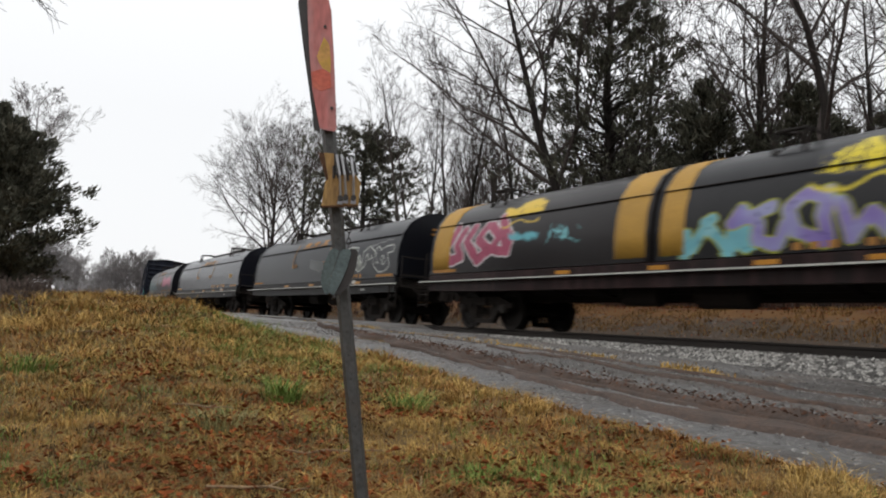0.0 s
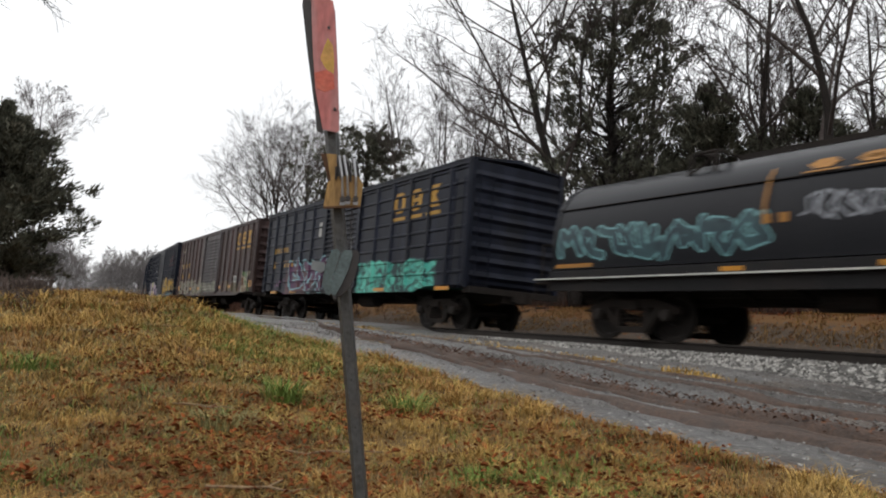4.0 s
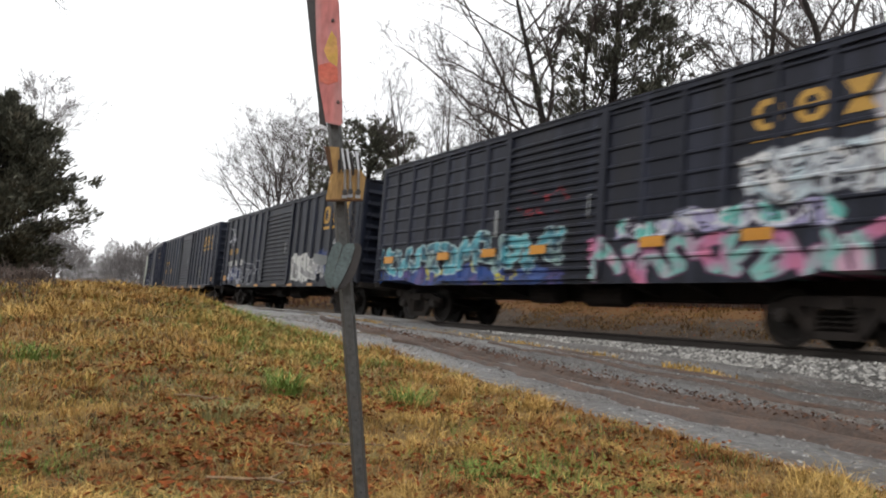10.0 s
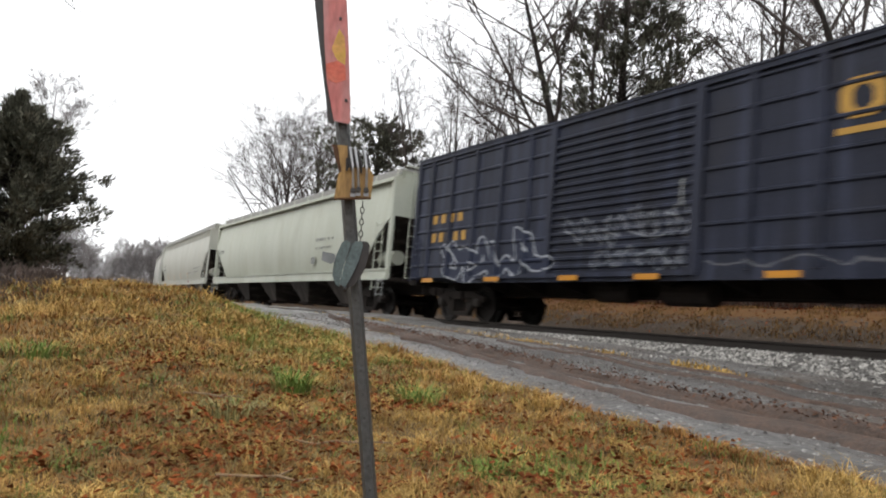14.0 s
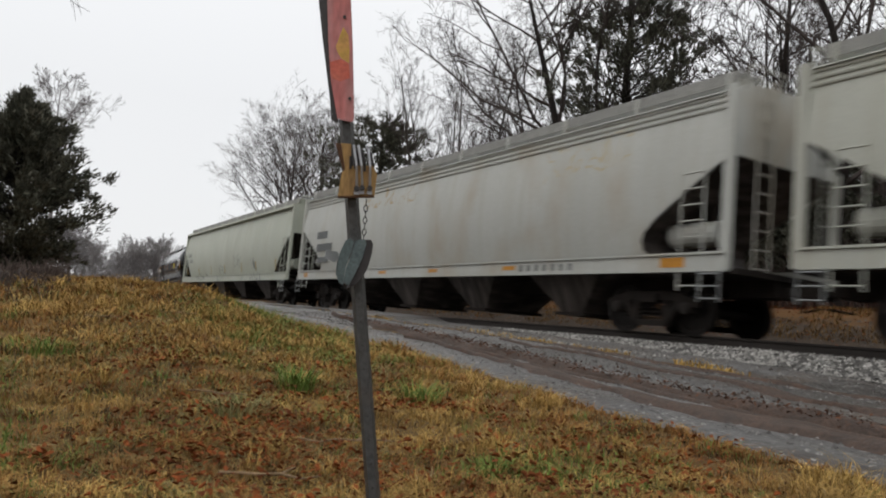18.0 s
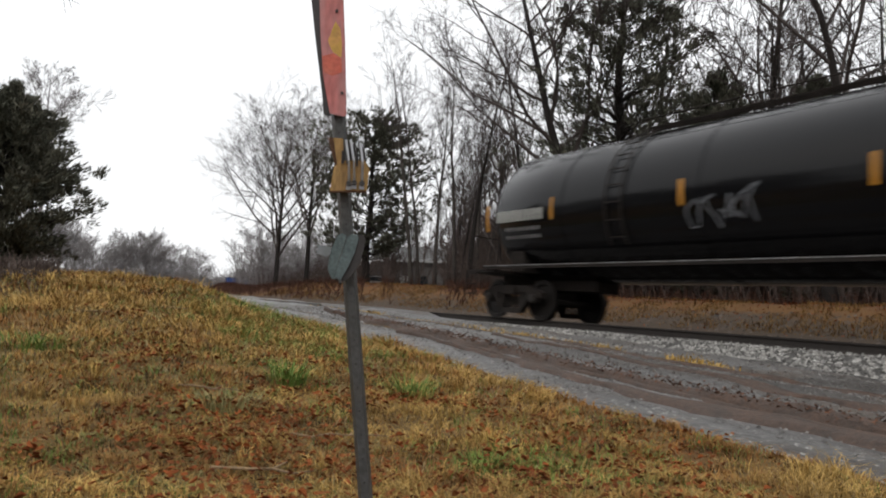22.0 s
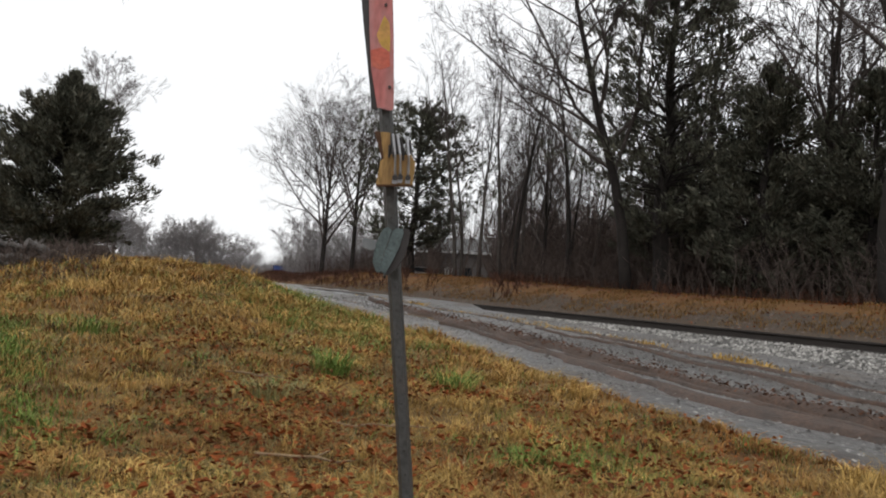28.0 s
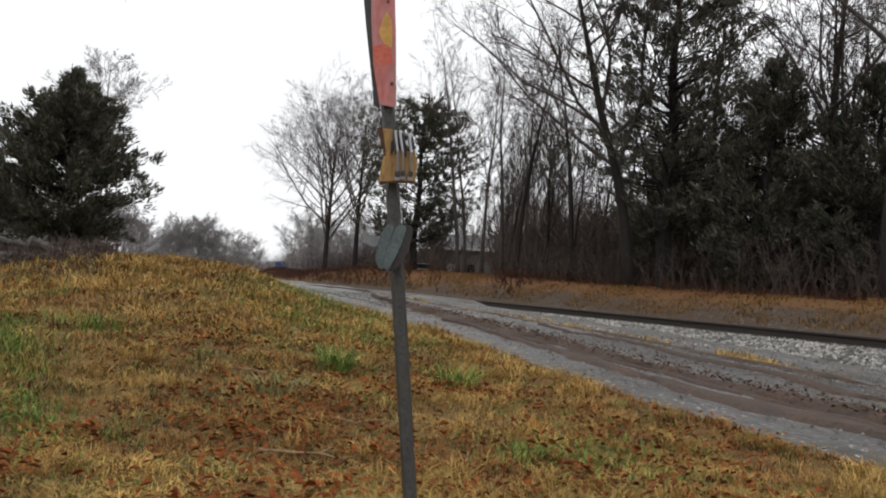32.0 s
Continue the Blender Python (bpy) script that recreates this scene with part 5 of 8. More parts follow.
def tank_car(front, rear, label):
    hl = (front - rear) / 2
    car = empty("tank_car")
    black = painted("glossy_black_tank_paint", (0.0045, 0.0045, 0.0055), (0.007, 0.007, 0.008), [("scrawl", -3.9, -2.6, 1.8, 2.4, [(0.22, 0.23, 0.25)], INK, 111), ("scrawl", 0.2, 1.9, 1.8, 2.4, [(0.22, 0.23, 0.25)], INK, 112)], rough=0.13, dirt=(0.008, 0.0075, 0.007), dirt_amount=0.15, spec=0.21, bump=0.01, chalk=0.0)
    r, zc, n = 1.60, 2.52, 40
    rings = []
    for x, q in ((-hl, 0.05), (-hl + 0.02, 0.5), (-hl + 0.10, 0.9), (-hl + 0.28, 1.26), (-hl + 0.5, 1.47), (-hl + 0.8, r), *[(v, r) for v in span(-hl + 2.5, hl - 2.5, 8)], (hl - 0.8, r), (hl - 0.5, 1.47), (hl - 0.28, 1.26), (hl - 0.10, 0.9), (hl - 0.02, 0.5), (hl, 0.05)):
        rings.append([(x, q * math.cos(a), zc + q * math.sin(a)) for a in (2 * math.pi * j / n for j in range(n))])
    tank = part("tank", Shape().loft(rings), black, car, smooth=True)
    for x in span(-hl + 3.0, hl - 3.0, 5):
        s = [[(x + d, (r + 0.012) * math.cos(a), zc + (r + 0.012) * math.sin(a)) for a in (2 * math.pi * j / n for j in range(n))] for d in (-0.04, 0.04)]
        part("weld_band", Shape().loft(s, caps=False), black, tank, smooth=True)
    part("dome_housing", Shape().tube([(0.6, 0, 4.0), (0.6, 0, 4.38)], 0.42, 20), DARK, car)
    part("dome_lid", Shape().tube([(0.6, 0, 4.38), (0.6, 0, 4.44)], [0.46, 0.32], 20), DARK, car)
    part("valve_box", Shape().box(-0.9, -0.4, -0.25, 0.25, 4.1, 4.4), DARK, car)
    for y in (-0.75, 0.75):
        for i in range(4):
            part("walkway_bar", Shape().box(-5.7, 2.8, y * (0.62 + 0.1 * i), y * (0.62 + 0.1 * i) + 0.03, 4.09, 4.12), DARK, car)
        s = Shape()
        for x in span(-5.7, 2.8, 10):
            s.tube([(x, y * 1.1, 3.85), (x, y * 1.1, 4.25)], 0.016, 5)
        s.tube([(-5.7, y * 1.1, 4.25), (2.8, y * 1.1, 4.25)], 0.018, 5)
        part("hand_rail", s, DARK, car)
    for k in (-1, 1):
        s = Shape()
        for d in (-0.22, 0.22):
            s.tube([(-5.6 + d, k * (r + 0.06) * math.cos(a), zc + (r + 0.06) * math.sin(a)) for a in span(-0.6, 1.25, 10)], 0.02, 5)
        for a in span(-0.5, 1.2, 9):
            s.tube([(-5.82, k * (r + 0.06) * math.cos(a), zc + (r + 0.06) * math.sin(a)), (-5.38, k * (r + 0.06) * math.cos(a), zc + (r + 0.06) * math.sin(a))], 0.014, 5)
        part("ladder", s, DARK, car)
        part("side_rail", Shape().box(-hl + 0.2, hl - 0.2, k * 1.44, k * 1.52, 1.14, 1.22), DARK, car)
        part("rail_edge", Shape().box(-hl + 0.2, hl - 0.2, k * 1.52, k * 1.53, 1.20, 1.212), STEEL_EDGE, car)
        part("end_platform", Shape().box(k * (hl - 0.6), k * (hl + 0.55), -1.45, 1.45, 1.06, 1.13), DARK, car)
        part("saddle", Shape().prism([(-1.2, 1.1), (-1.35, 1.9), (-0.8, 1.35), (0.8, 1.35), (1.35, 1.9), (1.2, 1.1)], k * (hl - 1.2) - 0.25, k * (hl - 1.2) + 0.25), DARK, car)
        part("end_rail", Shape().tube([(k * (hl + 0.45), -1.4, 1.1), (k * (hl + 0.45), -1.4, 2.0), (k * (hl + 0.45), 1.4, 2.0), (k * (hl + 0.45), 1.4, 1.1)], 0.022, 6), DARK, car)
        part("stub_sill", Shape().box(k * (hl - 3.0), k * (hl + 0.5), -0.35, 0.35, 0.72, 1.1), DARK, car)
        ladder(car, k * (hl + 0.3), -1.5, 0.45, 1.1, DARK, rungs=2)

    def on_shell(name, x0, x1, a0, a1, mat, lab=""):
        """A sticker on the near side of the shell between two heights, given as angles from the middle."""
        q = r + 0.006
        rings = [[(x, -q * math.cos(a), zc + q * math.sin(a)) for a in span(a0, a1, 6)] for x in (x0, x1)]
        rings2 = [[(x, -(q + 0.006) * math.cos(a), zc + (q + 0.006) * math.sin(a)) for a in span(a1, a0, 6)] for x in (x0, x1)]
        part(name, Shape().loft([a + b for a, b in zip(rings, rings2)]), mat, car, lab)

    for x in (-9.9, -7.5, -3.95, -0.55, 3.2, 6.4, 9.75):
        on_shell("reflector", x - 0.045, x + 0.045, -0.3 if abs(x) > 9 else -0.2, 0.1, AMBER)
    on_shell("warning_panel", 4.95, 5.6, -0.22, 0.06, plain("bright_yellow_panel", (0.68, 0.55, 0.03)), "bright yellow warning panel")
    for i, (x0, x1, a0, a1) in enumerate(((-9.5, -7.75, -0.18, -0.02), (-9.2, -7.9, -0.32, -0.27), (-9.2, -7.9, -0.44, -0.39), (8.0, 9.4, 0.02, 0.14), (8.0, 9.4, -0.12, -0.02), (6.3, 7.6, -0.24, -0.17), (6.3, 7.6, -0.34, -0.29))):
        for j in range(11):
            w = (x1 - x0) / 11
            on_shell("stencil", x0 + j * w, x0 + j * w + w * 0.5, a0, a1, WHITE if a1 - a0 > 0.09 else STEEL_EDGE)
    on_shell("placard", 8.85, 9.2, -0.85, -0.62, RED)
    trucks(car, (-hl + 0.8, hl - 0.8))
    couplers(car, hl, 0.75)
    CARS.append((car, (front + rear) / 2))
    tagged(car, label, "tank car")


tank_car(-310.65, -331.1, "glossy black tank car with yellow reflectors and white stencils")
# ================= trees =================
PALE_BARK = material("pale_grey_bark", (0.090, 0.077, 0.068), (0.048, 0.041, 0.037), 0.95, scale=2, fine=20, bump=0.4, spec=0.2)
TWIG = material("bare_twigs", (0.0936, 0.0768, 0.0696), (0.0552, 0.0456, 0.0420), 0.95, scale=3, fine=25, bump=0.2, spec=0.15)
# winter brown, lightened in the colour to give the wood a hazy look
BRUSH = material("hazed_brown_brush", (0.135, 0.104, 0.091), (0.078, 0.061, 0.054), 0.95, scale=1.5, fine=20, bump=0.2, island=0.35, spec=0.1)
# twig grey paled for distance: the haze is put into the colour
HAZED_TWIG = material("hazed_far_twigs", (0.25, 0.232, 0.232), (0.19, 0.175, 0.175), 0.95, scale=1, fine=10, bump=0.0, spec=0.1)


def turned(d, angle, spin):
    """d bent off its own line by angle, towards spin."""
    a = d.orthogonal().normalized()
    b = d.cross(a)
    return (d * math.cos(angle) + (a * math.cos(spin) + b * math.sin(spin)) * math.sin(angle)).normalized()


def bare_tree(seed, height, radius, lean=(0, 0), clear=0.35, limbs=11, spread=0.75, levels=4, kids=(7, 6, 4), open_angle=0.75, droop=0.0, rise=0.22, thin=0.006, wander=0.07, crook=0.2):
    """Trunk and crown meshes of a leafless tree; clear: the bare part of the trunk."""
    rnd = random.Random(seed)
    trunk, crown = Shape(), Shape()
    d = Vector((lean[0], lean[1], 1)).normalized()
    p, pts, rad = Vector((0, 0, -0.4)), [], []
    n = 10
    for i in range(n + 1):
        pts.append(p.copy())
        rad.append(radius * (1 - 0.86 * i / n) * (1.25 if i == 0 else 1))
        d = (d + Vector((rnd.uniform(-1, 1), rnd.uniform(-1, 1), 0.3)) * wander).normalized()
        p = p + d * height / n
    trunk.tube(pts, rad, 8)

    def limb(p, d, length, r, level):
        m = (6, 4, 2, 1)[level - 1]
        line, rr = [p.copy()], [r]
        for i in range(m):
            up = rise if level == 1 else rise * 0.45
            d = (d + Vector((rnd.uniform(-1, 1), rnd.uniform(-1, 1), rnd.uniform(-0.6, 0.8))) * crook + Vector((0, 0, (up - droop) * 4 / max(4, m)))).normalized()
            p = p + d * length / m
            line.append(p.copy())
            rr.append(max(thin * 0.8, r * (1 - 0.75 * (i + 1) / m)))
        crown.tube(line, rr, 5 if level == 1 else 4 if level == 2 else 3, caps=False)
        if level >= levels:
            return
        for k in range(kids[level - 1]):
            f = 0.25 + 0.75 * (k + rnd.random()) / kids[level - 1]
            j = min(m - 1, int(f * m))
            q = line[j].lerp(line[j + 1], f * m - j)
            limb(q, turned((line[j + 1] - line[j]).normalized(), rnd.uniform(0.45, 0.95), rnd.uniform(0, 6.283)), length * rnd.uniform(0.32, 0.6) * (1.15 - 0.5 * f), max(thin, rr[j] * 0.55), level + 1)

    for k in range(limbs):
        f = clear + (1 - clear) * (k + rnd.random() * 0.8) / limbs
        j = min(n - 1, int(f * n))
        q = pts[j].lerp(pts[j + 1], f * n - j)
        limb(q, turned((pts[j + 1] - pts[j]).normalized(), open_angle * rnd.uniform(0.7, 1.2), k * 2.4 + rnd.uniform(-0.5, 0.5)), height * spread * rnd.uniform(0.35, 0.6) * (1.25 - 0.8 * (f - clear) / (1 - clear)), max(0.02, rad[j] * 0.5), 1)
    return trunk, crown


def thin_here(x, y):
    """Two paths through the scrub, towards the shed and the parked car, stay thin."""
    a = math.degrees(math.atan2(-x, y + 12.0))
    return (57.6 < a < 61.8 or 62.6 < a < 63.9) and math.hypot(x, y + 12.0) < 72


BOUGHS = {}


def tree_thing(name, trunk, crown, bark, twig, x, y, label, group="", crown_name="crown", turn=0, size=1.0):
    z = float(ground_z(x, y))
    e = empty(name, pose(x, y, z - 0.05, 0, 0, turn) @ Matrix.Scale(size, 4))
    part("trunk", trunk, bark, e)
    if crown.name in BOUGHS:
        tagged(part("bough_rest", BOUGHS[crown.name], None, e), kind="stuff")
    part(crown_name, crown, twig, e)
    return tagged(e, label, "tree", group)


def meshes(shapes, bark, twig):
    return shapes[0].mesh("trunk", bark, True), shapes[1].mesh("crown", twig)


def conifer(seed, height, width, low=0.05, clumps=1300, sharp=0.8, blades=15, gap=0.0, size=0.28, foot=0.25, tufts=0):
    """Trunk, limbs and ragged foliage of a red cedar: broad below the middle, pointed above."""
    rnd = random.Random(seed)
    trunk, leaf, boughs = Shape(), Shape(), Shape()
    pts = [Vector((0.1 * math.sin(i * 1.7 + seed), 0.1 * math.cos(i * 1.3), height * i / 10 - (0.4 if i == 0 else 0))) for i in range(11)]
    trunk.tube(pts, [0.026 * height * (1 - 0.09 * i) for i in range(11)], 8)
    arms = []
    for k in range(int(clumps / 14)):
        f = low + (1 - low) * rnd.random() ** 1.15
        prof = math.sin(min(1.0, (f - low) / 0.30 + foot) * math.pi / 2) * (1 - ((f - low) / (1 - low)) ** 1.6) ** sharp
        reach = max(0.10, width / 2 * prof * rnd.uniform(0.55, 1.15))
        a = rnd.uniform(0, 6.283)
        z = f * height
        tip = Vector((math.cos(a) * reach, math.sin(a) * reach, z + reach * rnd.uniform(0.1, 0.6)))
        root = Vector((0, 0, z * 0.97))
        boughs.tube([root, root.lerp(tip, 0.5) - Vector((0, 0, 0.06 * reach)), tip], [0.012 * height * (1 - 0.75 * f) * 0.35 + 0.01, 0.012, 0.006], 4, caps=False)
        arms.append((root, tip, reach))
    for root, tip, reach in arms:
        for c in range(14):
            f = 0.3 + 0.75 * rnd.random() ** 0.75
            if tufts:
                f = 0.45 + 0.58 * (c % tufts) / (tufts - 1) + rnd.gauss(0, 0.035)
            if rnd.random() < gap:
                continue
            q = root.lerp(tip, f) + Vector((rnd.gauss(0, 1), rnd.gauss(0, 1), rnd.gauss(0, 0.8))) * 0.095 * (0.5 + reach * 0.35)
            out = (tip - root).normalized() * 0.85 + Vector((0, 0, 0.5))
            for b in range(blades):
                d = (out + Vector((rnd.gauss(0, 1), rnd.gauss(0, 1), rnd.gauss(0, 0.8))) * 0.5).normalized()
                w = d.cross(Vector((rnd.uniform(-1, 1), rnd.uniform(-1, 1), rnd.uniform(-1, 1)))).normalized()
                ln = size * rnd.uniform(0.5, 1.3) * min(1.0, 0.45 + reach)
                ww = ln * rnd.uniform(0.07, 0.15)
                o = q + Vector((rnd.gauss(0, 1), rnd.gauss(0, 1), rnd.gauss(0, 1))) * 0.08
                i = len(leaf.v)
                leaf.v += [tuple(o), tuple(o + d * ln * 0.5 + w * ww), tuple(o + d * ln), tuple(o + d * ln * 0.5 - w * ww)]
                leaf.f.append((i, i + 1, i + 2, i + 3))
    me = bpy.data.meshes.new("foliage")
    me.from_pydata(leaf.v, [], leaf.f)
    me.materials.append(NEEDLE)
    BOUGHS[me.name] = boughs.mesh("boughs", BARK)
    return trunk.mesh("trunk", BARK), me


# trees that stand clear along the bank, from the far end to the near one
oak1 = meshes(bare_tree(14, 13.2, 0.25, (-0.01, -0.01), 0.22, 28, 1.25, 4, (10, 6, 5), 0.85, 0.0, 0.05, 0.007, 0.02, 0.13), BARK, TWIG)
oak2 = meshes(bare_tree(12, 13.4, 0.23, (0.0, 0.0), 0.30, 20, 0.95, 4, (9, 6, 5), 0.8, 0.0, 0.06, 0.007, 0.02, 0.14), BARK, TWIG)
tree_thing("bare_tree", *oak1, None, None, -63.0, 10.2, "wide-crowned leafless tree at the end of the bank", "bare trees on the bank", size=1.05)
tree_thing("bare_tree", *oak2, None, None, -56.2, 10.3, "leafless tree with a dark trunk on the bank", "bare trees on the bank")
ced_mid = conifer(21, 12.8, 11.5, low=0.16, clumps=2300, sharp=0.5, gap=0.14, size=0.34, blades=15, tufts=4)
tree_thing("cedar", *ced_mid, None, None, -49.0, 12.0, "dark ragged red cedar between bare trees", crown_name="foliage")
slim1 = meshes(bare_tree(31, 14.0, 0.14, (0.0, -0.03), 0.42, 10, 0.6, 4, (6, 5, 4), 0.6), PALE_BARK, TWIG)
slim2 = meshes(bare_tree(32, 13.0, 0.13, (0.02, 0.02), 0.40, 10, 0.5, 4, (6, 5, 4), 0.55), PALE_BARK, TWIG)
slim3 = meshes(bare_tree(33, 13.5, 0.16, (0.0, -0.03), 0.35, 11, 0.55, 4, (7, 5, 4), 0.6), BARK, TWIG)
tree_thing("bare_tree", *slim1, None, None, -37.9, 9.6, "slim leafless tree with a pale leaning trunk", "bare trees on the bank")
tree_thing("bare_tree", *slim2, None, None, -36.8, 10.5, "slim leafless tree with a pale straight trunk", "bare trees on the bank")
tree_thing("bare_tree", *slim2, None, None, -33.6, 9.7, "slim leafless tree with a pale straight trunk", "bare trees on the bank", turn=140, size=0.97)
tree_thing("bare_tree", *slim3, None, None, -33.0, 10.3, "slim leafless tree with a pale straight trunk", "bare trees on the bank", turn=30)
tree_thing("bare_tree", *slim1, None, None, -40.5, 11.5, "slim leafless tree on the wooded bank", "bare trees on the bank", turn=75, size=0.9)
tree_thing("bare_tree", *slim3, None, None, -29.8, 11.4, "slim leafless tree on the wooded bank", "bare trees on the bank", turn=200)
tree_thing("bare_tree", *slim2, None, None, -27.9, 12.8, "slim leafless tree on the wooded bank", "bare trees on the bank", turn=250, size=0.85)
lean_oak = meshes(bare_tree(44, 15.5, 0.24, (-0.10, -0.10), 0.30, 20, 0.85, 4, (9, 7, 5), 1.05, 0.0, 0.06, 0.006, 0.07, 0.32), BARK, TWIG)
tree_thing("bare_tree", *lean_oak, None, None, -22.2, 8.5, "leaning leafless tree with long crooked branches", "bare trees on the bank")
ced_big = conifer(51, 14.6, 10.2, low=0.15, clumps=3000, sharp=0.6, gap=0.34, size=0.26, blades=15)
tree_thing("cedar", *ced_big, None, None, -22.3, 10.2, "tall dark red cedar with a bare lower trunk", crown_name="foliage")
ced_low = conifer(52, 8.3, 6.6, low=0.03, clumps=1700, sharp=0.75, gap=0.18, size=0.24, blades=20)
for x, y, t, s in ((-19.9, 12.6, 10, 0.9), (-18.3, 11.3, 130, 1.06), (-15.2, 13.0, 220, 1.0), (-12.0, 14.5, 60, 1.0), (-25.8, 15.0, 300, 0.95), (-9.0, 13.5, 170, 0.9)):
    tree_thing("cedar", *ced_low, None, None, x, y, "low dense red cedar in the shade of the wood", "cedars in the wood", "foliage", t, s)
big_right = meshes(bare_tree(67, 13.5, 0.22, (-0.12, -0.02), 0.30, 11, 1.15, 4, (8, 6, 5), 0.8, 0.0, 0.10, 0.006, 0.17, 0.36), BARK, TWIG)
tree_thing("bare_tree", *big_right, None, None, -12.2, 9.1, "stout leafless tree with spreading limbs at the wood's edge", "bare trees on the bank")
tree_thing("bare_tree", *big_right, None, None, -8.6, 10.5, "stout leafless tree at the wood's edge", "bare trees on the bank", turn=200, size=0.95)
# the wood behind
rnd = random.Random(7)
kinds = [meshes(bare_tree(101, 14.0, 0.22, (0.03, 0.0), 0.24, 13, 1.0, 4, (6, 5, 3), 0.95, 0.0, 0.10, 0.014), BARK, TWIG),
         meshes(bare_tree(102, 14.5, 0.16, (-0.03, 0.02), 0.40, 11, 0.6, 4, (6, 5, 3), 0.6, 0.0, 0.22, 0.013), PALE_BARK, TWIG),
         meshes(bare_tree(103, 13.5, 0.15, (0.04, -0.03), 0.36, 11, 0.55, 4, (6, 5, 3), 0.6, 0.0, 0.22, 0.013), BARK, TWIG),
         meshes(bare_tree(104, 15.0, 0.21, (-0.05, -0.03), 0.32, 13, 0.75, 4, (6, 5, 3), 0.95, 0.0, 0.10, 0.014), BARK, TWIG)]
ced_wood = conifer(53, 8.3, 6.6, low=0.03, clumps=1000, sharp=0.75, gap=0.1, size=0.36, blades=9)
for i in range(110):
    x = rnd.uniform(-72, 10)
    y = float(bend(x)) + rnd.uniform(12.5, 44) + (3 if x < -45 else 0)
    if x < -44 and y < 22 and rnd.random() < 0.8 or thin_here(x, y):
        continue
    tree_thing("bare_tree", *rnd.choice(kinds), None, None, x, y, "leafless tree standing in the winter wood", "trees of the wood", turn=rnd.uniform(0, 360), size=rnd.uniform(0.62, 0.95) * (0.8 if x < -28 else 1.0))
for i in range(20):
    x = rnd.uniform(-27, 5)
    tree_thing("bare_tree", *rnd.choice((kinds[0], kinds[3])), None, None, x, rnd.uniform(13, 34), "tall leafless tree crowding the dark wood", "trees of the wood", turn=rnd.uniform(0, 360), size=rnd.uniform(0.6, 1.1))
for i in range(7):
    x = rnd.uniform(-26, 8)
    tree_thing("cedar", *ced_wood, None, None, x, rnd.uniform(16, 32), "dense red cedar deep in the wood", "cedars in the wood", "foliage", rnd.uniform(0, 360), rnd.uniform(0.8, 1.15))

# unseen wood added on the viewer's own side: closes the place, darkens the train's reflections
for i in range(16):
    tree_thing("cedar", *ced_wood, None, None, -52 + i * 6.2 + rnd.uniform(-1, 1), rnd.uniform(-40, -33), "tall dense red cedar in the wood by the lane", "cedars in the wood", "foliage", rnd.uniform(0, 360), rnd.uniform(1.3, 1.7))
for i in range(26):
    tree_thing("bare_tree", *rnd.choice(kinds), None, None, rnd.uniform(-50, 45), rnd.uniform(-46, -31), "leafless tree standing in the winter wood", "trees of the wood", turn=rnd.uniform(0, 360), size=rnd.uniform(0.8, 1.1))

for i in range(16):
    x = rnd.uniform(-43, -24)
    y = float(bend(x)) + rnd.uniform(11, 17)
    if thin_here(x, y):
        continue
    tree_thing("bare_tree", *rnd.choice((kinds[1], kinds[2])), None, None, x, y, "slim leafless tree on the wooded bank", "bare trees on the bank", turn=rnd.uniform(0, 360), size=rnd.uniform(0.6, 0.82))

# the near cedars on the rise
ced_left = conifer(71, 6.3, 6.0, low=0.0, clumps=3600, sharp=1.0, gap=0.03, size=0.22, blades=20, foot=0.12, tufts=3)
tree_thing("cedar", *ced_left, None, None, -28.0, -11.45, "dense dark red cedar on the grassy rise", crown_name="foliage")
ced_left2 = conifer(72, 4.1, 4.4, low=0.0, clumps=1400, sharp=0.9, gap=0.04, size=0.24, blades=16, foot=0.15, tufts=3)
tree_thing("cedar", *ced_left2, None, None, -30.0, -14.2, "smaller ragged red cedar beside the larger one", crown_name="foliage")
far_a = meshes(bare_tree(81, 11.0, 0.22, (0.02, 0), 0.14, 18, 1.1, 3, (9, 7), 0.9, 0.0, 0.06, 0.022), HAZED_TWIG, HAZED_TWIG)
far_b = meshes(bare_tree(82, 9.0, 0.20, (0, 0.03), 0.10, 20, 1.25, 3, (9, 7), 0.95, 0.0, 0.06, 0.022), HAZED_TWIG, HAZED_TWIG)
behind = meshes(bare_tree(83, 15.6, 0.2, (0.0, 0.02), 0.55, 14, 0.54, 4, (7, 6, 5), 0.9, 0.0, 0.12, 0.010), HAZED_TWIG, HAZED_TWIG)
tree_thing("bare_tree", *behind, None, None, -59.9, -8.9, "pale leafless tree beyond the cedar")
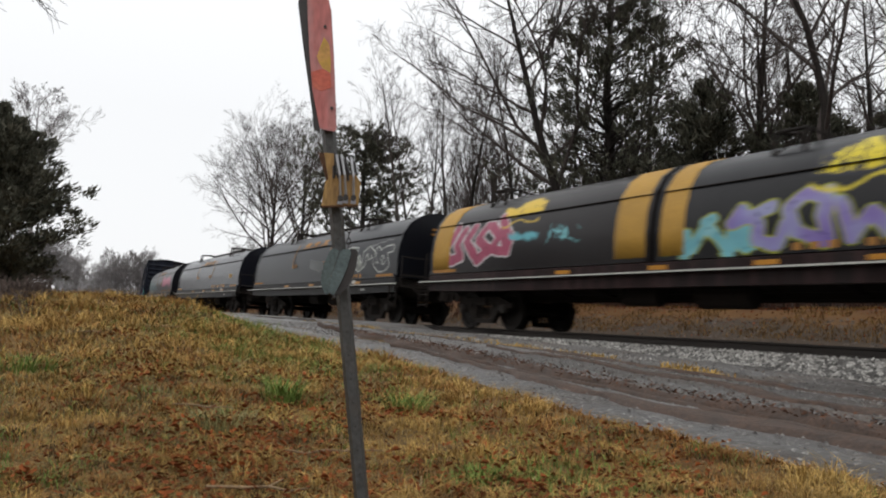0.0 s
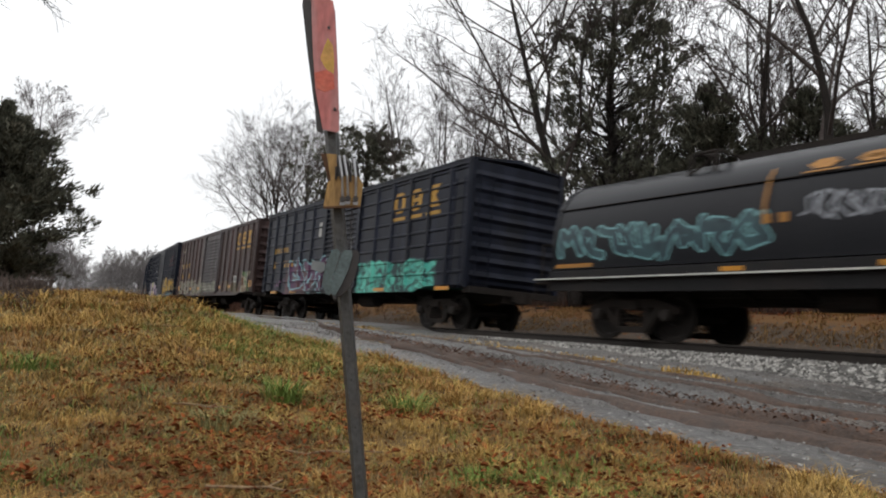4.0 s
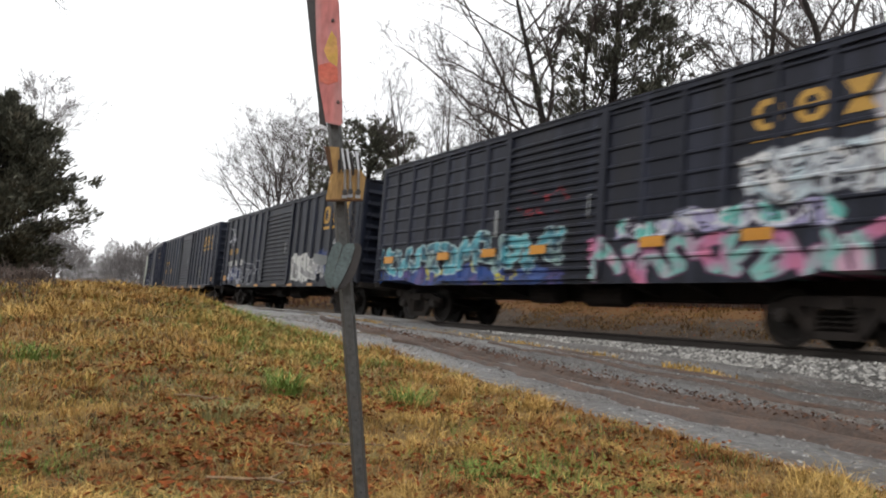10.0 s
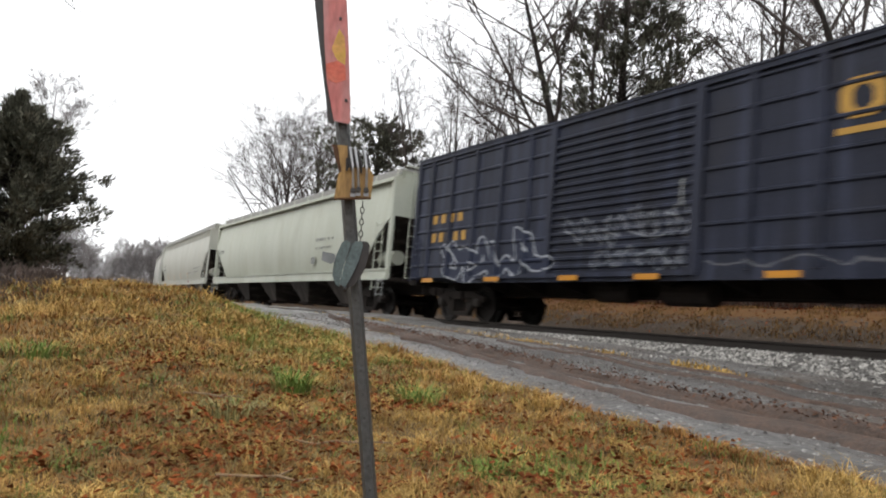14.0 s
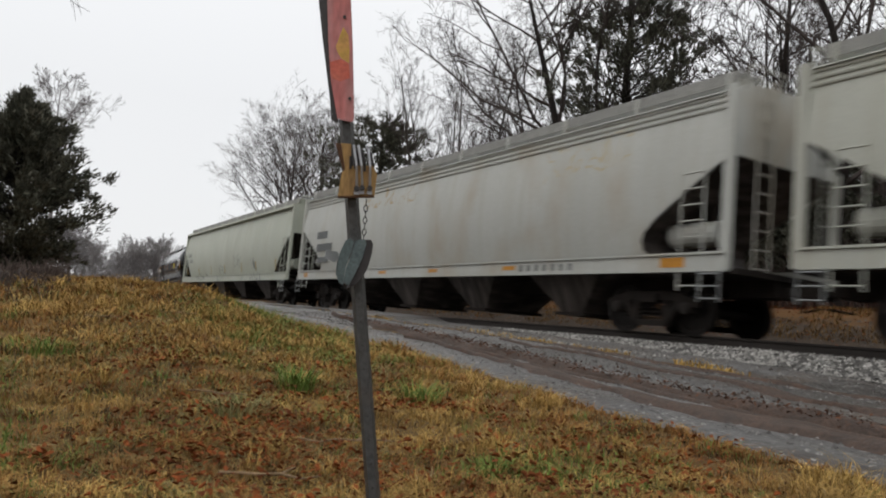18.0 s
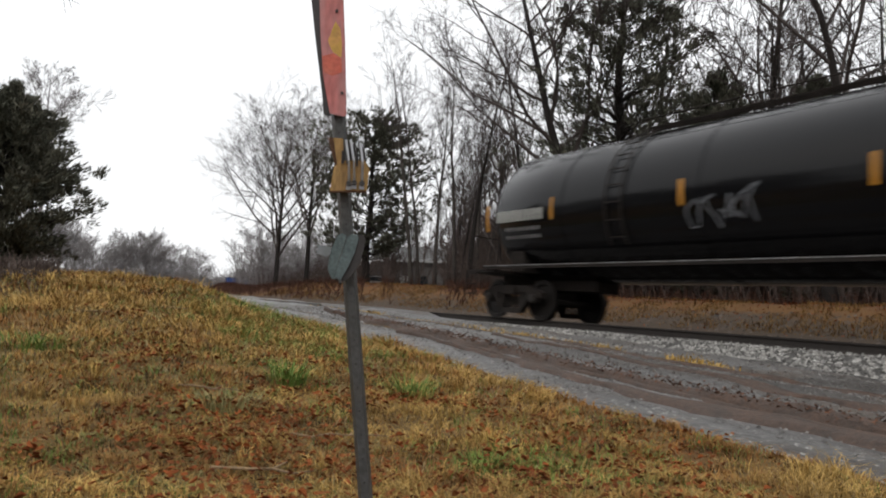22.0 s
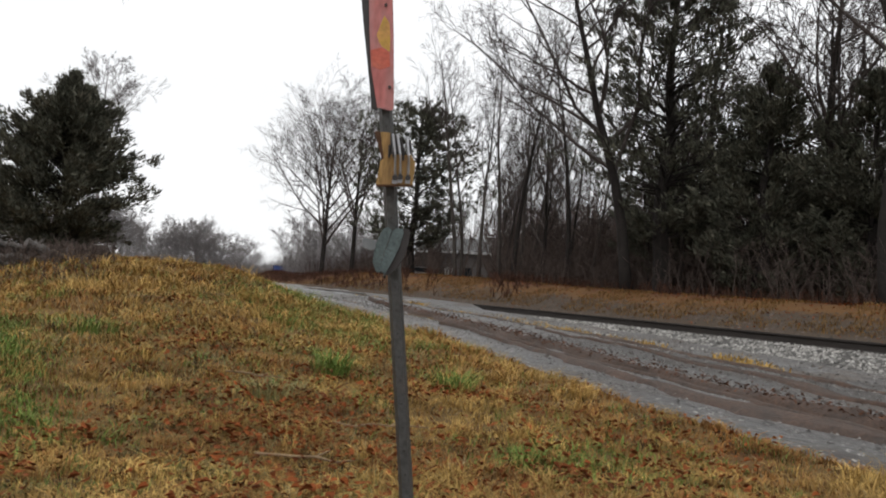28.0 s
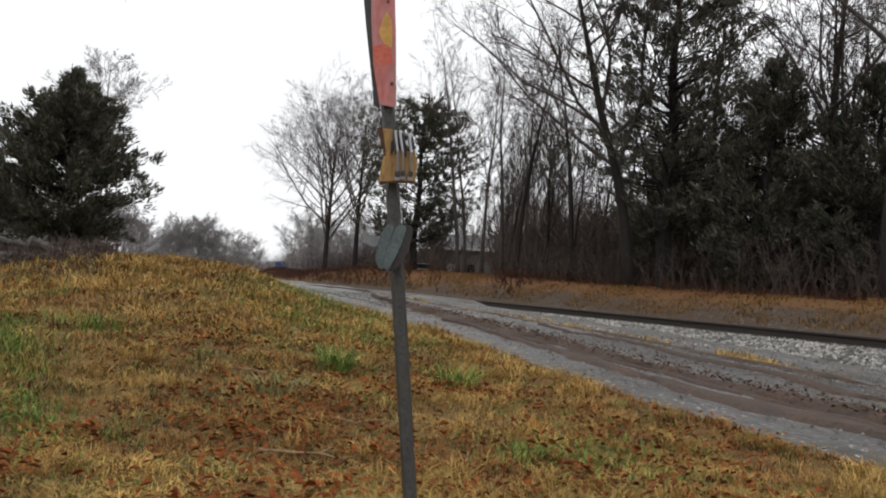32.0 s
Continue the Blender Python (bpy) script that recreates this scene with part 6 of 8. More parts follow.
# near branch tips high up at the edge of the sky
def overhanging_tree(x, y):
    """A tree whose one long drooping bough reaches out towards the lane."""
    trunk, crown = bare_tree(91, 9.5, 0.17, (0.02, -0.05), 0.62, 7, 0.45, 3, (5, 4), 0.6)
    rnd = random.Random(92)
    bough = [Vector(p) for p in ((0, 0, 4.6), (0.1, 2.0, 5.9), (0.0, 4.0, 6.2), (0.1, 5.3, 5.75), (0.0, 6.2, 5.35))]
    crown.tube(bough, [0.07, 0.05, 0.035, 0.02, 0.008], 6, caps=False)
    for k in range(22):
        f = 2.3 + 1.7 * k / 22
        j = min(3, int(f))
        q = bough[j].lerp(bough[j + 1], f - j)
        d = Vector((rnd.gauss(0, 0.5), rnd.uniform(0.3, 1.0), rnd.uniform(-0.75, 0.15))).normalized()
        tip = q + d * rnd.uniform(0.4, 0.9)
        mid = q.lerp(tip, 0.5) + Vector((0, 0, rnd.uniform(-0.08, 0.03)))
        crown.tube([q, mid, tip], [0.010, 0.007, 0.004], 4, caps=False)
        for m in range(4):
            e = mid.lerp(tip, m / 4)
            crown.tube([e, e + turned(d, rnd.uniform(0.4, 1.0), rnd.uniform(0, 6.283)) * rnd.uniform(0.12, 0.35)], [0.005, 0.003], 3, caps=False)
    tree_thing("bare_tree", *meshes((trunk, crown), BARK, TWIG), None, None, x, y, "leafless tree whose drooping bough reaches over the rise")


overhanging_tree(-14.0, -17.6)
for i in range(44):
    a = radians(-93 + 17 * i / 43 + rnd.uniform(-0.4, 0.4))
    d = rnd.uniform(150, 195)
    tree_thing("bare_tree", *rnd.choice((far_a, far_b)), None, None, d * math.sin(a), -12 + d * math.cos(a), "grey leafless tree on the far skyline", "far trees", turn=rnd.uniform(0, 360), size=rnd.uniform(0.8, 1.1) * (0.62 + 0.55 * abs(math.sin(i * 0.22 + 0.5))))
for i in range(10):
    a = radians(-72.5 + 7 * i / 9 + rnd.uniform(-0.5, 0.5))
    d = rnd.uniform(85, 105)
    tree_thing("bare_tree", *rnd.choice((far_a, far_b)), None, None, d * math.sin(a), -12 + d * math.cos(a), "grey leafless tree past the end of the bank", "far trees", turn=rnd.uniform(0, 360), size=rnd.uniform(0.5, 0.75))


def brush(name, seed, n, place, tall, mat, label, thick=0.009):
    """Tangle of thin winter stems, each with a few side twigs."""
    rnd = random.Random(seed)
    s = Shape()
    for i in range(n):
        x, y = place(rnd)
        if thin_here(x, y) and rnd.random() < 0.96:
            continue
        z = float(ground_z(x, y))
        h = tall * rnd.uniform(0.35, 1.0)
        d = Vector((rnd.gauss(0, 0.22), rnd.gauss(0, 0.22), 1)).normalized()
        p = Vector((x, y, z - 0.05))
        line = [p]
        for k in range(3):
            d = (d + Vector((rnd.gauss(0, 0.2), rnd.gauss(0, 0.2), 0.05))).normalized()
            line.append(line[-1] + d * h / 3)
        s.tube(line, [thick * 1.5, thick * 1.2, thick, thick * 0.5], 3, caps=False)
        for k in range(5):
            f = rnd.uniform(0.3, 1.0) * 3
            j = min(2, int(f))
            q = line[j].lerp(line[j + 1], f - j)
            e = turned(d, rnd.uniform(0.4, 1.1), rnd.uniform(0, 6.283))
            s.tube([q, q + e * h * rnd.uniform(0.15, 0.4)], [thick * 0.8, thick * 0.4], 3, caps=False)
    me = bpy.data.meshes.new(name)
    me.from_pydata(s.v, [], s.f)
    me.materials.append(mat)
    return tagged(new(name, me), label, "brush", kind="stuff")


def along_bank(lo, hi, a=-78.0, b=8.0):
    def place(rnd):
        x = rnd.uniform(a, b)
        return x, float(bend(x)) + rnd.uniform(lo, hi)
    return place


brush("undergrowth", 1, 2600, along_bank(8.8, 14.0), 2.4, BRUSH, "tangled brown winter undergrowth at the foot of the wood", 0.012)
brush("undergrowth", 2, 3000, along_bank(13.0, 26.0), 3.8, BRUSH, "tall bare saplings and brush inside the wood", 0.02)
brush("undergrowth", 5, 4600, lambda r: (lambda x: (x, float(bend(x)) + r.uniform(15, 40)))(r.uniform(-66, 6)), 7.5, BRUSH, "tall grey-brown saplings filling the wood", 0.03)
brush("undergrowth", 6, 1700, lambda r: (r.uniform(-85, -28), r.uniform(42, 60)), 9.5, BRUSH, "grey-brown saplings at the back of the wood", 0.045)
brush("hedge", 3, 3000, lambda r: (r.uniform(-190, -150), r.uniform(-20, 27)), 4.2, HAZED_TWIG, "far grey hedge and scrub along the skyline", 0.03)
brush("hedge", 11, 2600, lambda r: (r.uniform(-215, -165), r.uniform(24, 70)), 5.5, HAZED_TWIG, "low grey scrub where the line bends away", 0.035)
brush("hedge", 4, 2200, lambda r: (lambda x: (x, float(bend(x)) + r.uniform(9, 30)))(r.uniform(-112, -66)), 4.4, HAZED_TWIG, "grey scrub past the end of the bank", 0.022)
RUST_SCRUB = material("russet_winter_scrub", (0.115, 0.055, 0.036), (0.062, 0.036, 0.028), 0.95, scale=0.8, fine=12, bump=0, island=0.5, spec=0.1)
brush("bank_scrub", 7, 3600, along_bank(4.6, 8.8, -112.0, -26.0), 0.55, RUST_SCRUB, "low russet scrub and dead weeds on the bank past the rails", 0.014)
brush("bank_scrub", 8, 1500, along_bank(7.6, 9.4, -40.0, 8.0), 0.5, RUST_SCRUB, "dead russet weeds at the foot of the wood", 0.008)
# ================= ground cover =================
TAN_GRASS = material("dead_tan_grass", (0.62, 0.41, 0.13), (0.27, 0.165, 0.058), 0.95, scale=1.5, fine=8, bump=0, island=0.45, amount=0.3, spec=0.1)
RUSSET_GRASS = material("russet_dead_grass", (0.45, 0.22, 0.066), (0.15, 0.08, 0.033), 0.95, scale=1.8, fine=8, bump=0, island=0.45, amount=0.3, spec=0.1)
GREEN_GRASS = material("green_grass_blades", (0.115, 0.205, 0.038), (0.20, 0.245, 0.058), 0.8, scale=2, fine=12, bump=0, island=0.4, amount=0.3, spec=0.2)
LEAF = material("fallen_oak_leaves", (0.29, 0.080, 0.024), (0.12, 0.042, 0.018), 0.9, scale=3, fine=20, bump=0, island=0.45, amount=0.3, spec=0.05)
DARK_GRASS = material("dark_brown_grass", (0.055, 0.036, 0.02), (0.035, 0.026, 0.016), 0.95, scale=2, fine=12, bump=0, island=0.4, amount=0.3, spec=0.1)
OLIVE_STRAW = material("pale_olive_straw", (0.33, 0.29, 0.13), (0.20, 0.19, 0.085), 0.9, scale=3, fine=20, bump=0, island=0.35, spec=0.15)
STRAW = material("bleached_straw", (0.50, 0.40, 0.23), (0.34, 0.25, 0.13), 0.9, scale=3, fine=20, bump=0, island=0.3, spec=0.15)
STONE = material("limestone_ballast", (0.35, 0.34, 0.32), (0.19, 0.18, 0.165), 0.9, scale=5, fine=40, bump=0.4, island=0.7)
BANK_GRASS = material("dull_bank_grass", (0.25, 0.145, 0.05), (0.13, 0.075, 0.032), 0.95, scale=2.0, fine=8, bump=0, island=0.45, amount=0.3, spec=0.1)
WEATHERED = material("weathered_grey_wood", (0.125, 0.112, 0.102), (0.05, 0.044, 0.04), 0.9, scale=5, fine=30, bump=0.6, stretch=(0.3, 2, 2))
TRODDEN = material("trodden_brown_leaves", (0.14, 0.058, 0.028), (0.065, 0.034, 0.021), 0.85, scale=3, fine=20, bump=0, island=0.5, amount=0.3, spec=0.2)
CLOD = material("wet_mud_clods", (0.075, 0.058, 0.046), (0.045, 0.036, 0.03), 0.6, scale=4, fine=30, bump=0.5, island=0.45)
RUBBLE = material("dirt_rubble", (0.11, 0.085, 0.068), (0.065, 0.05, 0.04), 0.9, scale=3, fine=30, bump=0.4, island=0.6)
MUD = material("brown_leafy_mud", (0.085, 0.045, 0.027), (0.042, 0.027, 0.019), 0.75, scale=4.5, fine=35, bump=0.8, amount=0.8)


GRAVEL = material("lane_gravel", (0.22, 0.21, 0.2), (0.12, 0.115, 0.11), 0.9, scale=5, fine=40, bump=0.3, island=0.75)


def fast(name, verts, faces, mat, label, category):
    me = bpy.data.meshes.new(name)
    me.from_pydata(verts, [], faces)
    me.materials.append(mat)
    return tagged(new(name, me), label, category, kind="stuff")


def field(rng, n, near, far, a0=-104.0, a1=-12.0):
    """Points strewn round the viewpoint's side of the lane, thinning with distance."""
    a = np.radians(rng.uniform(a0, a1, n))
    d = near * (far / near) ** rng.uniform(0, 1, n)
    return EYE.x + d * np.sin(a), EYE.y + d * np.cos(a), d


def patchy(x, y, scale, seed):
    return np.array([noise.noise(Vector((u * scale, v * scale, seed))) for u, v in zip(x, y)])


def blades(name, x, y, rng, tall, wide, mat, label, lean=0.9):
    """Blades of two joined faces each, bent over."""
    n = len(x)
    z = ground_top(x, y)
    h = tall * rng.uniform(0.4, 1.25, n)
    az = rng.uniform(0, 2 * np.pi, n)
    ln = h * lean * rng.uniform(0.2, 1.4, n)
    ux, uy = np.cos(az), np.sin(az)
    w = wide * rng.uniform(0.6, 1.4, n)
    sx, sy = -uy * w, ux * w
    v = np.empty((n, 5, 3))
    v[:, 0] = np.stack([x - sx, y - sy, z - 0.02], 1)
    v[:, 1] = np.stack([x + sx, y + sy, z - 0.02], 1)
    v[:, 2] = np.stack([x + sx * 0.8 + ux * ln * 0.3, y + sy * 0.8 + uy * ln * 0.3, z + h * 0.65], 1)
    v[:, 3] = np.stack([x - sx * 0.8 + ux * ln * 0.3, y - sy * 0.8 + uy * ln * 0.3, z + h * 0.65], 1)
    v[:, 4] = np.stack([x + ux * ln, y + uy * ln, z + h], 1)
    i = np.arange(n)[:, None] * 5
    f = [tuple(q) for q in (i + np.array([[0, 1, 2, 3]])).tolist()] + [tuple(q) for q in (i + np.array([[3, 2, 4]])).tolist()]
    return fast(name, v.reshape(-1, 3).tolist(), f, mat, label, "grass")


GREEN_PATCHES = ((-5.9, -12.2, 0.45, 0.14, 1500), (-4.9, -12.05, 0.3, 0.12, 900), (-3.8, -12.0, 0.22, 0.10, 600), (-9.5, -9.2, 0.8, 0.35, 2200), (-12.0, -8.2, 1.6, 0.25, 2600), (-16.5, -7.35, 2.5, 0.2, 2600), (-24.0, -7.2, 4.0, 0.25, 2200), (-7.0, -9.2, 0.5, 0.3, 1500), (-2.9, -9.7, 0.2, 0.25, 700))


def lay_grass():
    rng = np.random.default_rng(5)
    for name, n, mat, tall, wide, pick, label in (
            ("grass", 150000, TAN_GRASS, 0.040, 0.0028, lambda p, q: p > -0.05, "short dead tan grass on the rise"),
            ("grass", 110000, RUSSET_GRASS, 0.036, 0.0031, lambda p, q: p < 0.1, "russet matted dead grass on the rise"),
            ("grass", 52000, GREEN_GRASS, 0.036, 0.002, lambda p, q: q > 0.08, "thin green grass among the dead blades"),
            ("straw", 9000, STRAW, 0.03, 0.0024, lambda p, q: q < 0.15, "bleached straw lying in the grass")):
        x, y, d = field(rng, int(n * 1.15), 1.5, 24)
        p, q = patchy(x, y, 0.9, 2) * 0.5 + patchy(x, y, 3.5, 6) * 0.7, patchy(x, y, 0.55, 9) * 0.6 + patchy(x, y, 2.5, 15) * 0.5
        fringe = 0.16 * patchy(x, y, 2.2, 4)
        keep = (y < road_edge(x) + 0.05 + fringe) & pick(p, q)
        x, y, d = x[keep], y[keep], d[keep]
        grow = np.clip(d / 5, 0.8, 2.2) * (1 + 0.9 * patchy(x, y, 4.0, 31))
        blades(name, x, y, rng, tall * grow, wide * grow ** 0.8, mat, label, 4.0 if name == "straw" else 2.7)
    # thinner all round, where the rise goes on behind
    for mat, tall, wide, label in ((TAN_GRASS, 0.05, 0.0045, "short dead tan grass on the rise"), (RUSSET_GRASS, 0.045, 0.005, "russet matted dead grass on the rise")):
        x, y, d = field(rng, 26000, 1.2, 20, -12.0, 256.0)
        keep = y < road_edge(x) + 0.05
        blades("grass", x[keep], y[keep], rng, tall, wide, mat, label, 2.2)
    # tufts that stand out of the sward, and flattened straw
    for n, each, mat, tall, spread, pick, label in (
            (1500, 44, TAN_GRASS, 0.095, 0.04, lambda p: p > 0.0, "tufts of longer tan grass on the rise"),
            (1300, 30, RUSSET_GRASS, 0.065, 0.035, lambda p: p < 0.1, "tufts of russet grass on the rise"),
            (900, 26, GREEN_GRASS, 0.055, 0.045, lambda p: abs(p) > 0.14, "tufts of green grass on the rise"),
            (850, 24, DARK_GRASS, 0.045, 0.045, lambda p: p < 0.2, "dark brown tufts on the rise"),
            (700, 16, STRAW, 0.035, 0.09, lambda p: p > 0.05, "flattened bleached straw on the rise")):
        cx, cy, cd = field(rng, n, 1.7, 20)
        keep = (cy < road_edge(cx) - 0.05) & pick(patchy(cx, cy, 0.8, 13))
        cx, cy, cd = cx[keep], cy[keep], cd[keep]
        g = np.clip(cd / 5, 0.7, 2.2)
        m = len(cx)
        x = np.repeat(cx, each) + rng.normal(0, 1, m * each) * np.repeat(spread * g, each)
        y = np.repeat(cy, each) + rng.normal(0, 1, m * each) * np.repeat(spread * g, each)
        k = np.repeat(g, each)
        blades("grass", x, y, rng, tall * k ** 0.6 * np.repeat(rng.uniform(0.6, 1.3, m), each), 0.0022 * k, mat, label, 3.6 if mat == STRAW else 1.9)
    # olive thatch over the upper part of the rise
    x, y, d = field(rng, 42000, 1.8, 16, -104.0, -62.0)
    keep = (y < road_edge(x) - 0.4) & (patchy(x, y, 0.6, 51) + 0.5 * patchy(x, y, 2.6, 53) > 0.02)
    grow = np.clip(d[keep] / 5, 0.8, 2.2)
    blades("grass", x[keep], y[keep], rng, 0.030 * grow, 0.0028 * grow, OLIVE_STRAW, "matted olive thatch on the rise", 3.4)
    # long bleached stems lying flat
    x, y, d = field(rng, 3600, 2.0, 14)
    keep = (y < road_edge(x) - 0.1) & (patchy(x, y, 0.7, 41) > -0.1)
    blades("straw", x[keep], y[keep], rng, 0.028 * np.clip(d[keep] / 5, 0.8, 1.8), 0.0022 * np.clip(d[keep] / 4, 0.8, 2.0), STRAW, "long bleached stems lying in the grass", 8.0)
    # patches of green sward
    for gx, gy, sx, sy, n in GREEN_PATCHES:
        blades("grass", rng.normal(gx, sx, n), rng.normal(gy, sy, n), rng, 0.05 * (max(1, -gx / 6)) ** 0.7, 0.0032 * max(1, -gx / 6), GREEN_GRASS, "patch of fresh green grass among the dead grass", 1.3)
    # along the foot of the track and on the far bank
    x, y = rng.uniform(-26, -6, 11000), rng.uniform(-4.3, -2.5, 11000)
    keep = patchy(x, y, 1.1, 3) + 0.5 * patchy(x, y, 4.0, 23) > 0.16
    blades("grass", x[keep], y[keep], rng, 0.09, 0.009, TAN_GRASS, "tufts of tan grass beside the ballast")
    x, y = 8 - 62 * rng.uniform(0, 1, 60000) ** 1.3, rng.uniform(4.6, 8.8, 60000)
    y = y + bend(x)
    keep = patchy(x, y, 0.5, 6) + 0.6 * patchy(x, y, 2.0, 16) > 0.0
    blades("grass", x[keep], y[keep], rng, 0.10, 0.009, BANK_GRASS, "rough russet grass on the bank past the rails")
    x, y = rng.uniform(-60, 6, 9000), rng.uniform(5.2, 7.6, 9000)
    y = y + bend(x)
    keep = patchy(x, y, 0.5, 8) > 0.22
    blades("grass", x[keep], y[keep], rng, 0.09, 0.012, BANK_GRASS, "tan grass on the bank past the rails")


lay_grass()


def lay_leaves(name, x, y, size, seed, label, lift=0.02, mat=None):
    rnd = random.Random(seed)
    v, f = [], []
    for a, b in zip(x, y):
        z = float(ground_top(a, b)) + lift + rnd.uniform(0, 0.03)
        t, s = rnd.uniform(0, 6.283), size * rnd.uniform(0.6, 1.4)
        u = Vector((math.cos(t), math.sin(t), rnd.uniform(-0.5, 0.6)))
        w = Vector((-math.sin(t), math.cos(t), rnd.uniform(-0.5, 0.5)))
        c = Vector((a, b, z))
        i = len(v)
        cup = Vector((0, 0, s * rnd.uniform(-0.3, 0.7)))
        v += [tuple(c - u * s), tuple(c - u * s * 0.3 + w * s * 0.55 + cup), tuple(c + u * s * 0.5 + w * s * 0.4 + cup), tuple(c + u * s), tuple(c + u * s * 0.4 - w * s * 0.5 + cup), tuple(c - u * s * 0.35 - w * s * 0.45 + cup)]
        f += [(i, i + 1, i + 2, i + 3), (i, i + 3, i + 4, i + 5)]
    fast(name, v, f, mat or LEAF, label, "leaves")


rng = np.random.default_rng(11)
lx, ly, ld = field(rng, 16000, 1.6, 14)
keep = (ly < road_edge(lx) + 0.2) & (patchy(lx, ly, 1.0, 21) > 0.16)
lay_leaves("fallen_leaves", lx[keep], ly[keep], 0.015, 1, "reddish-brown oak leaves fallen in the grass")
for cx, cy, sx, sy, n in ((-3.5, -11.15, 0.35, 0.2, 260), (-4.0, -10.6, 0.3, 0.18, 160), (-4.35, -9.35, 0.25, 0.3, 150), (-3.2, -8.9, 0.3, 0.3, 140), (-2.6, -10.2, 0.25, 0.3, 160), (-6.0, -10.9, 0.4, 0.25, 160), (-2.5, -11.4, 0.2, 0.3, 120)):
    lay_leaves("fallen_leaves", rng.normal(cx, sx * 1.2, n * 2), rng.normal(cy, sy * 1.2, n * 2), 0.016, int(n + cx * 7), "drift of red-brown oak leaves in the grass", 0.025)
for i in range(46):
    cx, cy, cd = (float(v[0]) for v in field(rng, 1, 2.2, 9.0, -96.0, -38.0))
    if cy < float(road_edge(cx)) - 0.15:
        m = int(rng.integers(14, 46))
        lay_leaves("fallen_leaves", rng.normal(cx, 0.07 + 0.02 * cd, m), rng.normal(cy, 0.06 + 0.015 * cd, m), 0.020, 300 + i, "heap of curled red-brown oak leaves in the grass", 0.03)
lx, ly = rng.uniform(-48, 6, 9000), 4.2 + 6.0 * rng.uniform(0, 1, 9000) ** 0.7
lay_leaves("fallen_leaves", lx, ly + bend(lx), 0.032, 3, "brown leaf litter on the bank")


def clump(x, y, n, tall, mat, label, seed, spread=0.10):
    """A tuft of long arching blades."""
    rnd = random.Random(seed)
    s = Shape()
    z = float(ground_top(x, y))
    for i in range(n):
        a, h = rnd.uniform(0, 6.283), tall * rnd.uniform(0.25, 1.2)
        r = spread * rnd.random() ** 0.5
        bx, by = r * math.cos(a), r * math.sin(a)
        t = a + rnd.uniform(-0.7, 0.7)
        ux, uy, w = math.cos(t), math.sin(t), rnd.uniform(0.003, 0.006)
        o = rnd.uniform(0.4, 1.7) * h
        line = [(0, -0.03), (0.18 * o, h * 0.55), (0.55 * o, h * 0.9), (o, h * rnd.uniform(0.5, 0.95))]
        i0 = len(s.v)
        for k, (d, q) in enumerate(line):
            ww = w * (1 - k / 3.4)
            s.v += [(bx + ux * d - uy * ww, by + uy * d + ux * ww, q), (bx + ux * d + uy * ww, by + uy * d - ux * ww, q)]
        s.f += [(i0 + 2 * k, i0 + 2 * k + 1, i0 + 2 * k + 3, i0 + 2 * k + 2) for k in range(3)]
    me = bpy.data.meshes.new("grass_clump")
    me.from_pydata(s.v, [], s.f)
    me.materials.append(mat)
    ob = new("grass_clump", me)
    ob.location = (x, y, z)
    tagged(ob, label, "grass clump", "clumps of grass", "stuff")


for x, y, n, tall, m, lab, sd, sp in (
        (-4.94, -10.12, 190, 0.17, GREEN_GRASS, "lush green grass clump in the dead grass", 1, 0.13), (-4.62, -9.33, 170, 0.15, GREEN_GRASS, "lush green grass clump in the dead grass", 2, 0.16),
        (-2.95, -9.85, 150, 0.07, GREEN_GRASS, "low green clump in the dead grass", 3, 0.14), (-4.22, -10.72, 150, 0.10, OLIVE_STRAW, "flopped pale olive grass clump", 4, 0.16),
        (-6.1, -11.6, 160, 0.10, GREEN_GRASS, "low green clump in the dead grass", 5, 0.28), (-7.4, -9.75, 110, 0.10, GREEN_GRASS, "small green clump near the lane", 6, 0.2),
        (-8.1, -8.65, 130, 0.12, GREEN_GRASS, "small green clump near the lane", 7, 0.25), (-9.8, -7.9, 160, 0.13, GREEN_GRASS, "green fringe of grass by the lane", 8, 0.4),
        (-12.5, -8.0, 200, 0.16, GREEN_GRASS, "green fringe of grass by the lane", 9, 0.6), (-15.0, -7.9, 200, 0.18, GREEN_GRASS, "green fringe of grass by the lane", 10, 0.7), (-5.4, -12.1, 120, 0.08, GREEN_GRASS, "low green clump in the dead grass", 11, 0.3)):
    clump(x, y, n, tall, m, lab, sd, sp)


DRY_STICK = material("dry_stick_bark", (0.30, 0.20, 0.11), (0.18, 0.12, 0.07), 0.9, scale=6, fine=40, bump=0.3)


def stick(x, y, turn, length, r, seed, label, mat=DRY_STICK):
    rnd = random.Random(seed)
    pts = [Vector((length * (i / 5 - 0.5), rnd.uniform(-0.03, 0.03), 0.012 + rnd.uniform(0, 0.012))) for i in range(6)]
    s = Shape().tube(pts, [r, r * 0.95, r * 0.9, r * 0.8, r * 0.7, r * 0.5], 6)
    s.tube([pts[3], pts[3] + Vector((length * 0.12, length * 0.13, 0.02))], [r * 0.6, r * 0.3], 5)
    ob = part("stick", s, mat, at=pose(x, y, float(ground_top(x, y)) + 0.02, 0, 0, turn))
    tagged(ob, label, "stick", "sticks in the grass")


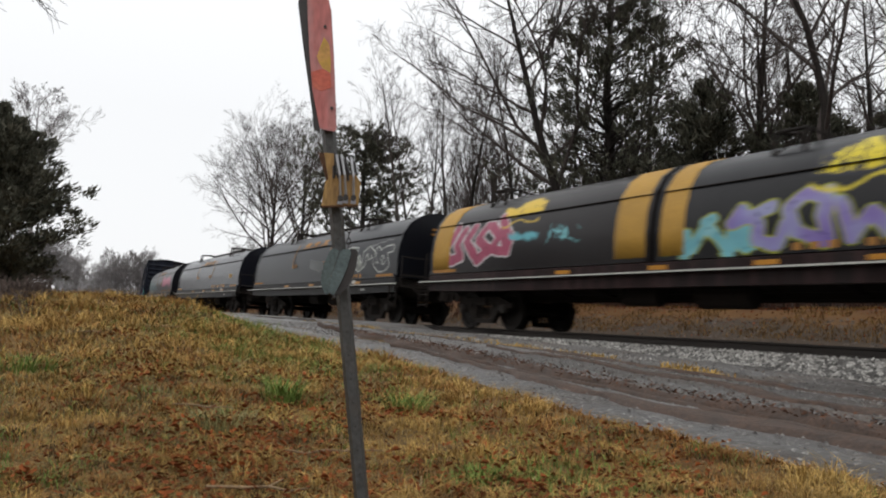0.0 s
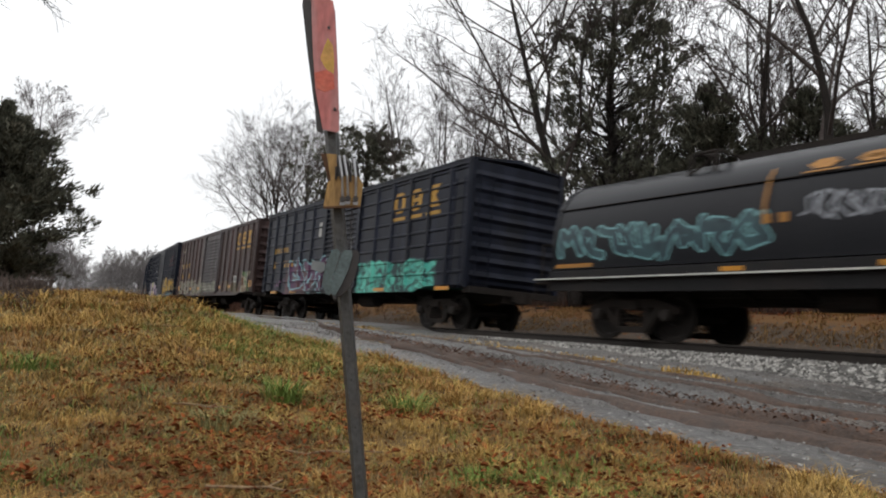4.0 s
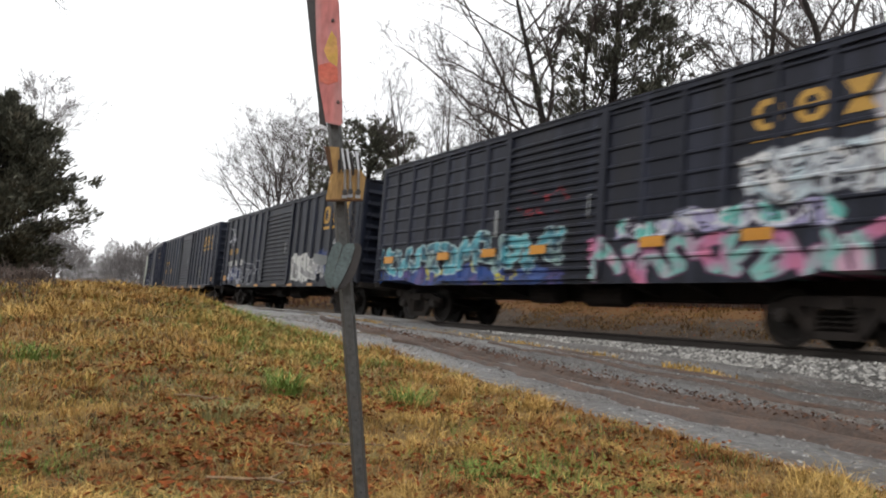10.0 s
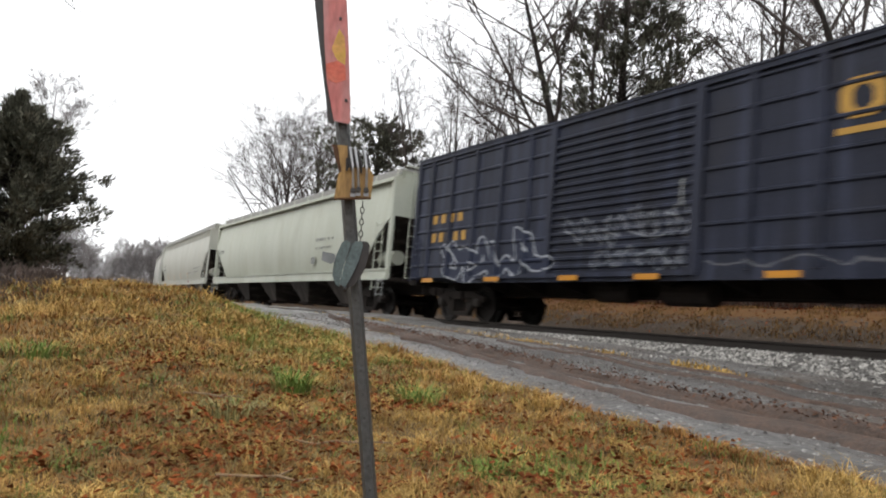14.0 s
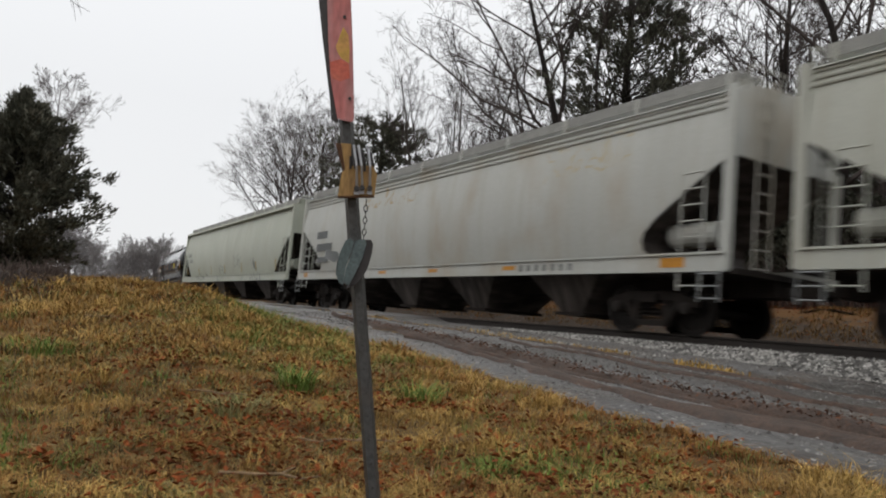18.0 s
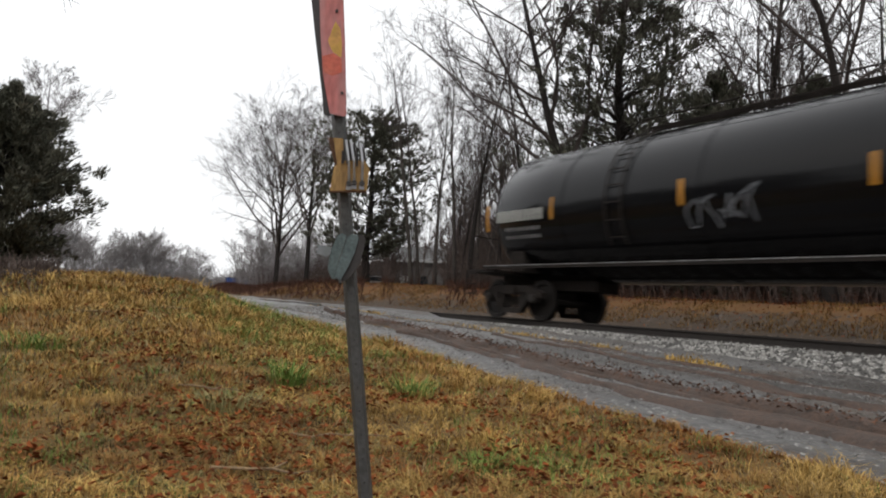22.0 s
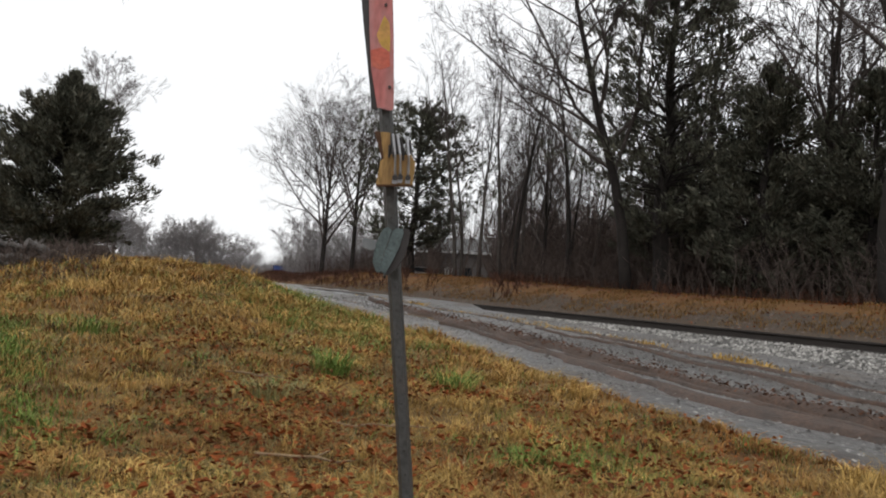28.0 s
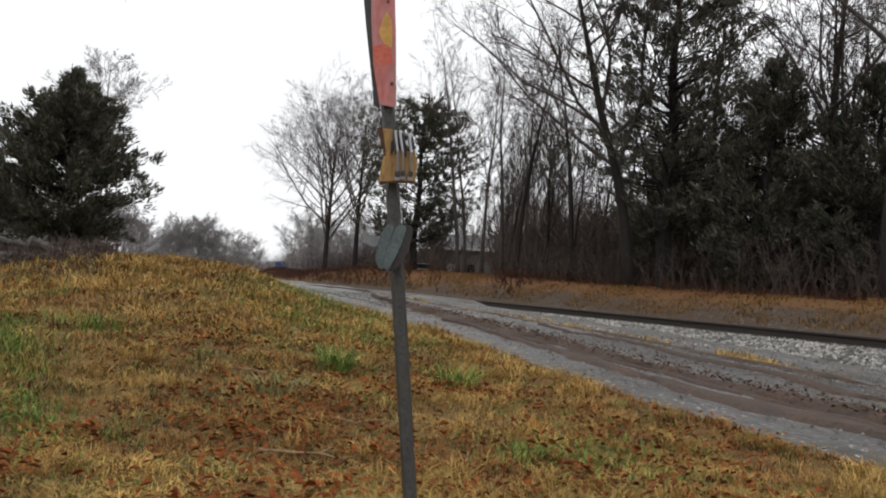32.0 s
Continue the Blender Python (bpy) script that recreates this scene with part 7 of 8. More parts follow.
stick(-3.05, -10.92, 62, 0.42, 0.008, 1, "pale broken stick lying in the grass")
stick(-3.55, -10.35, 75, 0.5, 0.006, 2, "thin pale stick lying in the grass")
stick(-9.1, -10.1, 60, 0.5, 0.010, 3, "bleached stick lying on the rise")
stick(-7.9, -11.0, 80, 0.35, 0.008, 4, "bleached stick lying on the rise")
stick(-4.6, -10.75, 50, 0.4, 0.007, 5, "thin pale stick lying in the grass")


# ---- brush pile on the crest ----
def log(x, y, z, turn, tilt, length, r, seed):
    rnd = random.Random(seed)
    pts, rad = [], []
    for i in range(17):
        pts.append(Vector((length * (i / 16 - 0.5), 0.07 * math.sin(i * 0.4 + seed) + rnd.uniform(-0.02, 0.02), 0.06 * math.sin(i * 0.3 + seed * 2) + rnd.uniform(-0.02, 0.02))))
        rad.append(r * (1.15 - 0.035 * i) * rnd.uniform(0.72, 1.18))
    trunk = part("fallen_log", Shape().tube(pts, rad, 9), WEATHERED, at=pose(x, y, z, 0, tilt, turn))
    for k in range(9):
        j = rnd.randrange(2, 15)
        d = Vector((rnd.uniform(-0.6, 0.6), rnd.uniform(-1, 1), rnd.uniform(-0.1, 0.8))).normalized()
        part("broken_stub", Shape().tube([pts[j], pts[j] + d * 0.14, pts[j] + d * rnd.uniform(0.16, 0.3)], [r * 0.4, r * 0.22, r * 0.08], 5), WEATHERED, trunk)
    for k in (5, 11):
        d = Vector((rnd.uniform(0.2, 0.6), rnd.uniform(-1, 1), rnd.uniform(-0.1, 0.3))).normalized()
        part("broken_stub", Shape().tube([pts[k], pts[k] + d * 0.2, pts[k] + d * 0.26], [r * 0.45, r * 0.3, r * 0.2], 6), WEATHERED, trunk)
    tagged(trunk, "weathered grey fallen log on the crest of the rise", "log", "logs of the brush pile")


gz = float(ground_z(-12.6, -12.3))
log(-12.55, -12.25, gz + 0.10, 92, 2, 2.6, 0.075, 2)
log(-12.75, -12.75, gz + 0.29, 84, -3, 1.3, 0.07, 3)
log(-12.6, -11.55, gz + 0.20, 96, 6, 1.25, 0.08, 1)
log(-12.45, -11.15, gz + 0.10, 78, 9, 0.7, 0.05, 5)
log(-12.3, -12.6, gz + 0.08, 100, 1, 1.0, 0.06, 4)
brush("brush_pile", 9, 900, lambda r: (r.gauss(-12.8, 0.35), r.uniform(-14.6, -11.0)), 0.42, BRUSH, "brown brambles heaped over the logs", 0.006)
brush("weeds", 10, 500, lambda r: (r.uniform(-16, -10), r.uniform(-15.5, -11.2)), 0.35, BRUSH, "dry brown weeds on the crest of the rise", 0.004)


# ================= track details =================
def build_ballast_stones():
    rnd = random.Random(3)
    v, f = [], []
    for i in range(23000):
        s = rnd.uniform(-18, 4) if i % 4 else rnd.uniform(-34, 6)
        if i % 9 == 0:
            y = rnd.uniform(0.9, 2.7)
        elif i % 9 == 1:
            y = rnd.uniform(-0.65, 0.65)
        else:
            y = -0.9 - 2.5 * rnd.random() ** 0.8
        if s < -17.6 and abs(y) < 3.0:
            continue
        if s < -13 and y < -2.2:
            continue
        top = np.interp(abs(y), [0, 1.75, 2.9, 3.4], [-0.2, -0.2, -0.52, -0.62])
        c = Vector(track_point(s, y, float(top)))
        if y < -2.4:
            c.z = max(c.z, float(ground_z(s, -3.6)) + 0.02)
        r = rnd.uniform(0.022, 0.05)
        j = len(v)
        for d in ((1, 0, 0), (-1, 0, 0), (0, 1, 0), (0, -1, 0), (0, 0, 1), (0, 0, -1)):
            k = r * rnd.uniform(0.7, 1.3)
            v.append((c.x + (d[0] + rnd.uniform(-0.35, 0.35)) * k, c.y + (d[1] + rnd.uniform(-0.35, 0.35)) * k, c.z + (d[2] * 0.8 + rnd.uniform(-0.3, 0.3)) * k))
        f += [(j, j + 2, j + 4), (j + 2, j + 1, j + 4), (j + 1, j + 3, j + 4), (j + 3, j, j + 4), (j + 2, j, j + 5), (j + 1, j + 2, j + 5), (j + 3, j + 1, j + 5), (j, j + 3, j + 5)]
    fast("ballast", v, f, STONE, "broken grey limestone ballast stones", "ballast")
    # loose gravel over the lane
    v, f = [], []
    for i in range(15000):
        x = -1.5 - 16 * rnd.random() ** 1.5
        e = float(road_edge(x))
        y = e + 0.1 + (-2.9 - e) * rnd.random()
        z = road_top(x, y) + 0.002
        r = 0.005 + 0.016 * rnd.random() ** 2
        j = len(v)
        v += [(x + r, y, z), (x - r * 0.6, y + r * 0.9, z + 0.2 * r), (x - r * 0.5, y - r, z), (x, y, z + r * 0.8)]
        f += [(j, j + 1, j + 3), (j + 1, j + 2, j + 3), (j + 2, j, j + 3)]
    fast("gravel", v, f, GRAVEL, "loose grey gravel on the lane", "gravel")


build_ballast_stones()

TIE = material("creosoted_tie_wood", (0.075, 0.058, 0.045), (0.045, 0.035, 0.028), 0.95, scale=4, fine=30, bump=0.5, stretch=(4, 0.5, 2))
tie_mesh = Shape().box(-0.115, 0.115, -1.3, 1.3, -0.18, 0.0).mesh("sleeper", TIE)
plate_mesh = Shape().box(-0.09, 0.09, -0.17, 0.17, 0.0, 0.018).mesh("tie_plate", STEEL)
for i in range(58):
    s = -28 + i * 0.55
    if s < -17.8:
        continue
    p = track_point(s, 0, -0.17)
    e = part("sleeper", tie_mesh, None, at=Matrix.Translation(p) @ Euler((-TRACK_TILT, 0, 0)).to_matrix().to_4x4())
    tagged(e, "dark creosoted wooden sleeper set in the ballast", "sleeper", "sleepers of the track")
    for y in (-0.753, 0.753):
        part("tie_plate", plate_mesh, None, e, at=Matrix.Translation((0, y, -0.012)))


def build_crossing():
    """Old asphalt crossing, worn level with the rails."""
    asphalt = material("worn_crossing_asphalt", (0.16, 0.155, 0.15), (0.10, 0.095, 0.09), 0.8, scale=1.2, fine=40, bump=0.5, dirt=(0.12, 0.075, 0.04), dirt_scale=1.2)
    for y0, y1, n in ((-4.2, -0.83, "crossing_apron"), (-0.67, 0.67, "crossing_middle"), (0.83, 4.0, "crossing_apron")):
        rings = []
        for s in span(-27.5, -17.9, 13):
            edge = -0.18 if s in (-27.5, -17.9) else 0.0
            top = [track_point(s + 0.25 * noise.noise(Vector((s, y * 2, 0))), y, -0.01 + edge * 0.9 - 0.05 * (abs(y) > 3)) for y in span(y0, y1, 7)]
            low = [track_point(s, y, -0.5) for y in span(y1, y0, 7)]
            rings.append(top + low)
        tagged(part(n, Shape().loft(rings), asphalt), "worn asphalt level with the rails at the crossing", "crossing", kind="structure")


build_crossing()


def build_mud():
    """Leafy mud ridge between the wheel tracks."""
    for seed, wide, high, line in (
            (1, 0.20, 0.07, ((-16, -5.2), (-12, -5.6), (-7.5, -6.35), (-6.1, -6.55), (-4.2, -6.6), (-2, -6.5), (3, -6.4))),
            (2, 0.13, 0.03, ((-20, -3.9), (-12, -4.1), (-7, -4.5), (-3, -4.0), (3, -3.6))),
            (3, 0.26, 0.03, ((-9.0, -7.05), (-6.0, -7.3), (-4.3, -7.6), (-3, -7.65), (3, -7.55))),
            (4, 0.14, 0.02, ((-9.5, -5.1), (-6, -5.4), (-4, -5.65), (3, -5.9))),
            (5, 0.16, 0.018, ((-8.0, -6.8), (-4.8, -7.0), (-3.2, -6.95), (3, -6.9)))):
        rings = []
        for x in np.arange(line[0][0], line[-1][0], 0.2):
            c = float(np.interp(x, [p[0] for p in line], [p[1] for p in line])) + 0.12 * noise.noise(Vector((x * 0.9, seed * 5, 7)))
            w = wide * (0.75 + 1.1 * noise.noise(Vector((x * 1.7, seed * 9, 0))))
            w = max(0.03, w * min(1.0, (x - line[0][0]) / 5.0))
            rings.append([(x, c + w * q, road_top(x, c + w * q) + 0.012 + high * (1 - q * q) * (1 + 0.8 * noise.noise(Vector((x * 4, q * 3, seed)))) - 0.05 * (abs(q) > 0.9)) for q in (-1, -0.6, -0.2, 0.2, 0.6, 1)])
        tagged(part("mud_ridge", Shape().loft(rings, closed=False, caps=False), MUD, smooth=True), "brown leafy mud ridge along the lane", "mud", kind="structure")
    # clods and lumps of mud strewn along the ruts
    rnd = random.Random(12)
    v, f = [], []
    for i in range(2600):
        x = 2 - 20 * rnd.random() ** 1.2
        line = rnd.choice((0.22, 0.34, 0.42, 0.60, 0.68, 0.85))
        e = float(road_edge(x))
        y = e + (-2.8 - e) * (line + rnd.gauss(0, 0.05))
        z = road_top(x, y) + 0.008
        r = rnd.uniform(0.01, 0.036)
        j = len(v)
        v += [(x + a * r * rnd.uniform(0.9, 2.2), y + b * r * rnd.uniform(0.7, 1.3), z - 0.02) for a, b in ((1, 0), (0.4, 0.9), (-0.6, 0.8), (-1, -0.1), (-0.3, -0.9), (0.6, -0.8))]
        v += [(x + r * rnd.uniform(-0.4, 0.4), y + r * rnd.uniform(-0.4, 0.4), z + r * rnd.uniform(0.35, 0.8))]
        f += [(j + k, j + (k + 1) % 6, j + 6) for k in range(6)]
    fast("mud_clods", v, f, CLOD, "dark wet clods of mud along the ruts", "mud")
    rng = np.random.default_rng(8)
    x = rng.uniform(-15, 2, 2600)
    y = np.interp(x, [-16, -12, -7.5, -6.1, -4.2, -2, 3], [-5.2, -5.6, -6.35, -6.55, -6.6, -6.5, -6.4]) + rng.normal(0, 0.16, 2600)
    lay_leaves("fallen_leaves", x, y, 0.016, 5, "brown leaves trodden into the lane", 0.085, TRODDEN)

    # rubble and dirt lumps at the foot of the bank past the rails
    v, f = [], []
    for i in range(7500):
        x = 6 - 40 * rnd.random() ** 1.2
        y = float(bend(x)) + rnd.uniform(2.6, 6.2)
        z = float(ground_top(x, y))
        r = 0.015 + 0.06 * rnd.random() ** 1.8
        j = len(v)
        v += [(x + a * r * rnd.uniform(0.8, 1.8), y + b * r * rnd.uniform(0.7, 1.3), z - 0.02) for a, b in ((1, 0), (0.4, 0.9), (-0.6, 0.8), (-1, -0.1), (-0.3, -0.9), (0.6, -0.8))]
        v += [(x + r * rnd.uniform(-0.4, 0.4), y + r * rnd.uniform(-0.4, 0.4), z + r * rnd.uniform(0.3, 0.7))]
        f += [(j + k, j + (k + 1) % 6, j + 6) for k in range(6)]
    fast("rubble", v, f, RUBBLE, "brown dirt lumps and rubble at the foot of the bank", "rubble")


build_mud()
# ================= the sign post =================
POST_AT = Vector((-2.178, -10.991, 0.337))
POST_RIGHT, POST_TO_EYE, UP = Vector((0.42, 0.907, 0)).normalized(), Vector((0.907, -0.42, 0)).normalized(), Vector((0, 0, 1))
POST_STEEL = material("dull_galvanised_post", (0.085, 0.086, 0.085), (0.055, 0.055, 0.053), 0.6, 0.3, scale=5, fine=60, bump=0.2, dirt=(0.10, 0.07, 0.05), dirt_scale=4)
SIGN_RED = material("weathered_red_sign_face", (0.50, 0.115, 0.10), (0.52, 0.20, 0.19), 0.5, 0.0, scale=9, fine=60, bump=0.1, amount=0.4, stretch=(1, 1, 0.35), dirt=(0.46, 0.27, 0.26), dirt_scale=9, dirt_amount=0.6)
SIGN_RIM = material("pale_worn_sign_rim", (0.50, 0.24, 0.23), (0.40, 0.10, 0.09), 0.5, scale=30, fine=80, bump=0.1)
PLY_EDGE = material("dark_plywood_edge", (0.13, 0.055, 0.022), (0.08, 0.04, 0.02), 0.85, scale=20, fine=80, bump=0.3)
SIGN_YELLOW = material("sign_yellow_patch", (0.60, 0.40, 0.03), (0.58, 0.27, 0.08), 0.5, scale=18, fine=60, bump=0.1, amount=0.4)
SIGN_ORANGE = material("sign_orange_patch", (0.58, 0.085, 0.045), (0.58, 0.15, 0.09), 0.5, scale=12, fine=60, bump=0.1, amount=0.4)
SIGN_BACK = plain("dark_sign_edge", (0.035, 0.03, 0.03))
PLYWOOD = material("weathered_plywood", (0.42, 0.26, 0.09), (0.30, 0.17, 0.06), 0.8, scale=6, fine=40, bump=0.3, stretch=(3, 3, 0.6), dirt=(0.16, 0.09, 0.05), dirt_scale=12)
CAP_GREY = material("grey_plastic_cap", (0.115, 0.155, 0.16), (0.075, 0.105, 0.108), 0.6, scale=20, fine=120, bump=0.1)
TAB_GREY = plain("pale_grey_tab", (0.22, 0.24, 0.25), 0.6)
CHROME = plain("zinc_fitting", (0.50, 0.50, 0.52), 0.35, 0.6)


def here(r, u, d=0.0):
    """A point of the post's own space: right, up and towards the viewer, in metres."""
    return POST_AT + POST_RIGHT * r + UP * u + POST_TO_EYE * d


def slab(outline, d0, d1, tilt=0.0):
    """A flat board cut to an outline in right and up, between two depths; tilt turns it about the upright."""
    s = Shape()
    n = len(outline)
    c = sum(p[0] for p in outline) / n
    for d in (d0, d1):
        for r, u in outline:
            s.v.append(tuple(here(c + (r - c) * math.cos(tilt), u, d + (r - c) * math.sin(tilt))))
    s.f += [(j, (j + 1) % n, n + (j + 1) % n, n + j) for j in range(n)]
    s.f += [tuple(reversed(range(n))), tuple(range(n, 2 * n))]
    return s


def build_post():
    e = empty("sign_post")
    foot, top = (0.1364, -1.02), (-0.129, 0.88)

    def axis(u):
        f = (u - foot[1]) / (top[1] - foot[1])
        return foot[0] + (top[0] - foot[0]) * f

    prof = [(-0.023, -0.02), (-0.013, 0.018), (0.013, 0.018), (0.023, -0.02), (0.019, -0.02), (0.010, 0.012), (-0.010, 0.012), (-0.019, -0.02)]
    rings = [[tuple(here(axis(u) + a, u, b)) for a, b in prof] for u in span(foot[1], top[1], 12)]
    part("post", Shape().loft(rings), POST_STEEL, e)
    for u in span(-0.7, 0.4, 16):
        part("bolt_hole", Shape().tube([here(axis(u), u, 0.0175), here(axis(u), u, 0.0195)], 0.004, 6), SIGN_BACK, e)
    # sign plate, its far edge bent back
    face = [(-0.0971, 0.4576), (-0.052, 0.452), (-0.0446, 0.459), (-0.0574, 0.61), (-0.0658, 0.7027), (-0.0825, 0.855), (-0.090, 0.885), (-0.128, 0.905), (-0.1600, 0.895), (-0.1565, 0.84), (-0.1443, 0.713), (-0.1278, 0.5842)]
    sign = part("sign_plate", slab(face, 0.030, 0.034), SIGN_RED, e, "faded pink-red sign plate")
    part("sign_edge", slab([(-0.0955, 0.4460), (-0.1167, 0.4558), (-0.1242, 0.5104), (-0.1447, 0.6196), (-0.1622, 0.711), (-0.1885, 0.865), (-0.185, 0.90), (-0.158, 0.893), (-0.1545, 0.84), (-0.1423, 0.713), (-0.1258, 0.5842), (-0.0945, 0.456)], 0.012, 0.028), SIGN_BACK, sign)
    part("sign_rim", slab([(-0.0971, 0.4596), (-0.0971, 0.4556), (-0.052, 0.450), (-0.0436, 0.458), (-0.0564, 0.61), (-0.0648, 0.7027), (-0.0810, 0.855), (-0.0840, 0.855), (-0.0675, 0.7027), (-0.0595, 0.61), (-0.0470, 0.464), (-0.054, 0.456)], 0.0345, 0.0365), SIGN_RIM, sign)
    part("sign_patch", slab([(-0.0988, 0.7592), (-0.107, 0.735), (-0.1194, 0.6932), (-0.110, 0.672), (-0.0988, 0.656), (-0.0724, 0.6421), (-0.0745, 0.69), (-0.0810, 0.735)], 0.0342, 0.0350), SIGN_YELLOW, sign)
    part("sign_patch", slab([(-0.134, 0.640), (-0.130, 0.612), (-0.1245, 0.5883), (-0.098, 0.580), (-0.0672, 0.5941), (-0.0724, 0.6395), (-0.0988, 0.653), (-0.115, 0.648)], 0.0342, 0.0350), SIGN_ORANGE, sign)
    for r, u in ((-0.0976, 0.7933), (-0.0624, 0.5257)):
        part("bolt", Shape().tube([here(r, u, 0.032), here(r, u, 0.040)], 0.005, 8), SIGN_BACK, sign)
    # plywood bracket with spring clips
    part("bracket_board", slab([(-0.0800, 0.3797), (-0.0484, 0.3792), (-0.0402, 0.2881), (-0.0598, 0.2865)], 0.022, 0.034), PLYWOOD, e, "weathered yellow plywood bracket")
    part("bracket_edge", slab([(-0.0990, 0.3802), (-0.0803, 0.3797), (-0.0602, 0.2865), (-0.0680, 0.2950)], 0.016, 0.030), PLY_EDGE, e, "dark brown plywood edge")
    part("bracket_board", slab([(-0.0705, 0.2856), (-0.0792, 0.2065), (0.0367, 0.2158), (0.0410, 0.2858), (0.0247, 0.3120), (-0.0380, 0.3066)], 0.035, 0.045), PLYWOOD, e, "weathered yellow plywood bracket")
    part("bracket_edge", slab([(-0.0792, 0.2060), (-0.0780, 0.2010), (0.0367, 0.2105), (0.0367, 0.2153)], 0.036, 0.050), PLY_EDGE, e)
    for r0, u0, r1, u1 in ((-0.0208, 0.236, -0.0389, 0.371), (-0.0040, 0.240, -0.0245, 0.372), (0.0204, 0.240, 0.0066, 0.366)):
        part("spring_clip", Shape().tube([here(r0, u0, 0.050), here((r0 + r1) / 2 + 0.004, (u0 + u1) / 2, 0.066), here(r1, u1, 0.052)], [0.0046, 0.0036, 0.0044], 8), CHROME, e)
        part("clip_pin", Shape().tube([here(r0 + 0.004, u0 + 0.075, 0.052), here(r1 + 0.009, u1 - 0.012, 0.050)], 0.0050, 6), SIGN_BACK, e)
        part("clip_pin", Shape().tube([here(r1 - 0.008, u1 - 0.035, 0.050), here(r1 - 0.006, u1 - 0.075, 0.050)], 0.0040, 6), SIGN_BACK, e)
        part("clip_foot", Shape().tube([here(r0, u0 - 0.004, 0.047), here(r0, u0 - 0.004, 0.064)], 0.0085, 8), SIGN_BACK, e)
        part("clip_foot", Shape().box(-0.008, 0.008, -0.002, 0.002, -0.006, 0.006), CHROME, e, at=Matrix.Translation(here(r0, u0 - 0.016, 0.05)) @ Matrix.Rotation(math.atan2(POST_RIGHT.y, POST_RIGHT.x), 4, "Z"))
    # short chain
    c0 = here(0.012, 0.205, 0.04)
    for i in range(7):
        o = c0 - UP * (0.012 + i * 0.019)
        side = POST_RIGHT if i % 2 else POST_TO_EYE
        ring = [tuple(o + side * 0.006 * math.cos(t) + UP * 0.011 * math.sin(t)) for t in span(0, 2 * math.pi, 11)]
        part("chain_link", Shape().tube(ring, 0.0018, 5, caps=False), SIGN_BACK, e)
    # notched, creased cap with a thick dark rim and a tab
    cap = part("notched_cap", slab([(-0.0442, 0.0662), (-0.0288, 0.0745), (-0.0130, 0.0640), (-0.0360, -0.0180), (-0.0460, -0.0715), (-0.0559, -0.0692), (-0.0704, -0.0398), (-0.0690, -0.0050), (-0.0625, 0.0235)], 0.046, 0.052, 0.45), CAP_GREY, e, "blue-grey weathered notched cap")
    part("cap_leaf", slab([(-0.0130, 0.0640), (-0.0020, 0.0720), (0.0178, 0.0725), (0.0215, 0.0600), (0.0120, 0.0150), (-0.0050, -0.0300), (-0.0255, -0.0740), (-0.0460, -0.0715), (-0.0360, -0.0180)], 0.050, 0.057, -0.12), CAP_GREY, cap)
    part("cap_rim", slab([(0.0178, 0.0743), (0.0350, 0.0740), (0.0430, 0.0620), (0.0410, 0.0303), (0.0310, -0.0150), (0.0170, -0.0432), (-0.0030, -0.0690), (-0.0216, -0.0777), (-0.0265, -0.0740), (-0.0060, -0.0300), (0.0110, 0.0150), (0.0205, 0.0600)], 0.020, 0.048), SIGN_BACK, cap)
    part("cap_tab", slab([(-0.1040, 0.0349), (-0.0640, 0.0285), (-0.0620, 0.0054), (-0.0747, -0.0043), (-0.1056, 0.0079)], 0.040, 0.046, 0.15), TAB_GREY, cap)
    for i in range(2):
        part("cap_screw", Shape().tube([here(axis(0) - 0.02 - 0.012 * i, -0.075 + 0.012 * i, 0.05), here(axis(0) - 0.02 - 0.012 * i, -0.085 + 0.012 * i, 0.062)], 0.005, 7), SIGN_BACK, e)
    tagged(e, "leaning galvanised sign post with a faded red plate and plywood bracket", "sign post")


build_post()


# ================= far things beyond the end of the bank =================
def build_house(x, y, turn):
    e = empty("shed", pose(x, y, float(ground_z(x, y)), 0, 0, turn))
    wall = material("weathered_board_siding", (0.16, 0.15, 0.145), (0.11, 0.10, 0.095), 0.9, scale=2, fine=20, stretch=(1, 1, 6))
    s = Shape()
    s.prism([(-2.6, 0), (2.6, 0), (2.6, 3.6), (0, 5.0), (-2.6, 3.6)], -4.5, 4.5)
    part("wall", s, wall, e)
    tin = plain("dark_tin_roof", (0.15, 0.15, 0.15), 0.5)
    part("roof", Shape().prism([(-2.9, 3.5), (0, 5.05), (2.9, 3.5), (2.9, 3.62), (0, 5.2), (-2.9, 3.62)], -4.8, 4.8), tin, e)
    part("door", Shape().box(-1.0, 0.1, -2.64, -2.6, 0, 2.1), plain("white_door", (0.6, 0.6, 0.58)), e)
    part("window", Shape().box(1.2, 2.2, -2.64, -2.6, 1.1, 2.1), plain("dark_window_glass", (0.03, 0.035, 0.04), 0.1), e)
    pale = plain("white_fascia_paint", (0.66, 0.67, 0.66))
    for x0, x1 in ((-4.7, -2.2), (-2.0, 0.6), (0.9, 4.7)):
        part("fascia", Shape().box(x0, x1, -2.96, -2.9, 3.42, 3.66), pale, e)
    tagged(e, "grey weathered shed with a dark roof and white fascia", "shed")


build_house(-64.8, 26.0, 30)


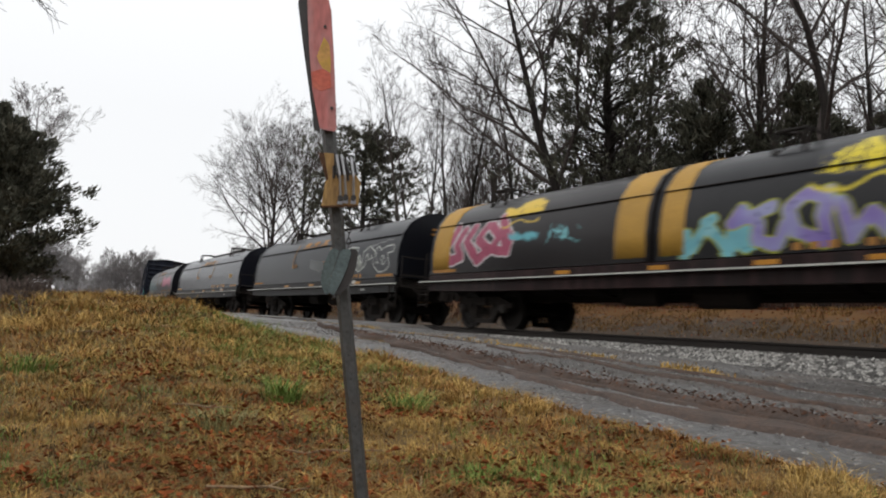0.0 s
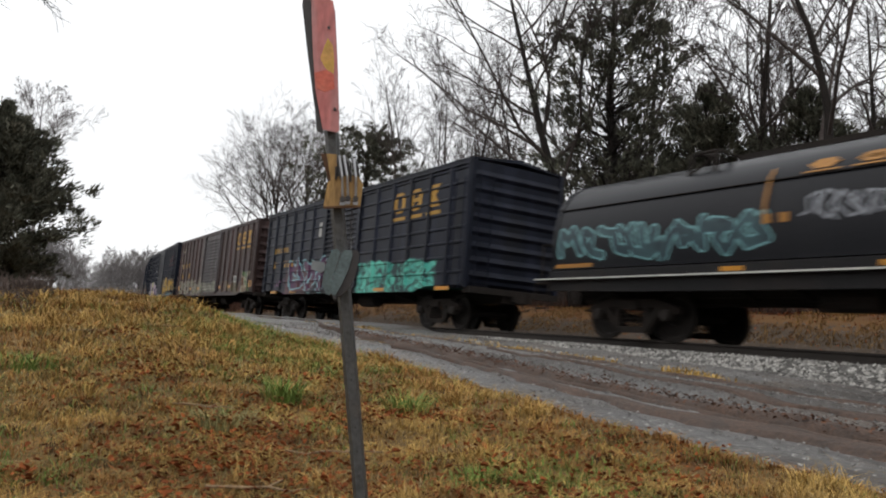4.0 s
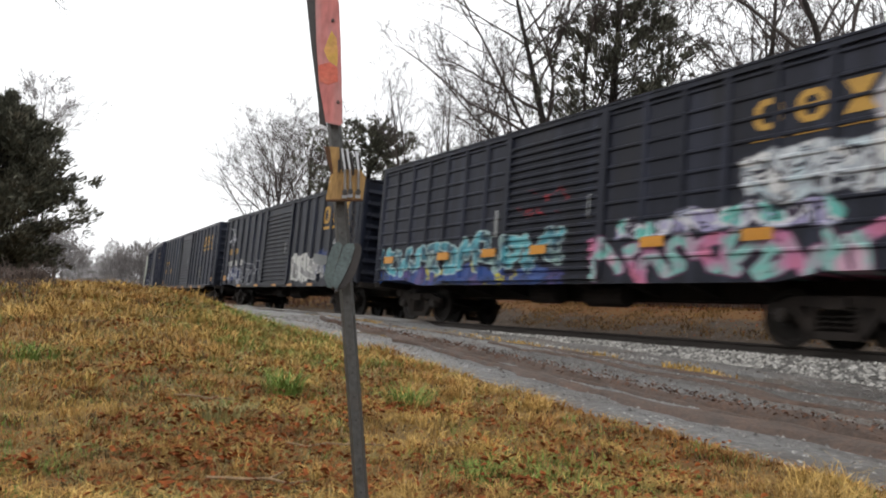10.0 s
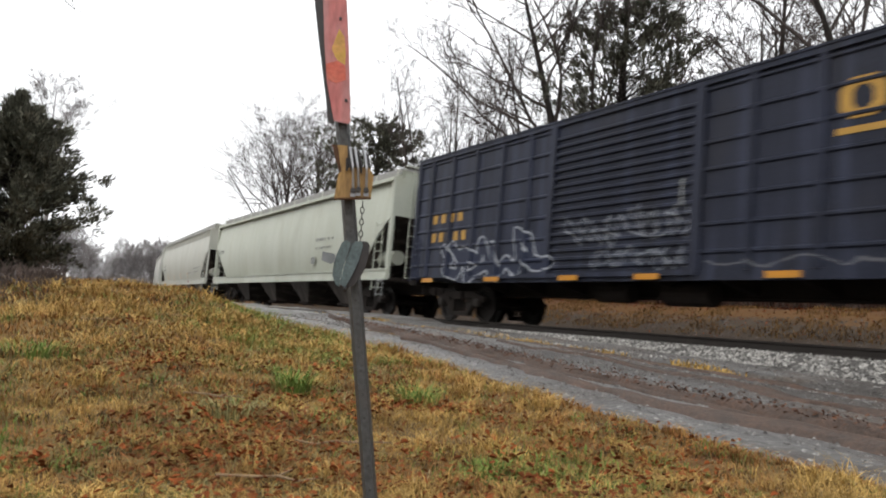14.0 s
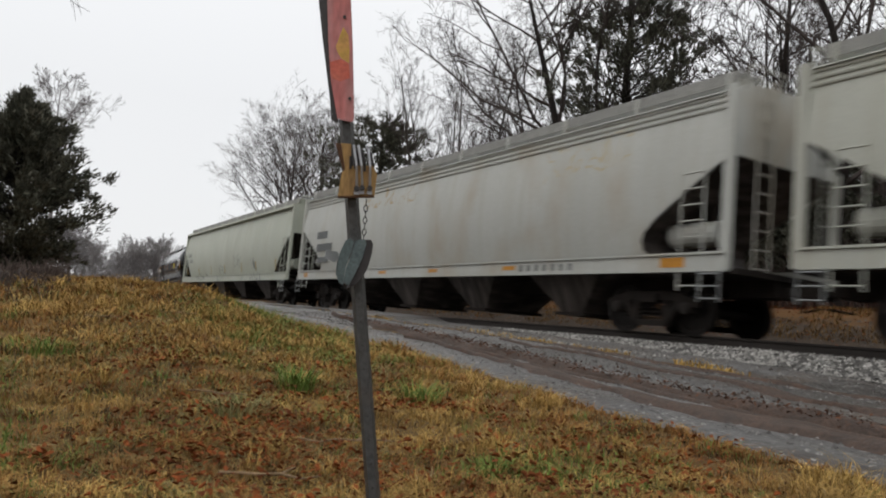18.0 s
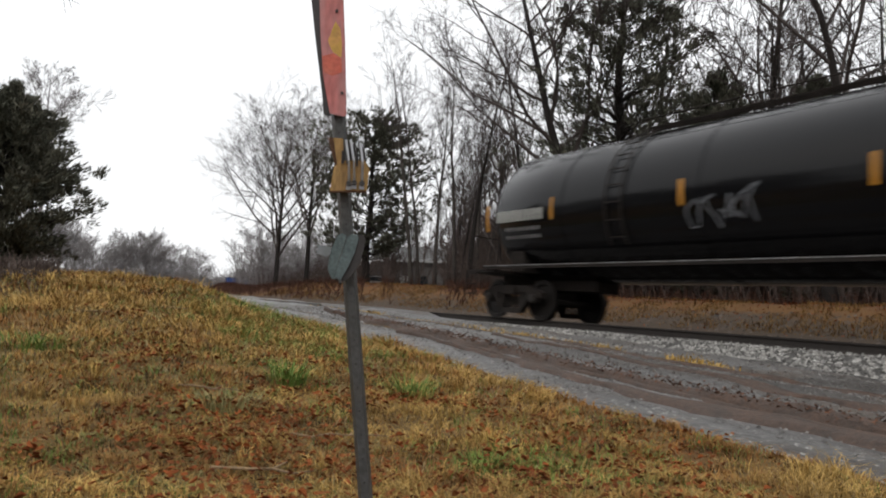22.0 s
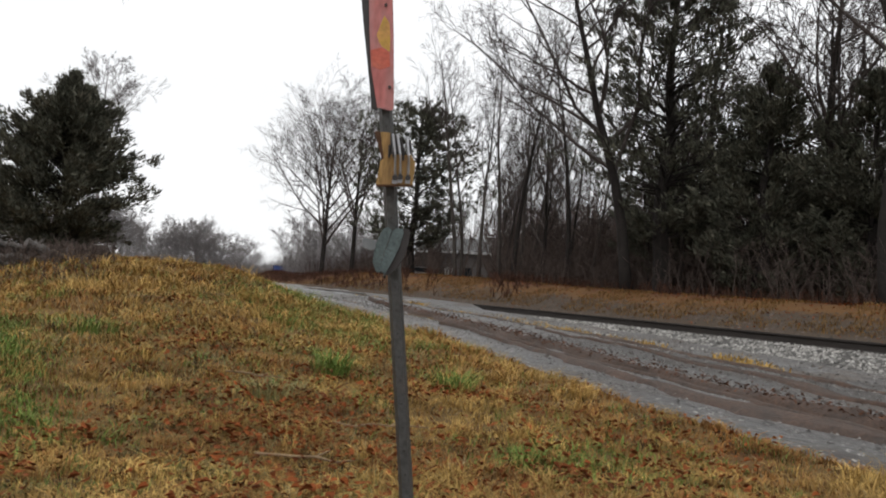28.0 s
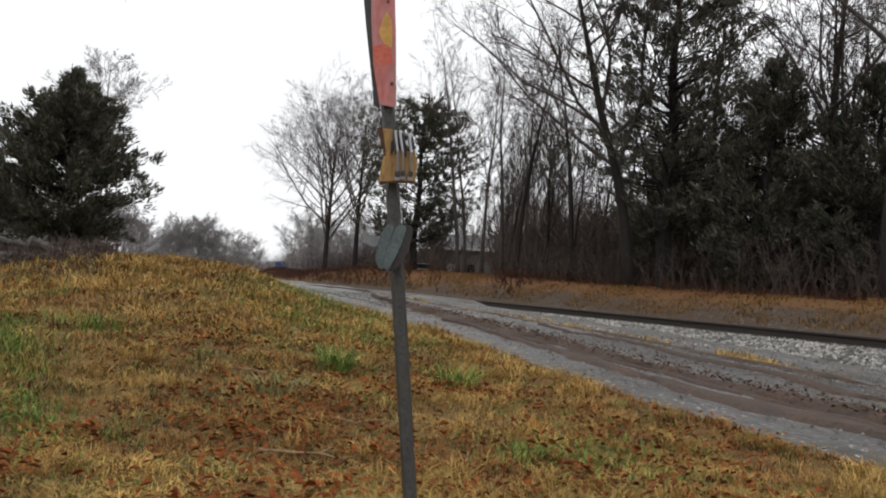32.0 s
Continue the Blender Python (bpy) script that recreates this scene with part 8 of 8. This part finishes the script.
def build_car(x, y, turn):
    e = empty("parked_car", pose(x, y, float(ground_z(x, y)), 0, 0, turn))
    paint_mat = plain("silver_car_paint", (0.45, 0.46, 0.47), 0.3, 0.3)
    prof = [(-2.2, 0.35), (-2.25, 0.75), (-1.9, 0.92), (-1.35, 0.98), (-0.75, 1.42), (0.6, 1.45), (1.25, 0.98), (2.05, 0.88), (2.25, 0.6), (2.2, 0.35)]
    part("body", Shape().prism(prof, -0.85, 0.85, "y"), paint_mat, e)
    part("window", Shape().prism([(-1.2, 1.0), (-0.72, 1.36), (0.55, 1.38), (1.05, 1.0)], -0.86, 0.86, "y"), plain("car_glass", (0.03, 0.035, 0.04), 0.1), e)
    for wx in (-1.4, 1.4):
        for wy in (-0.8, 0.8):
            part("wheel", Shape().tube([(wx, wy - 0.1, 0.32), (wx, wy + 0.1, 0.32)], 0.32, 16), plain("tyre", (0.02, 0.02, 0.02), 0.9), e)
    tagged(e, "silver car parked beyond the trees", "car")


build_car(-58.5, 17.6, 60)


def build_skip(x, y, turn):
    e = empty("dumpster", pose(x, y, float(ground_z(x, y)) - 0.1, 0, 0, turn))
    blue = plain("blue_steel_paint", (0.03, 0.07, 0.25), 0.5)
    part("body", Shape().prism([(-1.9, 0.2), (1.9, 0.2), (2.1, 1.7), (-2.1, 1.7)], -1.0, 1.0, "y"), blue, e)
    for x2 in span(-1.6, 1.6, 5):
        part("rib", Shape().box(x2 - 0.06, x2 + 0.06, -1.06, -1.0, 0.3, 1.6), blue, e)
    part("lid", Shape().box(-2.15, 2.15, -1.05, 1.05, 1.7, 1.78), plain("dark_lid", (0.03, 0.03, 0.035)), e)
    tagged(e, "blue steel dumpster beside the far lane", "dumpster")


build_skip(-114.9, 22.7, 80)
# ================= motion =================
def motions():
    """The whole train rolls past at one speed, a little faster towards its end, and its wheels turn with it."""
    for car, s in CARS:
        walk(car, [(t / 2, train_place(s + run(t / 2))) for t in range(0, 65)])
    for side, wheels in WHEELS.items():
        first = wheels[0]
        walk(first, [(i / FPS, Euler((0, -side * (run(i / FPS) - run(0)) / 0.45, 0)).to_matrix().to_4x4()) for i in range(0, 32 * FPS + 1)])
        roll = first.animation_data.action
        for ob in wheels[1:]:
            ob.rotation_mode = "QUATERNION"
            keys = ob.animation_data_create()
            keys.action = roll
            keys.action_slot = roll.slots[0]


motions()
